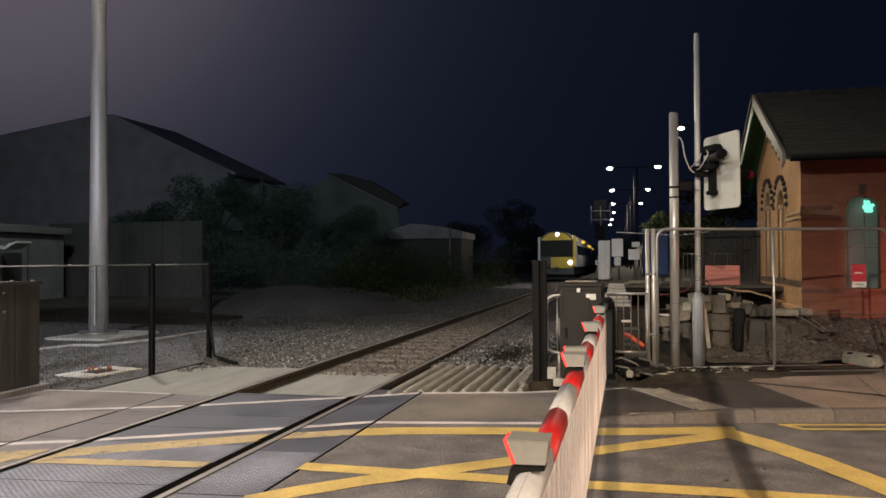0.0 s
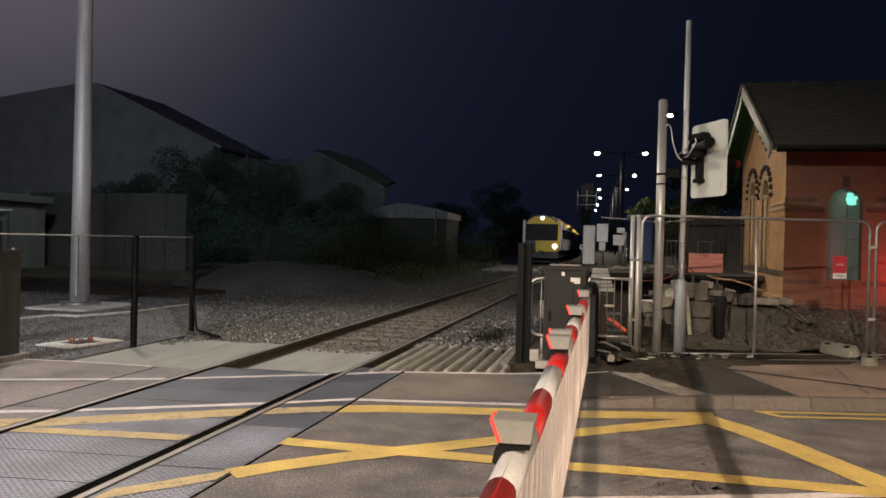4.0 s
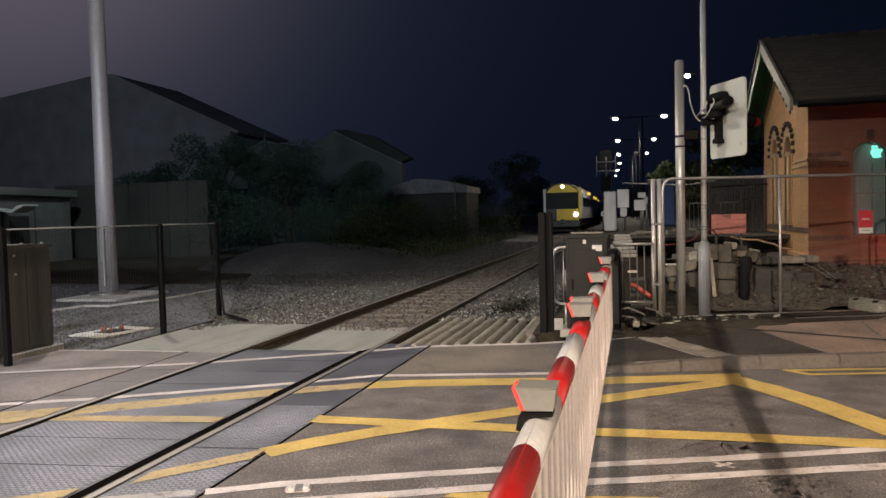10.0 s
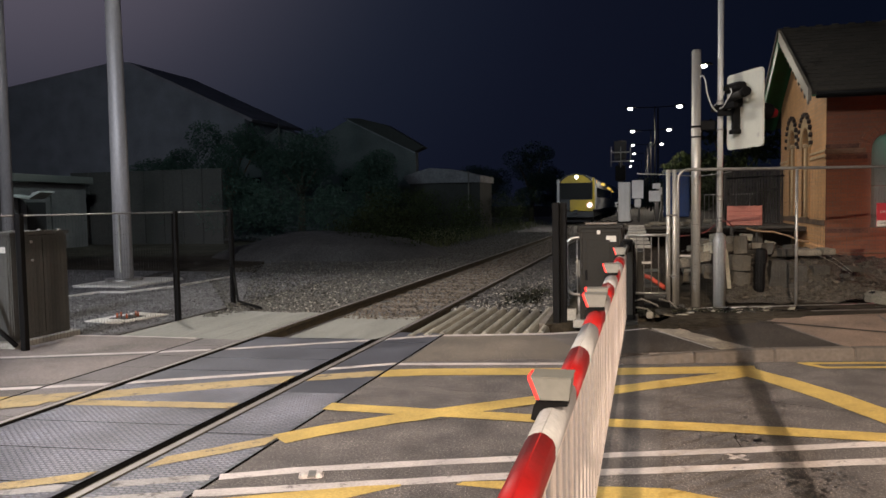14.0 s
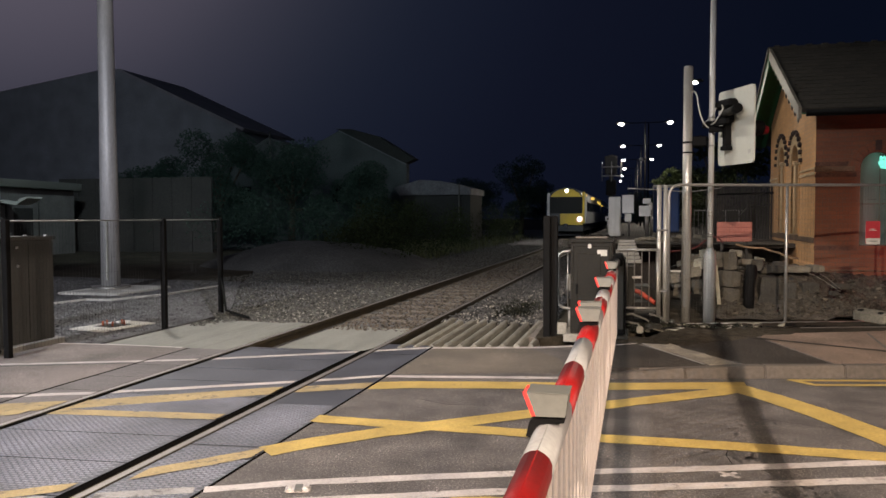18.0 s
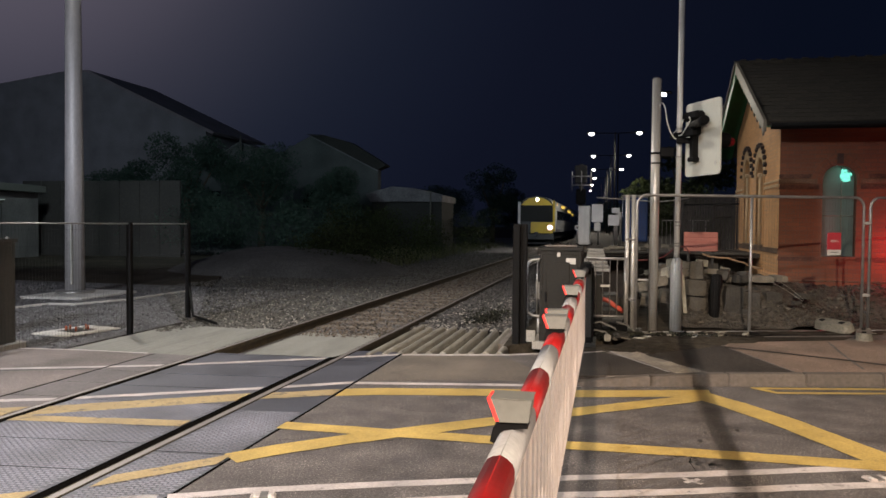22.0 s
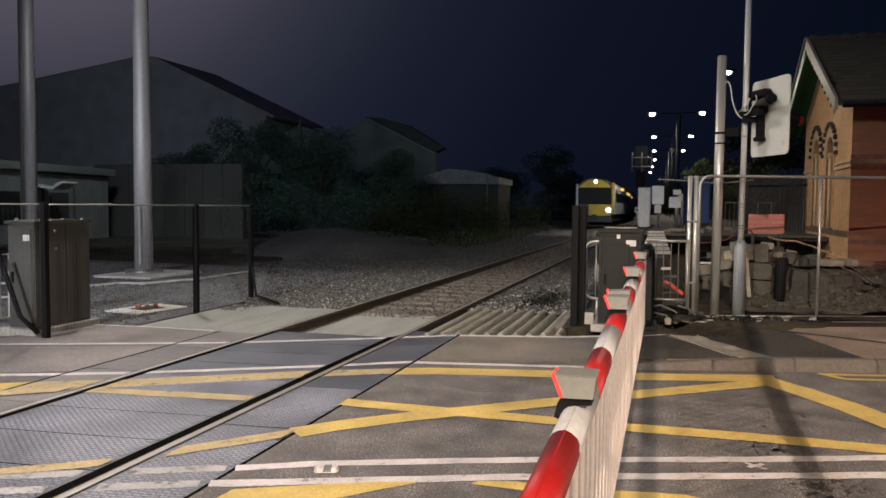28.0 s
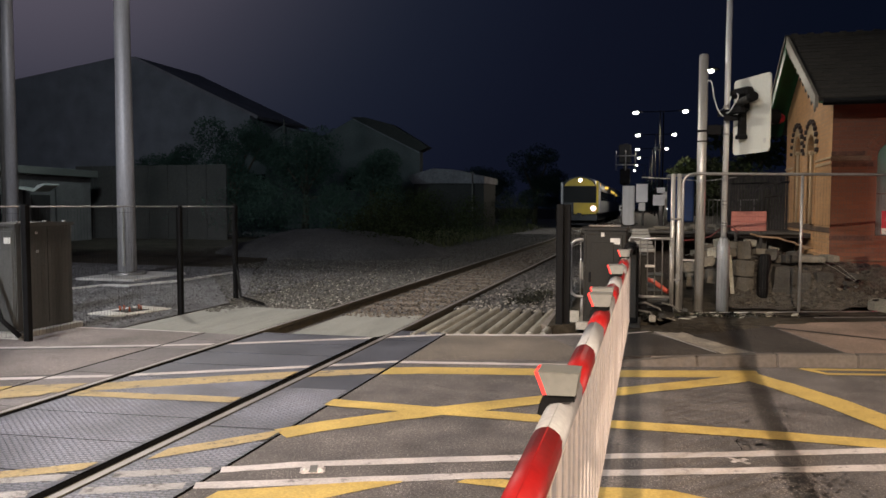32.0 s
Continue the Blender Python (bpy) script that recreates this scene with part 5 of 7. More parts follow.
def grey_posts():
    t = thing("pole", "galvanised steel pole with a cable", "pole")
    part("shaft", tube([(0.615, 11.45, 0.0), (0.625, 11.45, 3.68)], 0.064, 20), POLEM, t)
    part("cap", tube([(0.625, 11.45, 3.68), (0.625, 11.45, 3.70)], [0.067, 0.05], 20), GALV, t)
    part("cable", tube(smooth([(0.66, 11.42, 3.29), (0.70, 11.40, 3.33), (0.74, 11.38, 3.25), (0.77, 11.38, 3.06), (0.84, 11.38, 2.87), (0.94, 11.40, 2.79), (1.02, 11.44, 2.80)]), 0.009, 8), PALE, t, "pale hanging cable")
    part("strap", tube([(0.622, 11.45, 2.60), (0.622, 11.45, 2.63)], 0.071, 20), BLACKP, t)
    part("strap", tube([(0.622, 11.45, 2.46), (0.622, 11.45, 2.48)], 0.071, 20), BLACKP, t)
    t = thing("signal_post", "slim steel post with a wide base carrying the road signal", "post")
    part("base", tube([(0.94, 11.45, 0.0), (0.94, 11.45, 0.98), (0.94, 11.45, 1.10)], [0.083, 0.083, 0.05], 20), PALE, t)
    part("shaft", tube([(0.94, 11.45, 1.08), (0.955, 11.45, 4.83)], 0.040, 16), PALE, t)
    for z in (1.26, 1.30, 1.56, 1.61, 2.55, 2.95):
        part("band", tube([(0.943, 11.45, z), (0.943, 11.45, z + 0.022)], 0.047, 16), GALV, t)
    # road signal facing the traffic, seen from behind
    s = thing("road_signal", "back of a road signal, pale board with black lamps", "traffic signal", at=pose(1.25, 11.24, 2.80, 0, 0, -62))
    part("backboard", rounded_board(0.41, 0.525, 0.06, 0.010), BOARD, s, "pale board")
    for x, z in ((-0.16, 0.30), (0.16, -0.02)):
        l = part("lamp_unit", tube([(x, 0.011, z), (x, 0.06, z)], 0.135, 20), BLACKP, s, "black round lamp housing")
        part("hood", tube([(x, 0.058, z), (x, 0.27, z - 0.02)], [0.115, 0.105], 20, False), BLACKP, l, "black hood")
        if z < 0:
            # Red light spilling in the hood, put into this tube's colour.
            part("hood_lining", tube([(x, 0.271, z - 0.03), (x, 0.36, z - 0.04)], [0.075, 0.060], 20, False), HOODSPILL, l, "hood end coloured red for the lamp's spill")
        part("lens", tube([(x, 0.061, z), (x, 0.068, z)], 0.10, 20), REDGLOW, l, "red glowing lens")
    part("upper_box", box(-0.29, -0.17, 0.25, 0.09, -0.012, 0.38, 0.035, 1), BLACKP, s)
    part("side_lamp", tube([(-0.02, -0.17, 0.17), (0.26, -0.19, 0.20)], [0.052, 0.056], 18), DKGREY, s, "small grey barrel lamp")
    part("side_lamp_end", tube([(0.255, -0.19, 0.20), (0.33, -0.196, 0.209)], [0.064, 0.064], 18), BLACKP, s)
    part("junction_box", box(-0.26, -0.15, 0.05, 0.0, -0.012, 0.19, 0.03, 1), BLACKP, s)
    part("stem", box(-0.15, -0.12, -0.28, -0.08, -0.012, 0.10, 0.012), BLACKP, s)
    part("stem_foot", box(-0.19, -0.13, -0.32, -0.05, -0.012, -0.26, 0.012), BLACKP, s)
    part("bracket", box(-0.46, -0.24, 0.02, 0.10, -0.17, 0.10, 0.01), BLACKP, s)
    for k, pts in enumerate(([(-0.30, -0.22, 0.06), (-0.14, -0.26, 0.05), (-0.04, -0.25, 0.14), (-0.02, -0.20, 0.24), (-0.06, -0.19, 0.30)], [(-0.38, -0.24, 0.10), (-0.28, -0.25, 0.13), (-0.20, -0.22, 0.20), (-0.18, -0.2, 0.28)])):
        part("cable", tube(smooth(pts), 0.008, 6), PALE, s, "pale loose cable")
    part("label_plate", box(0.29, -0.016, -0.40, 0.34, -0.011, -0.34), LABELW, s)
    part("arm", box(0.90, 11.30, 2.74, 1.12, 11.37, 2.82, 0.01), BLACKP, t, "black bracket arm")
    part("box", box(0.68, 11.42, 2.56, 0.88, 11.50, 2.70, 0.012), BLACKP, t, "dark box strapped between the poles")
    # unseen red signal, added out of view to redden the building wall
    t2 = thing("road_signal", "unseen red signal lamp added on a short post", "traffic signal", at=pose(4.98, 14.20, 0.0, 0, 0, 0))
    part("post", tube([(0, -0.42, 0.0), (0, -0.42, 1.45)], 0.05, 12), GALV, t2)
    part("lamp_unit", tube([(0, -0.37, 1.20), (0, -0.26, 1.20)], 0.10, 16), BLACKP, t2)


def masts():
    x, y = MAST[0] - 0.065, MAST[1]
    t = thing("mast", "tall grey tapered steel mast on a concrete pad", "mast")
    part("shaft", tube([(x, y, 0.05), (x, y, 3.0), (x, y, 10.6)], [0.205, 0.185, 0.13], 28), MASTM, t)
    part("flange", tube([(x, y, -0.02), (x, y, 0.06)], 0.40, 28), GALV, t)
    part("pad", box(x - 0.50, y - 1.05, -0.25, x + 0.98, y + 0.80, 0.0, 0.02), PADC, t, "pale concrete pad")
    part("strip", box(x + 0.07, y - 0.245, 0.2, x + 0.11, y - 0.205, 1.5), PALE, t, "pale conduit strip")
    h = part("lamp_head", box(x + 0.1, y - 1.15, 10.25, x + 0.9, y - 0.1, 10.42, 0.04, 2), DKGREY, t)
    part("diffuser", box(x + 0.2, y - 1.05, 10.235, x + 0.85, y - 0.4, 10.249), LAMPG, h)
    t = thing("lamp_column", "tall grey round steel column", "mast", at=pose(-15.98, 15.8, 0))
    part("shaft", tube([(0, 0, -0.1), (0, 0, 12.0)], [0.150, 0.125], 24), MASTM, t)
    part("back_shaft", tube([(-0.29, 0.10, -0.1), (-0.27, 0.10, 11.0)], [0.12, 0.10], 16), DULL, t, "darker shaft beside the column")
    p = thing("foundation", "square concrete foundation with orange capped anchor bolts", "foundation", at=pose(-7.57, 9.58, -0.06, 0, 0, -11))
    part("slab", box(-0.34, -0.49, -0.15, 0.34, 0.49, 0.03, 0.012), PADC, p)
    # Flat dark patch painted for a shaded recess, not cut into the slab.
    part("recess", box(-0.17, -0.20, 0.02, 0.17, 0.20, 0.035), DKGREY, p)
    for k in range(8):
        a = k * math.pi / 4
        part("bolt", tube([(0.14 * math.cos(a), 0.15 * math.sin(a), 0.03), (0.14 * math.cos(a), 0.15 * math.sin(a), 0.10)], 0.014, 8), RUSTCAP if k % 3 else GALV, p, "anchor bolt with a cap")
    single("slab", box(-0.6, -0.14, -0.06, 0.6, 0.14, 0.015, 0.01), PADC, "pale concrete slab lying in the yard", "slab", at=pose(-11.2, 9.78, -0.05, 0, 0, 18))
    # thin kerb edgings in the gravel yard
    for a, b in (((-13.2, 11.25), (-12.2, 11.75)), ((-10.64, 11.65), (-10.5, 12.5)), ((-10.5, 12.5), (-9.98, 12.56)), ((-9.98, 12.56), (-9.59, 13.67)), ((-9.59, 13.67), (-9.55, 15.8))):
        d = Vector((b[0] - a[0], b[1] - a[1]))
        part_m = pose(a[0], a[1], 0, 0, 0, math.degrees(math.atan2(d.y, d.x)))
        single("edging", box(0, -0.03, -0.1, d.length, 0.03, -0.01, 0.006), PADC, "thin pale concrete edging in the yard", "edging", "yard edgings", "", part_m)


def platform_lamps():
    def column(x, d, heads, z=5.60):
        t = thing("platform_lamp", "slim platform lamp column with bright lamp heads", "lamp", "platform lamps")
        part("column", tube([(x, d, 0.9), (x, d, z + 0.07)], [0.036, 0.024], 12), DKGREY, t)
        for hx in heads:
            part("arm", tube([(x, d, z + 0.01), (hx, d, z + 0.03)], 0.02, 6), BLACKP, t)
            h = part("head", profile([(hx - 0.24, z + 0.03), (hx + 0.24, z + 0.03), (hx + 0.15, z + 0.08), (hx - 0.15, z + 0.08)], "y", d - 0.12, d + 0.14), BLACKP, t, "flat black lamp head")
            part("diffuser", sphere(hx, d - 0.02, z - 0.01, 0.07 if d < 30 else 0.095, (1.2, 1, 0.72), 3), LAMPG, h, "glowing lamp face")
    for d, heads in POLES:
        column(0.5 * (heads[0] + heads[-1]) if len(heads) > 1 else heads[0] + 0.9, d, heads)
    column(1.19, 23.3, (1.47,), 5.45)
    p = thing("camera_pole", "slim mast with a small device on the platform", "pole")
    part("shaft", tube([(0.24, 30.0, 0.9), (0.24, 30.0, 5.1)], 0.026, 10), BLACKP, p)
    part("device", sphere(-0.02, 30.0, 3.75, 0.075), PALE, p)
    part("device_arm", tube([(0.24, 30, 3.7), (-0.02, 30, 3.8)], 0.02, 6), DKGREY, p)


def platform():
    # Face's shade is put into the dark tone; the deck overhangs to deepen it.
    structure("platform", prism([(-1.55, 17.5), (9, 17.5), (9, 120), (-2.0, 120), (-2.0, 46), (-1.55, 34)], -0.2, 1.02), DARKTAR, "dark unfinished station platform", "platform")
    structure("platform_deck", box(-1.52, 16.15, 0.93, 9.0, 17.5, 1.018, 0.006), DARKTAR, "thin deck at the head of the platform, hollow below", "platform")
    structure("platform_edge", box(-1.5, 16.02, 0.99, 2.7, 16.16, 1.035, 0.008), DARKBLOCK, "worn concrete edge of the platform", "platform")
    for x in (-1.3, 0.4, 2.1):
        single("pier", box(x - 0.10, 16.6, -0.02, x + 0.10, 16.8, 0.93, 0.01), DARKBLOCK, "dark brick pier under the platform deck", "pier", "platform piers")
    structure("trackside_slab", prism([(-1.46, 9.75), (-1.22, 9.75), (-1.22, 11.3), (-1.52, 11.3)], -0.2, 0.0), SLEEPER, "narrow concrete slab beside the guard bars", "slab")
    st = thing("platform_steps", "short flight of pale steps up to the platform", "steps")
    for k in range(7):
        y, z = 12.75 + k * 0.40, 0.80 + 0.043 * k
        part("step", box(-0.43, y, z, 0.0 - 0.022 * k, y + 0.22, z + 0.045, 0.008), CONCRETE, st)
    for x in (-0.42, -0.16):
        part("stringer", profile([(12.7, 0.02), (12.8, 0.02), (12.9, 0.74), (15.3, 1.0), (15.3, 1.04), (12.7, 0.80)], "x", x, x + 0.04), DKGREY, st)
    part("leg", box(-0.4, 15.2, 0.02, -0.14, 15.28, 1.0), DKGREY, st)
    Y = 22.0
    s = thing("rail_signal", "back of a railway signal with a ladder cage", "rail signal")
    part("post", tube([(-0.84, Y, 1.0), (-0.84, Y, 3.3)], 0.06, 10), DKGREY, s)
    part("head", box(-1.02, Y - 0.12, 2.76, -0.68, Y + 0.1, 3.28, 0.03), DKGREY, s)
    for z in (2.95, 2.70):
        part("cage_rail", tube([(-1.10, Y - 0.3, z), (-0.55, Y - 0.3, z)], 0.015, 6), GALV, s)
    for x in (-1.08, -0.82, -0.56):
        part("cage_post", tube([(x, Y - 0.3, 2.55), (x, Y - 0.3, 3.1)], 0.012, 6), GALV, s)
    part("equipment", box(-0.98, Y - 0.2, 2.16, -0.70, Y + 0.05, 2.60, 0.03), BLACKP, s)
    for x, z0, z1, w, m in ((-0.735, 1.02, 2.12, 0.335, PALE),):
        c = thing("signal_cabinet", "tall pale grey trackside cabinet on the platform", "cabinet")
        part("body", box(x - w / 2, Y - 0.2, z0, x + w / 2, Y + 0.2, z1, 0.015), m, c)
        part("door", box(x - w / 2 + 0.02, Y - 0.215, z0 + 0.06, x + w / 2 - 0.02, Y - 0.2, z1 - 0.05, 0.004), m, c)
    for x0, x1, z0, z1, y in ((-0.52, -0.21, 1.66, 2.16, 21.5), (-0.07, 0.24, 1.57, 1.86, 21.6), (0.03, 0.24, 1.92, 2.06, 21.6), (0.18, 0.29, 1.75, 1.95, 21.8)):
        g = thing("notice_board", "pale blank notice board on a post", "sign", "platform signs")
        part("board", box(x0, y, z0, x1, y + 0.03, z1, 0.006), WHITEBOARD, g)
        part("post", tube([((x0 + x1) / 2 + 0.03, y + 0.05, 1.02), ((x0 + x1) / 2 + 0.03, y + 0.05, z1)], 0.03, 8), GALV, g)
    g = thing("notice_board", "small white square sign on a thin post", "sign", "platform signs")
    part("board", box(-1.08, 24.0, 1.42, -0.95, 24.02, 1.57, 0.004), WHITEBOARD, g)
    part("symbol", box(-1.045, 23.992, 1.46, -0.985, 23.999, 1.53), DKGREY, g)
    part("post", tube([(-1.015, 24.04, 1.02), (-1.015, 24.04, 1.57)], 0.02, 8), GALV, g)
    single("meter_box", box(-0.45, 21.47, 1.41, -0.27, 21.55, 1.645, 0.012), PALE, "small pale meter box under a notice board", "box")
    b = thing("blue_cubicle", "dark blue plastic cubicle on the platform", "cubicle")
    part("body", box(0.40, 27.0, 1.02, 1.25, 27.9, 2.55, 0.04), BLUE, b)
    part("door", box(0.48, 26.985, 1.1, 1.17, 27.0, 2.45, 0.006), BLUE, b)
    part("roof", box(0.37, 26.97, 2.55, 1.28, 27.93, 2.64, 0.03), LABELW, b, "pale roof")
    for x in (1.6, 2.4):
        f = thing("platform_railing", "thin grey railing on the platform", "rail", "platform railings")
        for k in range(6):
            part("bar", tube([(x + k * 0.13, 25.0, 1.02), (x + k * 0.13, 25.0, 1.75)], 0.008, 5), GALV, f)
        part("rail", tube([(x, 25.0, 1.75), (x + 0.66, 25.0, 1.75)], 0.016, 6), GALV, f)
    r = random.Random(3)
    for k in range(16):
        x, y = r.uniform(-1.4, 1.8), r.uniform(16.5, 19.0)
        s = r.uniform(0.05, 0.16)
        single("rubble", box(-s, -s * 0.7, 0, s, s * 0.7, s * r.uniform(0.4, 0.9), 0.02), BLOCK, "lump of broken concrete on the platform edge", "rubble", "platform rubble", "", pose(x, y, 1.018, r.uniform(-8, 8), r.uniform(-8, 8), r.uniform(0, 180)))


# ---- the train ----


def train():
    cx, y0, w = -5.60, 59.0, 1.42
    sect = [(-w, 1.05), (-w * 1.02, 1.6), (-w * 0.99, 2.6), (-w * 0.93, 3.0), (-w * 0.78, 3.45), (-w * 0.5, 3.72), (0, 3.85), (w * 0.5, 3.72), (w * 0.78, 3.45), (w * 0.93, 3.0), (w * 0.99, 2.6), (w * 1.02, 1.6), (w, 1.05)]
    t = thing("train", "standing railcar with a yellow front and silver sides, lights on", "train")
    for n in range(2):
        ya, yb = y0 + n * 23.2, y0 + n * 23.2 + 22.8
        car = part("carriage", profile([(cx + x, z) for x, z in sect], "y", ya + 0.01, yb), TRAING, t, "silver grey carriage body")
        part("skirt", box(cx - 1.2, ya + 0.4, 0.45, cx + 1.2, yb - 0.3, 1.06, 0.05), TRAINB, car)
        for k in range(9):
            yy = ya + 2.3 + k * 2.2
            part("window", box(cx + w * 0.985, yy, 2.0, cx + w * 1.03, yy + 1.5, 2.75, 0.01), GLASSD, car, "dark carriage window")
        for yy in (ya + 0.8, ya + 11.5):
            part("bogie", box(cx - 1.0, yy + 1, 0.008, cx + 1.0, yy + 4.0, 0.7, 0.06), TRAINB, car)
    front = [(cx + x * 0.995, z) for x, z in sect]
    f = part("cab_front", profile(front, "y", y0 - 0.22, y0 + 0.02), TRAINB, t, "dark cab front")
    part("hood", profile([(cx - 1.21, 3.12), (cx + 1.21, 3.12), (cx + 0.95, 3.42), (cx + 0.55, 3.66), (cx, 3.76), (cx - 0.55, 3.66), (cx - 0.95, 3.42)], "y", y0 - 0.27, y0 - 0.2), TRAINY, f, "yellow roof dome")
    part("windscreen", profile([(cx - 1.21, 1.86), (cx + 1.21, 1.86), (cx + 1.21, 3.10), (cx - 1.21, 3.10)], "y", y0 - 0.26, y0 - 0.21), SCREEN, f, "wide dark windscreen")
    part("nose", box(cx - 0.45, y0 - 0.28, 0.95, cx + 1.26, y0 - 0.2, 1.82, 0.02), TRAINY, f, "yellow nose panel")
    part("lower_panel", box(cx - 1.34, y0 - 0.30, 0.45, cx + 1.34, y0 - 0.1, 0.93, 0.04), TRAINB, f, "dark lower skirt")
    part("pillar", box(cx + 1.25, y0 - 0.27, 1.1, cx + 1.41, y0 + 0.05, 3.5, 0.03), TRAINY, f, "yellow corner pillar")
    part("pillar", box(cx + 1.41, y0 - 0.24, 1.1, cx + 1.52, y0 + 0.15, 3.4, 0.03), TRAING, f, "silver corner pillar")
    part("pillar", box(cx - 1.46, y0 - 0.24, 1.1, cx - 1.25, y0 + 0.15, 3.4, 0.03), TRAING, f, "silver corner pillar")
    part("coupler", box(cx - 0.15, y0 - 0.7, 0.75, cx + 0.15, y0 - 0.2, 1.05, 0.03), TRAINB, f)
    part("head_lamp", tube([(cx + 1.04, y0 - 0.33, 1.40), (cx + 1.04, y0 - 0.25, 1.40)], 0.13, 20), HEADL, f, "bright head lamp")
    # Disc that glows in place of the lamp's halo.
    part("lamp_bowl", tube([(cx + 1.04, y0 - 0.305, 1.40), (cx + 1.04, y0 - 0.285, 1.40)], 0.25, 24), HALO, f, "glowing disc for the halo round the head lamp")
    part("top_lamp", tube([(cx + 0.05, y0 - 0.28, 3.56), (cx + 0.05, y0 - 0.2, 3.56)], 0.12, 16), TAILL, f, "small bright roof lamp")
    # Amber glowing panels, placed to fit the camera's view of the train side.
    for yy, z, L in ((1.2, 3.14, 0.5), (10.4, 3.12, 1.6), (18.8, 2.90, 1.4), (22.0, 2.86, 0.6), (26.0, 2.66, 1.5)):
        part("side_lamp", box(cx + w * 0.86, y0 + yy, z, cx + w * 1.03, y0 + yy + L, z + 0.20, 0.01), AMBER, f, "amber lit panel")


# ---- the brick building ----


def pane_glass():
    """Frosted glass: it scatters the light from behind."""
    m = mat("frosted_glass", (0.30, 0.36, 0.34), 0.35, 0, 3, 0.2, 30, 0.1)
    m.node_tree.nodes["Principled BSDF"].inputs["Transmission Weight"].default_value = 0.0
    nt = m.node_tree
    tr = nt.nodes.new("ShaderNodeBsdfTranslucent")
    tr.inputs["Color"].default_value = (0.7, 0.8, 0.76, 1)
    mx = nt.nodes.new("ShaderNodeMixShader")
    mx.inputs[0].default_value = 0.7
    nt.links.new(nt.nodes["Principled BSDF"].outputs[0], mx.inputs[1])
    nt.links.new(tr.outputs[0], mx.inputs[2])
    nt.links.new(mx.outputs[0], nt.nodes["Material Output"].inputs["Surface"])
    return m


PANE = pane_glass()

GX, GY0, GY1, RIDGE_Y, RIDGE_Z = 2.93, 14.5, 19.25, 16.95, 4.98
EAVE_Y, EAVE_Z = 13.80, 3.34


def arch_poly(c, z0, spring, half, n=10):
    return [(c - half, z0)] + [(c - half * math.cos(math.pi * k / n), spring + half * math.sin(math.pi * k / n)) for k in range(n + 1)] + [(c + half, z0)]


def wall_with_arches(axis, at, thick, u0, u1, z0, top, holes):
    """A wall in the plane across axis, in upright strips, with arched openings (centre, sill, spring, half width); top gives z at u."""
    us = {u0, u1}
    for c, _, _, hw in holes:
        us |= {c - hw * math.cos(math.pi * k / 12) for k in range(13)}
    if axis == "x":
        us.add(RIDGE_Y)
    us = sorted(us)
    bm = bmesh.new()

    def solid(ua, ub, za, zb, zc, zd):
        pts = []
        for t in (at, at + thick):
            for u, z in ((ua, za), (ub, zb), (ub, zd), (ua, zc)):
                pts.append(bm.verts.new((t, u, z) if axis == "x" else (u, t, z)))
        for f in ((0, 1, 2, 3), (7, 6, 5, 4), (0, 4, 5, 1), (2, 6, 7, 3)):
            bm.faces.new([pts[i] for i in f])

    for a, b in zip(us, us[1:]):
        m = (a + b) / 2
        hit = [h for h in holes if abs(m - h[0]) < h[3]]
        if not hit:
            solid(a, b, z0, z0, top(a), top(b))
            continue
        c, sill, spring, hw = hit[0]
        arc = lambda u: spring + math.sqrt(max(0.0, hw * hw - (u - c) ** 2))
        solid(a, b, z0, z0, sill, sill)
        solid(a, b, arc(a), arc(b), top(a), top(b))
    for c, sill, spring, hw in holes:
        for u in (c - hw, c + hw):
            q = [(at, sill), (at + thick, sill), (at + thick, spring), (at, spring)]
            bm.faces.new([bm.verts.new((t, u, z) if axis == "x" else (u, t, z)) for t, z in q])
    bmesh.ops.remove_doubles(bm, verts=bm.verts[:], dist=0.0005)
    bmesh.ops.recalc_face_normals(bm, faces=bm.faces[:])
    return bm


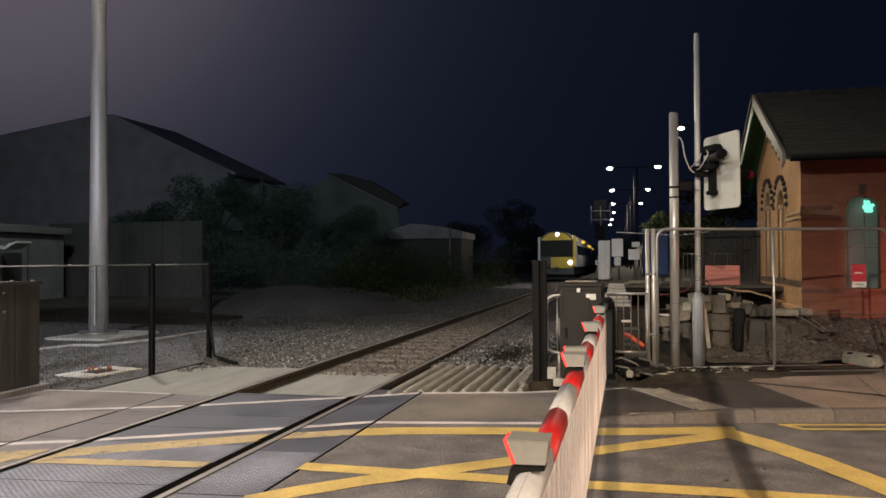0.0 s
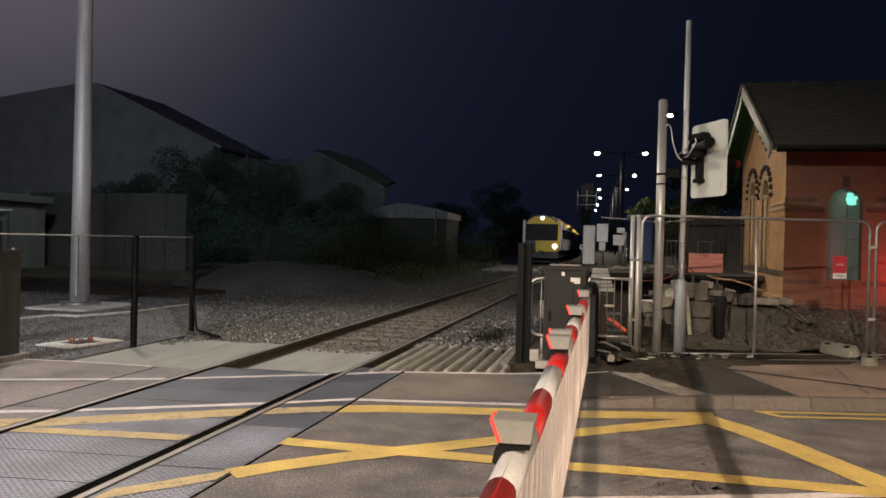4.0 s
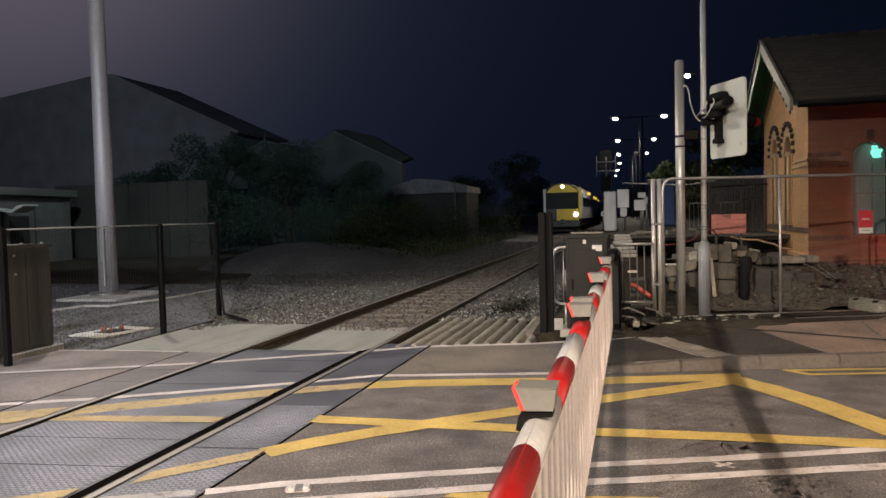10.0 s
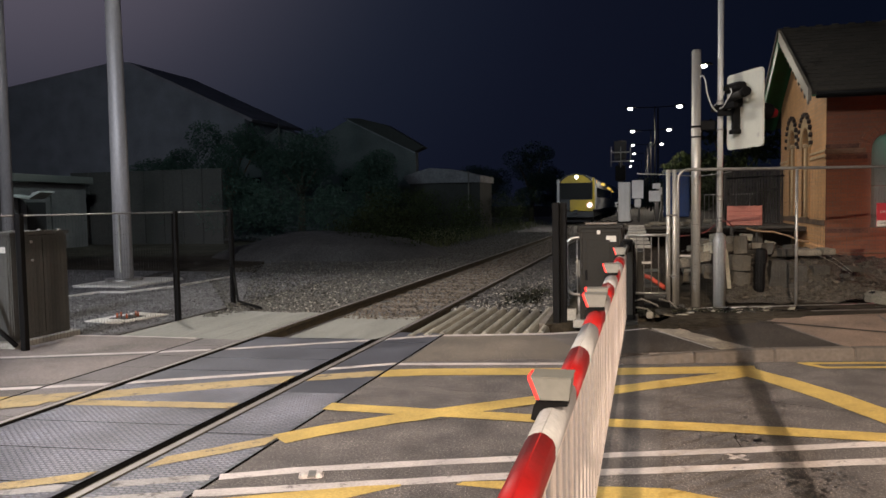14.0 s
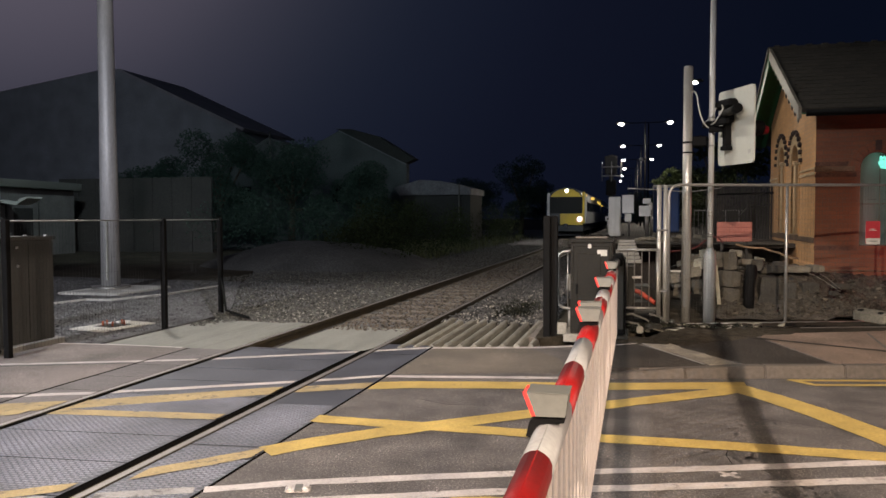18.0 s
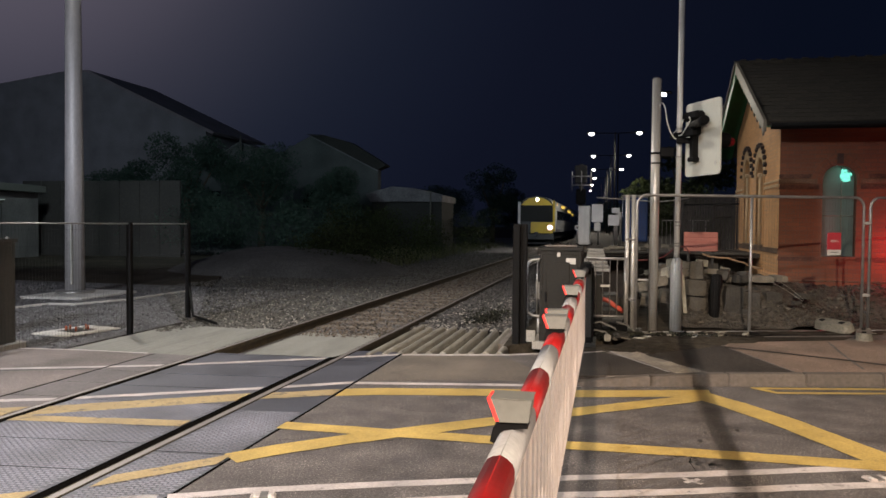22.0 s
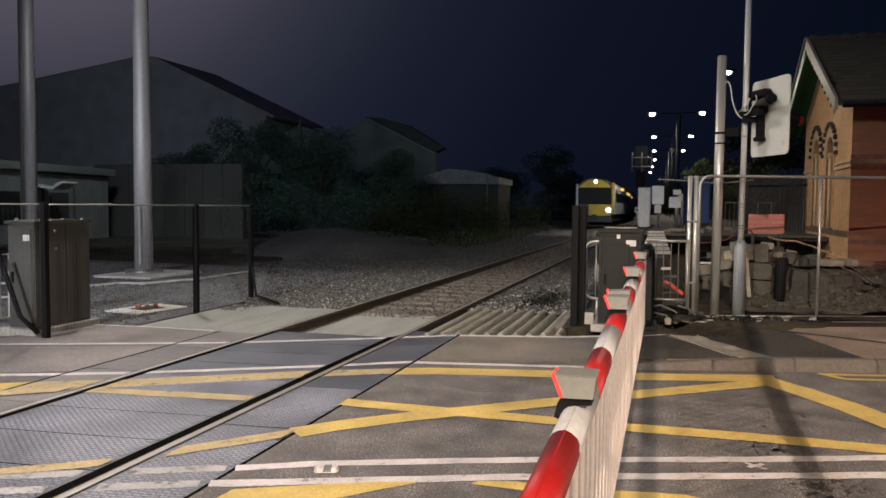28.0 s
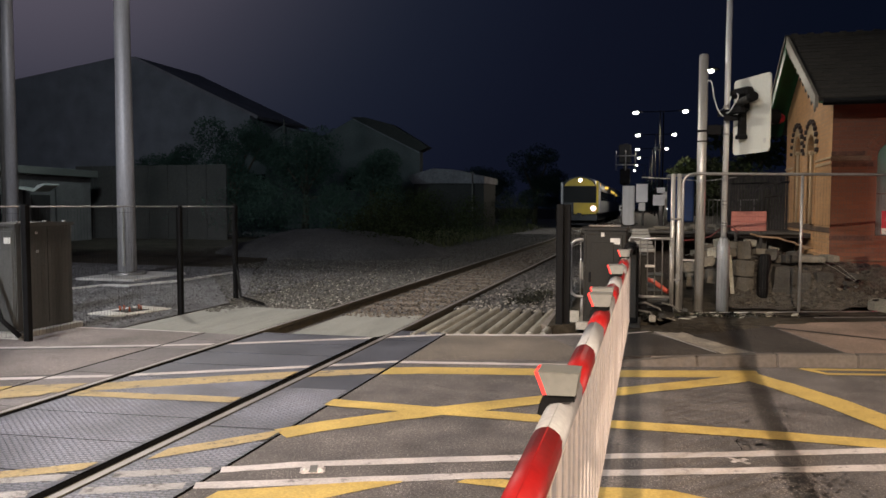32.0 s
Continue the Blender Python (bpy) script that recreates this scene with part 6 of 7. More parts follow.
def brick_building():
    b = thing("station_building", "old red brick station building with a slate roof and arched windows", "building")
    win = (3.915, 1.05, 2.385, 0.275)
    far = (6.6, 1.05, 2.385, 0.275)
    wall = part("front_wall", wall_with_arches("y", GY0, 0.3, GX + 0.004, 12.0, 0.0, lambda u: 3.60, [win, far]), BRICK, b, "dark red brick wall")
    slope = (RIDGE_Z - EAVE_Z) / (RIDGE_Y - EAVE_Y)
    zt = lambda y: RIDGE_Z - 0.12 - abs(y - RIDGE_Y) * slope
    arches = [(16.30, 1.2, 2.58, 0.36), (17.75, 1.2, 2.66, 0.36)]
    gable = part("gable_wall", wall_with_arches("x", GX, 0.3, GY0 + 0.004, GY1, 0.0, zt, arches), LAMPBRICK, b, "brick gable wall in a buff lamplit tone with twin arched windows")
    part("back_wall", box(GX + 0.3, GY1 - 0.3, 0, 12.0, GY1, 3.7), BRICK, b)
    # stone and dark brick dressings
    for z, xa, xb, hb in ((0.60, GX + 0.25, 12.0, 0.03), (2.33, GX - 0.02, 3.55, 0.085), (2.33, 4.25, 6.25, 0.085), (2.33, 6.95, 12.0, 0.085)):
        part("band", box(xa, GY0 - 0.025, z, xb, GY0, z + hb, 0.006), BANDST, wall, "dull stone band")
    part("plinth", box(GX - 0.05, GY0 - 0.02, 0.0, 12.0, GY0, 0.60, 0.015), BRICK, wall)
    part("plinth", box(GX - 0.06, GY0 - 0.06, 0.0, GX, GY1, 0.72, 0.02), LAMPBRICK, gable)
    for z, hb, ya, yb in ((1.08, 0.10, GY0 - 0.02, GY1), (2.28, 0.055, GY0 - 0.02, 15.80), (2.375, 0.045, GY0 - 0.02, 15.80), (2.28, 0.055, 18.25, GY1), (2.375, 0.045, 18.25, GY1)):
        part("band", box(GX - 0.022, ya, z, GX, yb, z + hb, 0.006), BANDST if z < 2 else PALEST, gable, "stone band")
    dark_course = mat("dark_course_brick", (0.088, 0.042, 0.027), 0.88, 0, 6, 0.4, 40, 0.3, 0.006)
    dark = mat("dark_header", (0.045, 0.03, 0.024), 0.85, 0, 4, 0.3, 40, 0.2)
    for z, hb, xa, xb in ((2.425, 0.075, GX - 0.01, 3.55), (2.235, 0.075, GX - 0.01, 3.58), (2.425, 0.075, 4.28, 6.22), (2.235, 0.075, 4.25, 6.25), (0.96, 0.075, GX - 0.01, 3.60), (0.96, 0.075, 4.20, 6.28)):
        part("brick_course", box(xa, GY0 - 0.012, z, xb, GY0, z + hb, 0.003), dark_course, wall, "projecting course of dark bricks")
    for c, z0, sp, hw in arches:
        me_a = {m: mesh_of("arch_brick", box(-0.034, -0.036, -0.040, 0.034, 0.036, 0.040, 0.008), m) for m in (dark, ARCHP)}
        me_b = mesh_of("arch_brick", box(-0.012, -0.058, -0.10, 0.012, 0.058, 0.10, 0.004), ARCHP)
        for k in range(25):
            a = math.pi * (k + 0.5) / 25
            for R, m in ((hw + 0.27, dark if k % 2 == 0 else None), (hw + 0.12, ARCHP)):
                if m:
                    u, z = c - R * math.cos(a), sp + R * math.sin(a)
                    part("arch_brick", me_a[m] if R > hw + 0.2 else me_b, m, gable, at=pose(GX - (0.030 if R > hw + 0.2 else 0.010), u, z, 90 - math.degrees(a), 0, 0))
        part("shaft", tube([(GX - 0.035, c - hw + 0.20, z0), (GX - 0.035, c - hw + 0.20, sp - 0.02)], 0.024, 10), PALEST, gable, "slim pale stone shaft beside the window")
        part("capital", box(GX - 0.075, c - hw + 0.15, sp - 0.03, GX, c - hw + 0.25, sp + 0.05, 0.012), PALEST, gable, "pale carved stone capital")
        part("jamb", box(GX - 0.015, c - hw - 0.10, z0, GX + 0.02, c - hw, sp, 0.004), LAMPBRICK, gable)
        part("jamb", box(GX - 0.015, c + hw, z0, GX + 0.02, c + hw + 0.10, sp, 0.004), LAMPBRICK, gable)
        w = part("window", profile(arch_poly(c, z0, sp, hw), "x", GX + 0.16, GX + 0.18), GLASSD, gable, "dark arched window")
        part("mullion", box(GX + 0.13, c - 0.025, z0, GX + 0.17, c + 0.025, sp + hw, 0.004), BARGE, w)
        part("sill", box(GX - 0.03, c - hw - 0.04, z0 - 0.05, GX + 0.2, c + hw + 0.04, z0, 0.01), BANDST, w)
    for n, (c, z0, sp, hw) in enumerate((win, far)):
        for k in range(9):
            a = math.pi * (k + 0.5) / 9
            bm = box(-0.05, -0.012, -0.09, 0.05, 0.012, 0.09, 0.004)
            part("arch_brick", bm, dark if k == 4 else BRICK, wall, at=pose(c - (hw + 0.11) * math.cos(a), GY0 - 0.006, sp + (hw + 0.11) * math.sin(a), 0, -90 + math.degrees(a), 0))
        w = part("window", profile(arch_poly(c, z0, sp, hw), "y", GY0 + 0.16, GY0 + 0.175), PANE, wall, "arched window glowing faintly teal")
        part("frame", box(c + 0.06, GY0 + 0.145, z0, c + 0.075, GY0 + 0.16, sp + hw - 0.02, 0.004), BARGE, w)
        part("frame", box(c - hw, GY0 + 0.145, 1.76, c + hw, GY0 + 0.16, 1.775, 0.004), BARGE, w)
        part("sill", box(c - hw, GY0 - 0.012, z0 - 0.05, c + hw, GY0 + 0.2, z0, 0.006), BRICK, w)
        if n == 0:
            # Glowing shapes set before the pane for the bright teal patch.
            lamp = bmesh.new()
            for dx, dz, rx, rz in ((0.07, 2.55, 0.022, 0.045), (0.12, 2.56, 0.030, 0.030), (0.085, 2.47, 0.055, 0.060), (0.15, 2.46, 0.050, 0.075), (0.20, 2.50, 0.025, 0.030), (0.13, 2.40, 0.075, 0.030)):
                bmesh.ops.create_icosphere(lamp, subdivisions=3, radius=1.0, matrix=Matrix.Translation((c + dx, GY0 + 0.12, dz)) @ Matrix.Diagonal((rx, 0.02, rz, 1)))
            part("lamp", lamp, TEAL, w, "cluster of small glowing teal shapes in front of the pane")
    # roof
    for sgn in (-1, 1):
        run = RIDGE_Y - EAVE_Y
        y_e = RIDGE_Y + sgn * run
        poly = [(RIDGE_Y, RIDGE_Z), (y_e, EAVE_Z), (y_e, EAVE_Z - 0.06), (RIDGE_Y, RIDGE_Z - 0.06)]
        if sgn > 0:
            poly = [(RIDGE_Y, RIDGE_Z + 0.06), (y_e, EAVE_Z + 0.06), (y_e, EAVE_Z - 0.06), (RIDGE_Y, RIDGE_Z - 0.06)]
        roof = part("roof", profile(poly, "x", GX - (0.36 if sgn < 0 else 0.44), 12.2), SLATE, b, "dark slate roof slope")
        if sgn < 0:
            L = math.hypot(run, RIDGE_Z - EAVE_Z)
            ang = math.degrees(math.atan2(RIDGE_Z - EAVE_Z, run))
            me = mesh_of("slate", box(-0.1365, -0.11, 0, 0.1365, 0.11, 0.005), SLATE)
            rows, r_s = 17, random.Random(6)
            for r in range(rows):
                for c in range(16):
                    x = GX - 0.25 + c * 0.275 + (0.137 if r % 2 else 0)
                    f = (r + 0.5) / rows
                    part("slate", me, SLATE, roof, at=pose(x, EAVE_Y + f * run, EAVE_Z + f * (RIDGE_Z - EAVE_Z) + 0.004 + r_s.uniform(0, 0.004), ang - 1 + r_s.uniform(-0.8, 0.8), r_s.uniform(-0.8, 0.8), 0))
        deep = 0.0 if sgn < 0 else 0.14
        top = 0.04 if sgn < 0 else -0.065
        bo = [(RIDGE_Y, RIDGE_Z + top), (y_e, EAVE_Z + top), (y_e, EAVE_Z - 0.16 - deep), (RIDGE_Y, RIDGE_Z - 0.20 - deep)]
        # Two tones for the verge: near half cream, far half green.
        bb = part("bargeboard", profile(bo, "x", GX - 0.42, GX - 0.37), BARGE if sgn < 0 else GREENB, b, "cream bargeboard on the near slope" if sgn < 0 else "green bargeboard on the far slope")
        part("soffit", profile([(RIDGE_Y, RIDGE_Z - 0.07), (y_e, EAVE_Z - 0.07), (y_e, EAVE_Z - 0.09), (RIDGE_Y, RIDGE_Z - 0.09)], "x", GX - 0.36, GX), GREENB, bb, "green soffit")
        for k in range(11):
            f = (k + 0.5) / 11
            yy, zz = RIDGE_Y + sgn * run * f, RIDGE_Z - (RIDGE_Z - EAVE_Z) * f - 0.21
            part("scallop", sphere(GX - 0.395, yy, zz, 0.09, (0.25, 1, 1), 1), BARGE if sgn < 0 else GREENB, bb)
    for k in range(31):
        part("ridge_tile", profile([(RIDGE_Y - 0.13, RIDGE_Z - 0.05), (RIDGE_Y, RIDGE_Z + 0.055), (RIDGE_Y + 0.13, RIDGE_Z - 0.05)], "x", GX - 0.40 + k * 0.3, GX - 0.115 + k * 0.3), SLATE, b)
        part("crest", box(GX - 0.33 + k * 0.3, RIDGE_Y - 0.015, RIDGE_Z + 0.03, GX - 0.20 + k * 0.3, RIDGE_Y + 0.015, RIDGE_Z + 0.085, 0.01), SLATE, b)
    part("gutter", tube([(GX - 0.3, EAVE_Y - 0.03, EAVE_Z - 0.055), (12.0, EAVE_Y - 0.03, EAVE_Z - 0.055)], 0.042, 10), BLACKP, b)
    part("fascia", box(GX - 0.3, EAVE_Y + 0.0, EAVE_Z - 0.12, 12.0, EAVE_Y + 0.03, EAVE_Z - 0.05), BLACKP, b)
    part("floor", box(GX + 0.3, GY0 + 0.3, -0.1, 12, GY1 - 0.3, 0.3), CONCRETE, b)
    r = thing("handrail", "dark sloping handrail beside the station building", "rail")
    part("rail", tube([(1.75, 18.2, 1.45), (2.35, 18.6, 2.05), (2.9, 19.0, 2.12)], 0.014, 6), DKGREY, r)
    part("rail", tube([(1.75, 18.2, 1.15), (2.35, 18.6, 1.75), (2.9, 19.0, 1.82)], 0.014, 6), DKGREY, r)
    for x, y, z in ((1.78, 18.22, 1.48), (2.35, 18.6, 2.05), (2.85, 18.97, 2.1)):
        part("post", tube([(x, y, 1.0), (x, y, z)], 0.016, 6), DKGREY, r)


def signs():
    s = thing("notice_sign", "red and white warning notice tied to the fence", "sign", at=pose(3.05, 11.89, 1.155, 0, 0, 18))
    part("plate", box(0.0, -0.02, 0.0, 0.215, -0.012, 0.33, 0.004), REDSIGN, s, "red plate")
    part("lower_plate", box(0.003, -0.024, 0.003, 0.212, -0.0205, 0.085), LABELW, s, "white lower panel")
    for z, w in ((0.195, 0.12), (0.212, 0.10)):
        part("bar", box(0.05, -0.0225, z, 0.05 + w, -0.0202, z + 0.007), LABELW, s, "illegible line of writing")
    part("bar", box(0.05, -0.026, 0.04, 0.17, -0.0242, 0.052), DULL, s, "illegible line of writing")
    p = thing("red_board", "faded red slatted board standing behind the fence", "board")
    part("board", box(1.27, 14.0, 1.12, 1.84, 14.04, 1.46, 0.006), SALMON, p)
    for z in (1.20, 1.28, 1.36):
        part("slat_line", box(1.275, 13.992, z, 1.835, 13.999, z + 0.014), mat("dull_red", (0.30, 0.08, 0.06), 0.7), p)
    for x in (1.35, 1.76):
        part("leg", box(x - 0.02, 14.04, 0.3, x + 0.02, 14.07, 1.44), DKGREY, p)


def bank_z(x, y):
    f = min(1.0, max(0.0, (y - 12.0 - 0.2 * (x - 1)) / 1.3))
    h = 0.62 - 0.17 * min(1.0, max(0.0, (x - 2.6) / 0.6))
    return 0.05 + h * f * f * (3 - 2 * f) + 0.10 * noise.noise(Vector((x * 1.7, y * 1.7, 0))) + 0.05 * noise.noise(Vector((x * 6, y * 6, 3)))


def rubble_bank():
    bm = bmesh.new()
    n, m = 40, 22
    rows = []
    for i in range(n):
        row = []
        for j in range(m):
            x, y = 0.9 + 9.0 * i / (n - 1), 11.6 + 3.0 * j / (m - 1) + 0.25 * (9.0 * i / (n - 1)) * (1 - j / (m - 1))
            z = bank_z(x, y)
            row.append(bm.verts.new((x, y, z)))
        rows.append(row)
    for a, b in zip(rows, rows[1:]):
        for k in range(m - 1):
            bm.faces.new((a[k], b[k], b[k + 1], a[k + 1]))
    bmesh.ops.recalc_face_normals(bm, faces=bm.faces[:])
    structure("rubble_bank", bm, BANKSOIL, "bank of dark soil and rubble before the building", "ground")
    structure("yard_ground", prism([(-1.3, 9.45), (0.3, 10.9), (9, 15.5), (9, 16.3), (-1.5, 16.3)], -0.2, 0.03), EARTH, "dark churned ground behind the fence", "ground")
    r = random.Random(8)
    for x, y, z, sx, sy, sz, a in ((1.33, 12.72, 0.10, 0.13, 0.16, 0.34, 6), (1.33, 12.70, 0.44, 0.145, 0.16, 0.26, 9), (1.37, 12.78, 0.70, 0.10, 0.12, 0.30, -8), (1.20, 13.1, 0.74, 0.14, 0.12, 0.13, 8), (1.62, 12.95, 0.12, 0.10, 0.10, 0.28, 25), (1.0, 13.6, 0.78, 0.26, 0.22, 0.13, 20), (0.75, 13.2, 0.35, 0.2, 0.2, 0.14, 40), (1.75, 13.4, 0.78, 0.10, 0.05, 0.06, 30), (2.2, 13.4, 0.74, 0.09, 0.09, 0.08, 50), (3.0, 13.0, 0.42, 0.10, 0.08, 0.09, 22), (2.85, 12.7, 0.35, 0.06, 0.05, 0.06, 22), (1.90, 12.80, 0.06, 0.15, 0.14, 0.56, 4), (2.20, 12.95, 0.08, 0.16, 0.15, 0.44, -6), (2.55, 13.08, 0.12, 0.14, 0.14, 0.40, 10), (2.10, 12.78, 0.02, 0.17, 0.10, 0.24, 16), (2.06, 13.0, 0.66, 0.12, 0.10, 0.12, 20), (1.80, 13.02, 0.70, 0.09, 0.10, 0.16, -14)):
        single("block", rough(sx, sy, sz, x * 3 + y), DARKBLOCK if x > 1.77 else BLOCK, "broken concrete block in the rubble", "block", "rubble blocks", "", pose(x, y, z, r.uniform(-5, 5), r.uniform(-5, 5), a))
    for x, y, z, sx, sy, sz, a, m in ((0.80, 12.9, 0.60, 0.13, 0.12, 0.16, 12, BLOCK), (0.95, 13.05, 0.76, 0.11, 0.10, 0.14, -20, PALEBLOCK), (0.70, 13.1, 0.76, 0.12, 0.10, 0.10, 30, BLOCK), (0.90, 12.7, 0.36, 0.12, 0.14, 0.22, 5, BLOCK), (1.05, 13.25, 0.92, 0.10, 0.10, 0.12, 40, PALEBLOCK), (1.45, 12.95, 0.95, 0.09, 0.08, 0.11, 15, PALEBLOCK), (1.30, 13.2, 0.88, 0.12, 0.10, 0.12, -30, BLOCK), (1.62, 13.1, 0.80, 0.10, 0.10, 0.10, 22, BLOCK), (1.85, 13.2, 0.88, 0.07, 0.06, 0.05, 10, PALEBLOCK), (0.62, 12.7, 0.30, 0.12, 0.1, 0.20, -8, BLOCK), (0.55, 12.9, 0.52, 0.11, 0.1, 0.16, 18, BLOCK)):
        single("block", rough(sx, sy, sz, x * 3 + y + z), m, "broken masonry block heaped in the rubble", "block", "rubble blocks", "", pose(x, y, z - 0.04, r.uniform(-12, 12), r.uniform(-12, 12), a))
    for k in range(70):
        x = r.uniform(1.0, 4.4)
        y = 11.75 + 0.35 * x + r.uniform(0, 1.3)
        s = r.uniform(0.015, 0.045)
        single("stone", box(-s, -s * 0.8, -s * 0.3, s, s * 0.8, s * 0.7, s * 0.25), BLOCK if k % 3 else DARKSTONE, "loose lump of rubble on the soil", "stone", "loose rubble", "", pose(x, y, max(0.035, bank_z(x, y)) - 0.01, r.uniform(0, 50), r.uniform(0, 50), r.uniform(0, 180)))
    # Near-black upright filling the dark gap between the blocks.
    single("dark_drum", tube([(0, 0, 0), (0.004, 0, 0.2), (-0.004, 0.004, 0.42), (0.006, 0, 0.6), (0.0, 0, 0.72), (0, 0, 0.75)], [0.078, 0.086, 0.080, 0.088, 0.082, 0.06], 14), BLACKP, "near-black upright filling the dark gap between the blocks", "drum", at=pose(1.60, 12.55, 0.06, 2, 3, 10))
    for k, (x, w) in enumerate(((2.02, 0.17), (2.40, 0.20), (2.70, 0.10))):
        single("slab", rough(w, 0.20, 0.10, 3.7 * k + 1), BLOCK, "broken flat slab lying on the bank", "slab", "rubble slabs", "", pose(x, 13.22 + 0.05 * k, 0.645 + 0.012 * k, 2 - k, 1.5 * k, 4 * k))
    single("pipe", tube([(1.50, 13.25, 1.10), (1.62, 13.3, 1.06), (1.78, 13.3, 1.04), (1.92, 13.32, 1.035), (2.05, 13.3, 0.99), (2.16, 13.3, 0.965), (2.24, 13.3, 0.92), (2.36, 13.35, 0.88), (2.46, 13.35, 0.87)], 0.016, 8), mat("pale_hose", (0.26, 0.17, 0.10), 0.7), "pale bent hose lying on the rubble", "hose")
    for a, b in (((2.45, 13.1, 0.72), (2.95, 12.75, 0.40)), ((2.62, 13.25, 0.72), (2.98, 12.8, 0.42)), ((1.0, 13.0, 0.9), (0.5, 13.6, 0.7))):
        single("stick", tube([a, ((a[0] + b[0]) / 2 + 0.02, (a[1] + b[1]) / 2, (a[2] + b[2]) / 2 + 0.015), b], 0.004, 6), TIMBER, "thin stick in the rubble", "stick", "sticks")
    single("hose", tube(smooth([(0.42, 12.6, 1.00), (0.62, 12.8, 1.01), (0.85, 13.0, 1.05), (1.02, 13.1, 1.17), (1.18, 13.15, 1.22), (1.30, 13.2, 1.12)]), 0.012, 7), HOSER, "dull red hose slung over the rubble", "hose")
    single("orange_pipe", tube([(-0.10, 12.2, 0.40), (-0.02, 12.1, 0.385), (0.08, 12.0, 0.32), (0.20, 11.9, 0.25)], 0.034, 10), ORANGE, "short orange plastic pipe behind the guard rail", "pipe")
    d = thing("debris", "dark machinery and debris behind the barrier", "debris")
    for x, y, sx, sy, sz, a in ((-0.05, 12.2, 0.30, 0.3, 0.22, 20), (0.05, 11.6, 0.22, 0.2, 0.15, -15), (-0.2, 12.9, 0.35, 0.3, 0.40, 5), (0.15, 10.4, 0.10, 0.1, 0.10, 30)):
        part("piece", box(-sx, -sy, 0, sx, sy, sz, 0.03), DKGREY, d, at=pose(x, y, 0.03, 0, 0, a))
    for x, y, sx, sy, sz, a in ((-0.24, 10.72, 0.13, 0.16, 0.19, 12), (-0.02, 10.82, 0.12, 0.10, 0.13, -25), (0.12, 10.72, 0.09, 0.12, 0.20, 35), (-0.10, 10.50, 0.08, 0.07, 0.09, 50), (0.30, 10.66, 0.12, 0.07, 0.10, -10), (0.52, 10.78, 0.10, 0.06, 0.07, 20)):
        part("piece", box(-sx, -sy, 0, sx, sy, sz, 0.02), BLACKP if x < 0.2 else CABGREY, d, at=pose(x, y, 0.02, 4, -5, a))
    part("upright_box", box(-0.34, 11.20, 0.0, -0.10, 11.42, 0.84, 0.02), CABGREY, d)
    for pts in ([(-0.30, 10.60, 0.20), (-0.12, 10.56, 0.24), (0.06, 10.60, 0.16), (0.22, 10.55, 0.05)], [(-0.28, 10.50, 0.04), (-0.20, 10.46, 0.14), (-0.05, 10.44, 0.12), (0.02, 10.42, 0.04)], [(0.10, 10.60, 0.24), (0.24, 10.62, 0.20), (0.42, 10.60, 0.05)]):
        part("loose_pipe", tube(pts, 0.014, 7), DULL, d, "dull bent pipe")
    single("board_offcut", box(-0.028, -0.012, 0, 0.028, 0.012, 0.60, 0.004), PALEBLOCK, "narrow pale board leaning on the blocks", "board", at=pose(1.16, 12.35, 0.20, -6, -4, 8))
    single("post_base", box(-0.045, -0.045, 0, 0.045, 0.045, 0.09, 0.02), CONCRETE, "small pale block on the ground by the fence", "block", "rubble blocks", "", pose(-0.02, 10.2, 0.03))


def cable_tangle():
    """Loose black cable ends standing up behind the cabinet."""
    r = random.Random(14)
    t = thing("cable_bundle", "tangle of loose black cables on a stand behind the cabinet", "cables")
    part("stand", box(-0.80, 10.62, 0.0, -0.36, 10.80, 1.26, 0.01), DKGREY, t)
    for k in range(11):
        x = -0.78 + 0.04 * k
        pts = [(x, 10.7, 1.24)]
        for q in range(4):
            pts.append((pts[-1][0] + r.uniform(-0.05, 0.07), 10.7 + r.uniform(-0.05, 0.05), 1.26 + 0.016 * (q + 1) * r.uniform(0.5, 1.1)))
        part("cable", tube(pts, 0.008, 5), BLACKP, t)


# ---- distance ----


def spoil_heap():
    bm = bmesh.new()
    n, m = 56, 26
    rows = []
    for i in range(n):
        row = []
        for j in range(m):
            u, v = i / (n - 1) * 2 - 1, j / (m - 1) * 2 - 1
            d = max(0.0, 1 - (u * u + v * v))
            x, y = -10.9 + 4.3 * u, 24.6 + 4.0 * v
            z = -0.2 + 0.90 * d ** 0.8 + (0.16 * noise.noise(Vector((x * 0.7, y * 0.7, 1))) + 0.06 * noise.noise(Vector((x * 3, y * 3, 1)))) * min(1, d * 4)
            row.append(bm.verts.new((x, y, z)))
        rows.append(row)
    for a, b in zip(rows, rows[1:]):
        for k in range(m - 1):
            f = bm.faces.new((a[k], b[k], b[k + 1], a[k + 1]))
            f.smooth = True
    bmesh.ops.recalc_face_normals(bm, faces=bm.faces[:])
    single("gravel_mound", bm, HEAPM, "low grey heap of gravel and spoil in the yard", "heap")


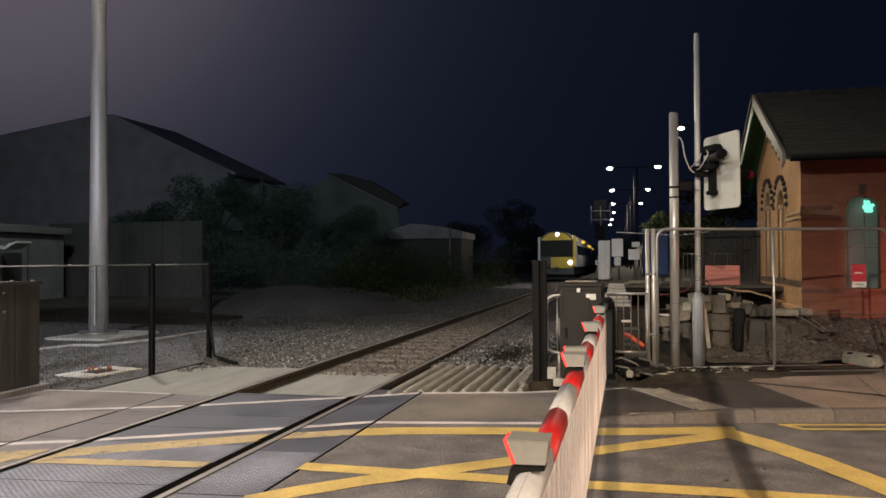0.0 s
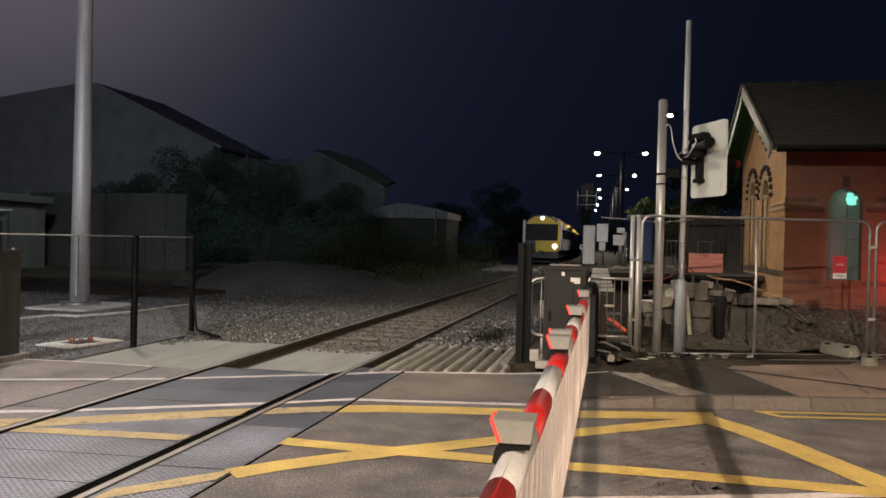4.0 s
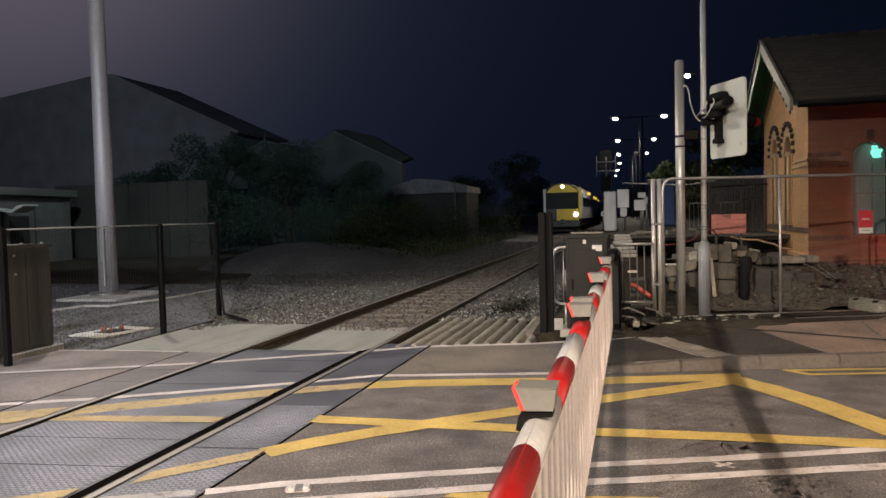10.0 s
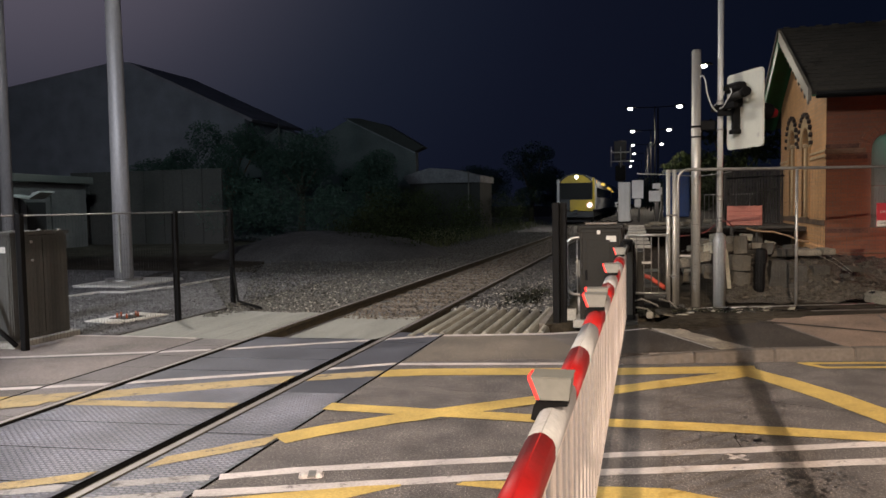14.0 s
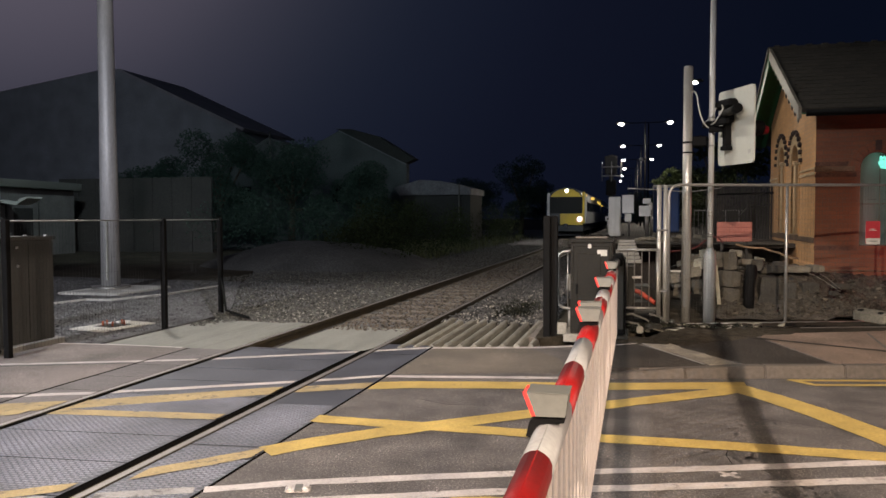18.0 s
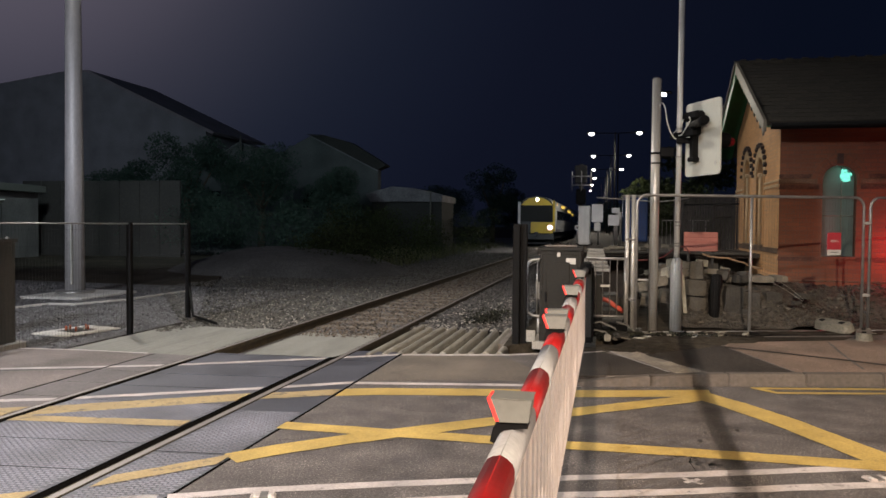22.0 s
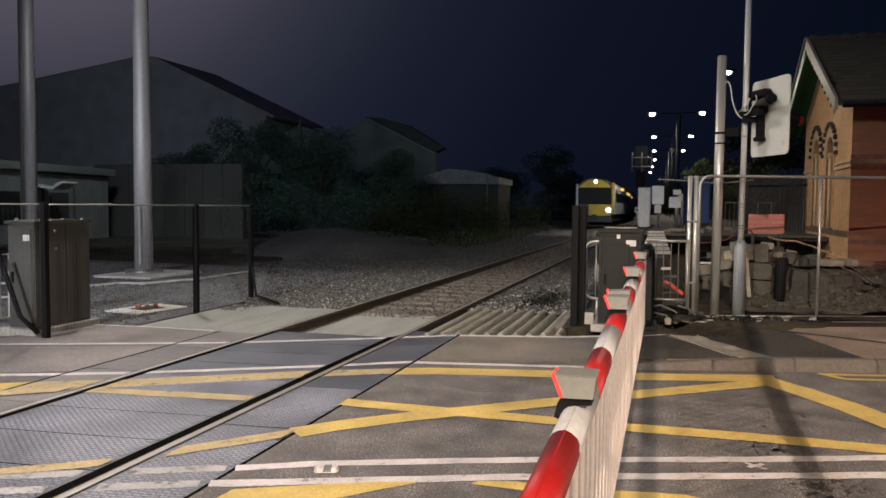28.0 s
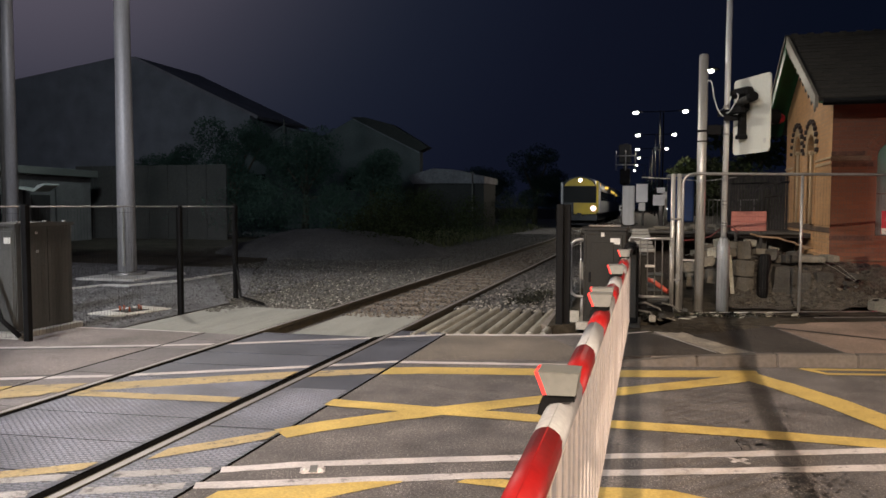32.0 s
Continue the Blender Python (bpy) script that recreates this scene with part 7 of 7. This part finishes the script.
def leaf_cloud(name, clumps, count, size, material, seed):
    """Many small leaf faces scattered round the given clumps."""
    rng = np.random.default_rng(seed)
    vs, fs = [], []
    for cx, cy, cz, rx, ry, rz in clumps:
        for _ in range(count):
            d = rng.normal(size=3)
            d /= np.linalg.norm(d)
            p = np.array((cx, cy, cz)) + d * np.array((rx, ry, rz)) * rng.uniform(0.35, 1.08) ** 0.6
            a, b = rng.normal(size=3), rng.normal(size=3)
            a /= np.linalg.norm(a)
            b = np.cross(a, b)
            b /= np.linalg.norm(b)
            s = size * rng.uniform(0.6, 1.4)
            k = len(vs)
            vs += [p - a * s, p + b * s * 0.45, p + a * s, p - b * s * 0.45]
            fs.append((k, k + 1, k + 2, k + 3))
    me = bpy.data.meshes.new(name)
    me.from_pydata([tuple(v) for v in vs], [], fs)
    me.materials.append(material)
    return me


def tree(x, y, h, spread, label, seed, material=LEAFD, count=900, size=0.078):
    r = random.Random(seed)
    t = thing("tree", label, "tree", "trees beyond the track", at=pose(x, y, -0.2))
    part("trunk", tube([(0, 0, 0), (0.1, 0, h * 0.3), (0.05, 0.1, h * 0.6)], [h * 0.035, h * 0.026, h * 0.012], 8), BARK, t)
    clumps = []
    for k in range(13):
        a = r.uniform(0, 6.28)
        rad = spread * r.uniform(0.15, 0.75)
        z = h * r.uniform(0.30, 0.88)
        s = spread * r.uniform(0.28, 0.45)
        clumps.append((rad * math.cos(a), rad * math.sin(a), z, s, s, s * 0.8))
        if k < 5:
            part("limb", tube([(0.08, 0.02, h * 0.3 + k * 0.1), (rad * math.cos(a) * 0.9, rad * math.sin(a) * 0.9, z)], [h * 0.015, h * 0.005], 6), BARK, t)
    ob = new("crown", leaf_cloud("crown", clumps, count, size, material, seed))
    ob.parent = t
    return t


def shrubs(name, label, spots, material, seed, count, size):
    ob = new(name, leaf_cloud(name, spots, count, size, material, seed))
    return tagged(ob, label, "shrubs", "", "stuff")


def distance():
    spoil_heap()
    b = thing("flat_building", "low pale flat-roofed building with a white fascia", "building", at=pose(-25.3, 27.0, -0.2, 0, 0, 8))
    part("wall", box(-9, -16, 0, 0.0, 3, 3.05), RENDERW, b)
    part("fascia", box(-9.2, -16.3, 3.05, 0.25, 3.25, 3.38, 0.02), BOARD2, b, "pale fascia board")
    part("window", box(-0.02, -7.0, 0.9, 0.03, -3.0, 2.2), GLASSD, b)
    part("door", box(-0.02, -1.2, 0.0, 0.03, 0.0, 2.2), BOARDS, b)
    # White curved sheets, placed and shaped to fit the camera's view.
    for xa, xb, pts in ((-27.7, -25.9, ((0, 2.36), (0.25, 2.46), (0.7, 2.47), (1.0, 2.44), (1.0, 2.40), (0, 2.31))), (-25.1, -23.3, ((0, 2.33), (0.45, 2.22), (0.7, 2.18), (0.82, 2.36), (1.0, 2.42), (1.0, 2.36), (0.86, 2.24), (0.7, 2.10), (0, 2.27)))):
        a = thing("awning", "small white curved sheet before the flat building, shaped to fit the view", "awning", "white awnings")
        part("sheet", profile([(xa + u * (xb - xa), z) for u, z in pts], "y", 24.6, 25.4), LABELW, a, "white sheet")
        for x in (xa + 0.1, xb - 0.1):
            part("leg", tube([(x, 25.3, -0.2), (x, 25.3, 2.25)], 0.03, 6), DKGREY, a)
    w = thing("boundary_wall", "long dark boundary fence beyond the yard", "fence")
    for k in range(8):
        part("board_panel", box(-27.9 + k * 1.05, 31.5 + k * 0.02, -0.2, -26.86 + k * 1.05, 31.6 + k * 0.02, 3.5, 0.01), BOARDS, w)
    big = thing("house", "large grey house with a broad gable beyond the yard", "house", "houses beyond the track", at=pose(-43.8, 56.0, -0.2))
    part("wall", profile([(-26.0, 0.0), (11.6, 0.0), (11.6, 9.2), (0.6, 14.3), (-1.6, 14.4), (-26.0, 11.2)], "y", 0.0, 9.0), HOUSEW, big, "pale grey rendered gable wall")
    part("roof", profile([(-26.0, 11.27), (-1.6, 14.47), (0.7, 14.5), (12.4, 9.1), (12.2, 8.9), (0.6, 14.29), (-1.6, 14.41), (-26.0, 11.21)], "y", -0.05, 9.4), BIGROOF, big, "dark overhanging roof")
    part("window", box(-6.5, -0.04, 3.4, -5.0, 0.02, 4.9, 0.02), GLASSD, big, "dark window")
    twin = thing("house", "dim house with two gables behind the trees", "house", "houses beyond the track", at=pose(-24.6, 55.0, -0.2))
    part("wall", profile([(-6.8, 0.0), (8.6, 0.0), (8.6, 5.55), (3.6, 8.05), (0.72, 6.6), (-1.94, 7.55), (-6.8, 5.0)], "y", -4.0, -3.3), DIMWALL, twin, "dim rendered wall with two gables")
    # Dark wedge of unlit roof, put into the colour and fitted to the view.
    roof = part("roof", profile([(3.3, 8.12), (4.6, 8.05), (6.6, 7.50), (8.4, 6.42), (9.3, 5.85), (8.6, 5.56), (3.6, 8.06)], "y", -4.3, -3.2), UNLITTONE, twin, "near-black roof wedge shaped to fit the camera's view")
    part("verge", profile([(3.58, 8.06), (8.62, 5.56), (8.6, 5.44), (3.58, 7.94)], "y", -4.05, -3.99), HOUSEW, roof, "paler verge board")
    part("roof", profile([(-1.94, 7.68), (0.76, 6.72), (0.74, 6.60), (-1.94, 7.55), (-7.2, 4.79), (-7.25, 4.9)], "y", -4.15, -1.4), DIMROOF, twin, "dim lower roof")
    for k in (-4.0, 3.5):
        win = part("window", box(k - 0.5, -4.03, 2.9, k + 0.5, -3.98, 4.1, 0.01), GLASSD, twin, "dark window")
        part("frame", box(k - 0.55, -4.05, 2.83, k + 0.55, -4.02, 2.89), BARGE, win)
    shed = thing("house", "small outbuilding with a pale lopsided roof", "house", "houses beyond the track", at=pose(-13.75, 52.0, -0.2))
    # Shed walls carry the night's darkness in their colour.
    part("wall", box(-2.4, -1.9, 0, 2.55, 2.0, 3.3), UNLITTONE, shed)
    part("roof", profile([(-2.75, 3.72), (-2.7, 3.86), (-0.9, 4.34), (0.6, 4.22), (2.65, 3.72), (2.65, 3.30), (-2.4, 3.30)], "y", -2.2, 2.3), ROOFD, shed, "pale lopsided roof")
    part("downpipe", tube([(1.85, -2.24, 0.2), (1.85, -2.24, 4.05)], 0.05, 8), DULL, shed)
    p = thing("aerial_pole", "thin pole above the trees", "pole")
    part("shaft", tube([(-26.0, 50, 0), (-26.0, 50, 7.85)], 0.06, 8), DULL, p)
    for x, y, h, s, sd in ((-24.3, 40, 7.1, 3.0, 1), (-20.5, 42, 7.3, 3.2, 2), (-28.5, 41, 5.6, 2.6, 3), (-17.0, 44, 5.4, 2.4, 4), (-11.4, 74, 8.0, 3.0, 5), (-17.5, 80, 6.2, 3.4, 6), (-11.5, 92, 6.4, 3.0, 7)):
        tree(x, y, h, s, "dark leafy tree beyond the railway", sd)
    tree(3.6, 38, 6.0, 2.0, "lamp-lit leafy tree behind the platform", 11, LEAF, 240, 0.13)
    tree(2.0, 44, 5.2, 1.8, "lamp-lit leafy tree behind the platform", 12, LEAF, 200, 0.13)
    r = random.Random(5)
    spots = []
    for k in range(80):
        y = r.uniform(24, 60)
        spots.append((-8.2 - r.uniform(0.0, 1.0) * (y - 16) * 0.26, y, 0.25 + r.uniform(0, 0.9) * (1.0 if y < 34 else 1.9), 0.9, 0.9, 0.7 if y < 34 else 1.0))
    shrubs("undergrowth", "overgrown dark green scrub along the track", spots, LEAF, 21, 420, 0.055)
    spots = [(-13.0 - 20.0 * r.random(), 31 + 6 * r.random(), 0.5 + 1.5 * r.random(), 1.4, 1.2, 1.1) for k in range(36)]
    shrubs("hedge", "dark overgrown hedge beyond the yard", spots, LEAFD, 22, 640, 0.062)
    spots = [(2.2 + 4.5 * r.random(), 30 + 26 * r.random(), 1.2 + 1.7 * r.random(), 0.9, 0.9, 0.8) for k in range(34)]
    shrubs("platform_hedge", "lamp-lit overgrown hedge behind the platform", spots, LEAF, 23, 260, 0.07)
    spots = [(-0.8 + 4.0 * r.random(), 92 + 14 * r.random(), 1.5 + 2.2 * r.random(), 1.6, 1.6, 1.4) for k in range(22)]
    shrubs("far_hedge", "dark hedge at the far end of the platform", spots, LEAFD, 24, 220, 0.16)
    spots = [(-1.85 + r.gauss(0, 0.16), 11.5 + abs(r.gauss(0, 0.7)), 0.02 + 0.10 * r.random(), 0.16, 0.18, 0.10) for k in range(22)]
    shrubs("weeds", "low dark weeds growing through the ballast", spots, WEED, 25, 46, 0.026)
    spots = [(-0.1 + 1.5 * r.random(), 10.42 + 0.25 * r.random(), 0.08, 0.17, 0.12, 0.05) for k in range(16)]
    shrubs("dead_weeds", "dark dead weeds and litter at the foot of the gate", spots, WEED, 26, 50, 0.028)
    rng = np.random.default_rng(9)
    vs, fs = [], []
    for _ in range(3600):
        y = 27 * (60 / 27) ** rng.uniform()
        x = -8.0 - rng.uniform(0, 1) * (y - 12) * 0.22
        h, a = rng.uniform(0.12, 0.42), rng.uniform(0, 6.28)
        k = len(vs)
        vs += [(x - 0.02 * math.cos(a), y - 0.02 * math.sin(a), -0.1), (x + 0.02 * math.cos(a), y + 0.02 * math.sin(a), -0.1), (x + rng.normal() * 0.1, y + rng.normal() * 0.1, h)]
        fs.append((k, k + 1, k + 2))
    me = bpy.data.meshes.new("grass")
    me.from_pydata(vs, [], fs)
    me.materials.append(GRASS)
    tagged(new("grass", me), "rough grass along the track", "grass", "", "stuff")


ground_sheet()
yard()
roads()
markings()
roadside_poles()
oil_stains()
road_studs()
track()
barrier()
cabinets()
mesh_fence()
black_posts()
temporary_fences()
grey_posts()
masts()
platform()
platform_lamps()
train()
brick_building()
signs()
rubble_bank()
cable_tangle()
distance()
crossing_panels()
guards()
stones()


def motions():
    """Nothing but the camera moves: the train stands at the platform."""


motions()
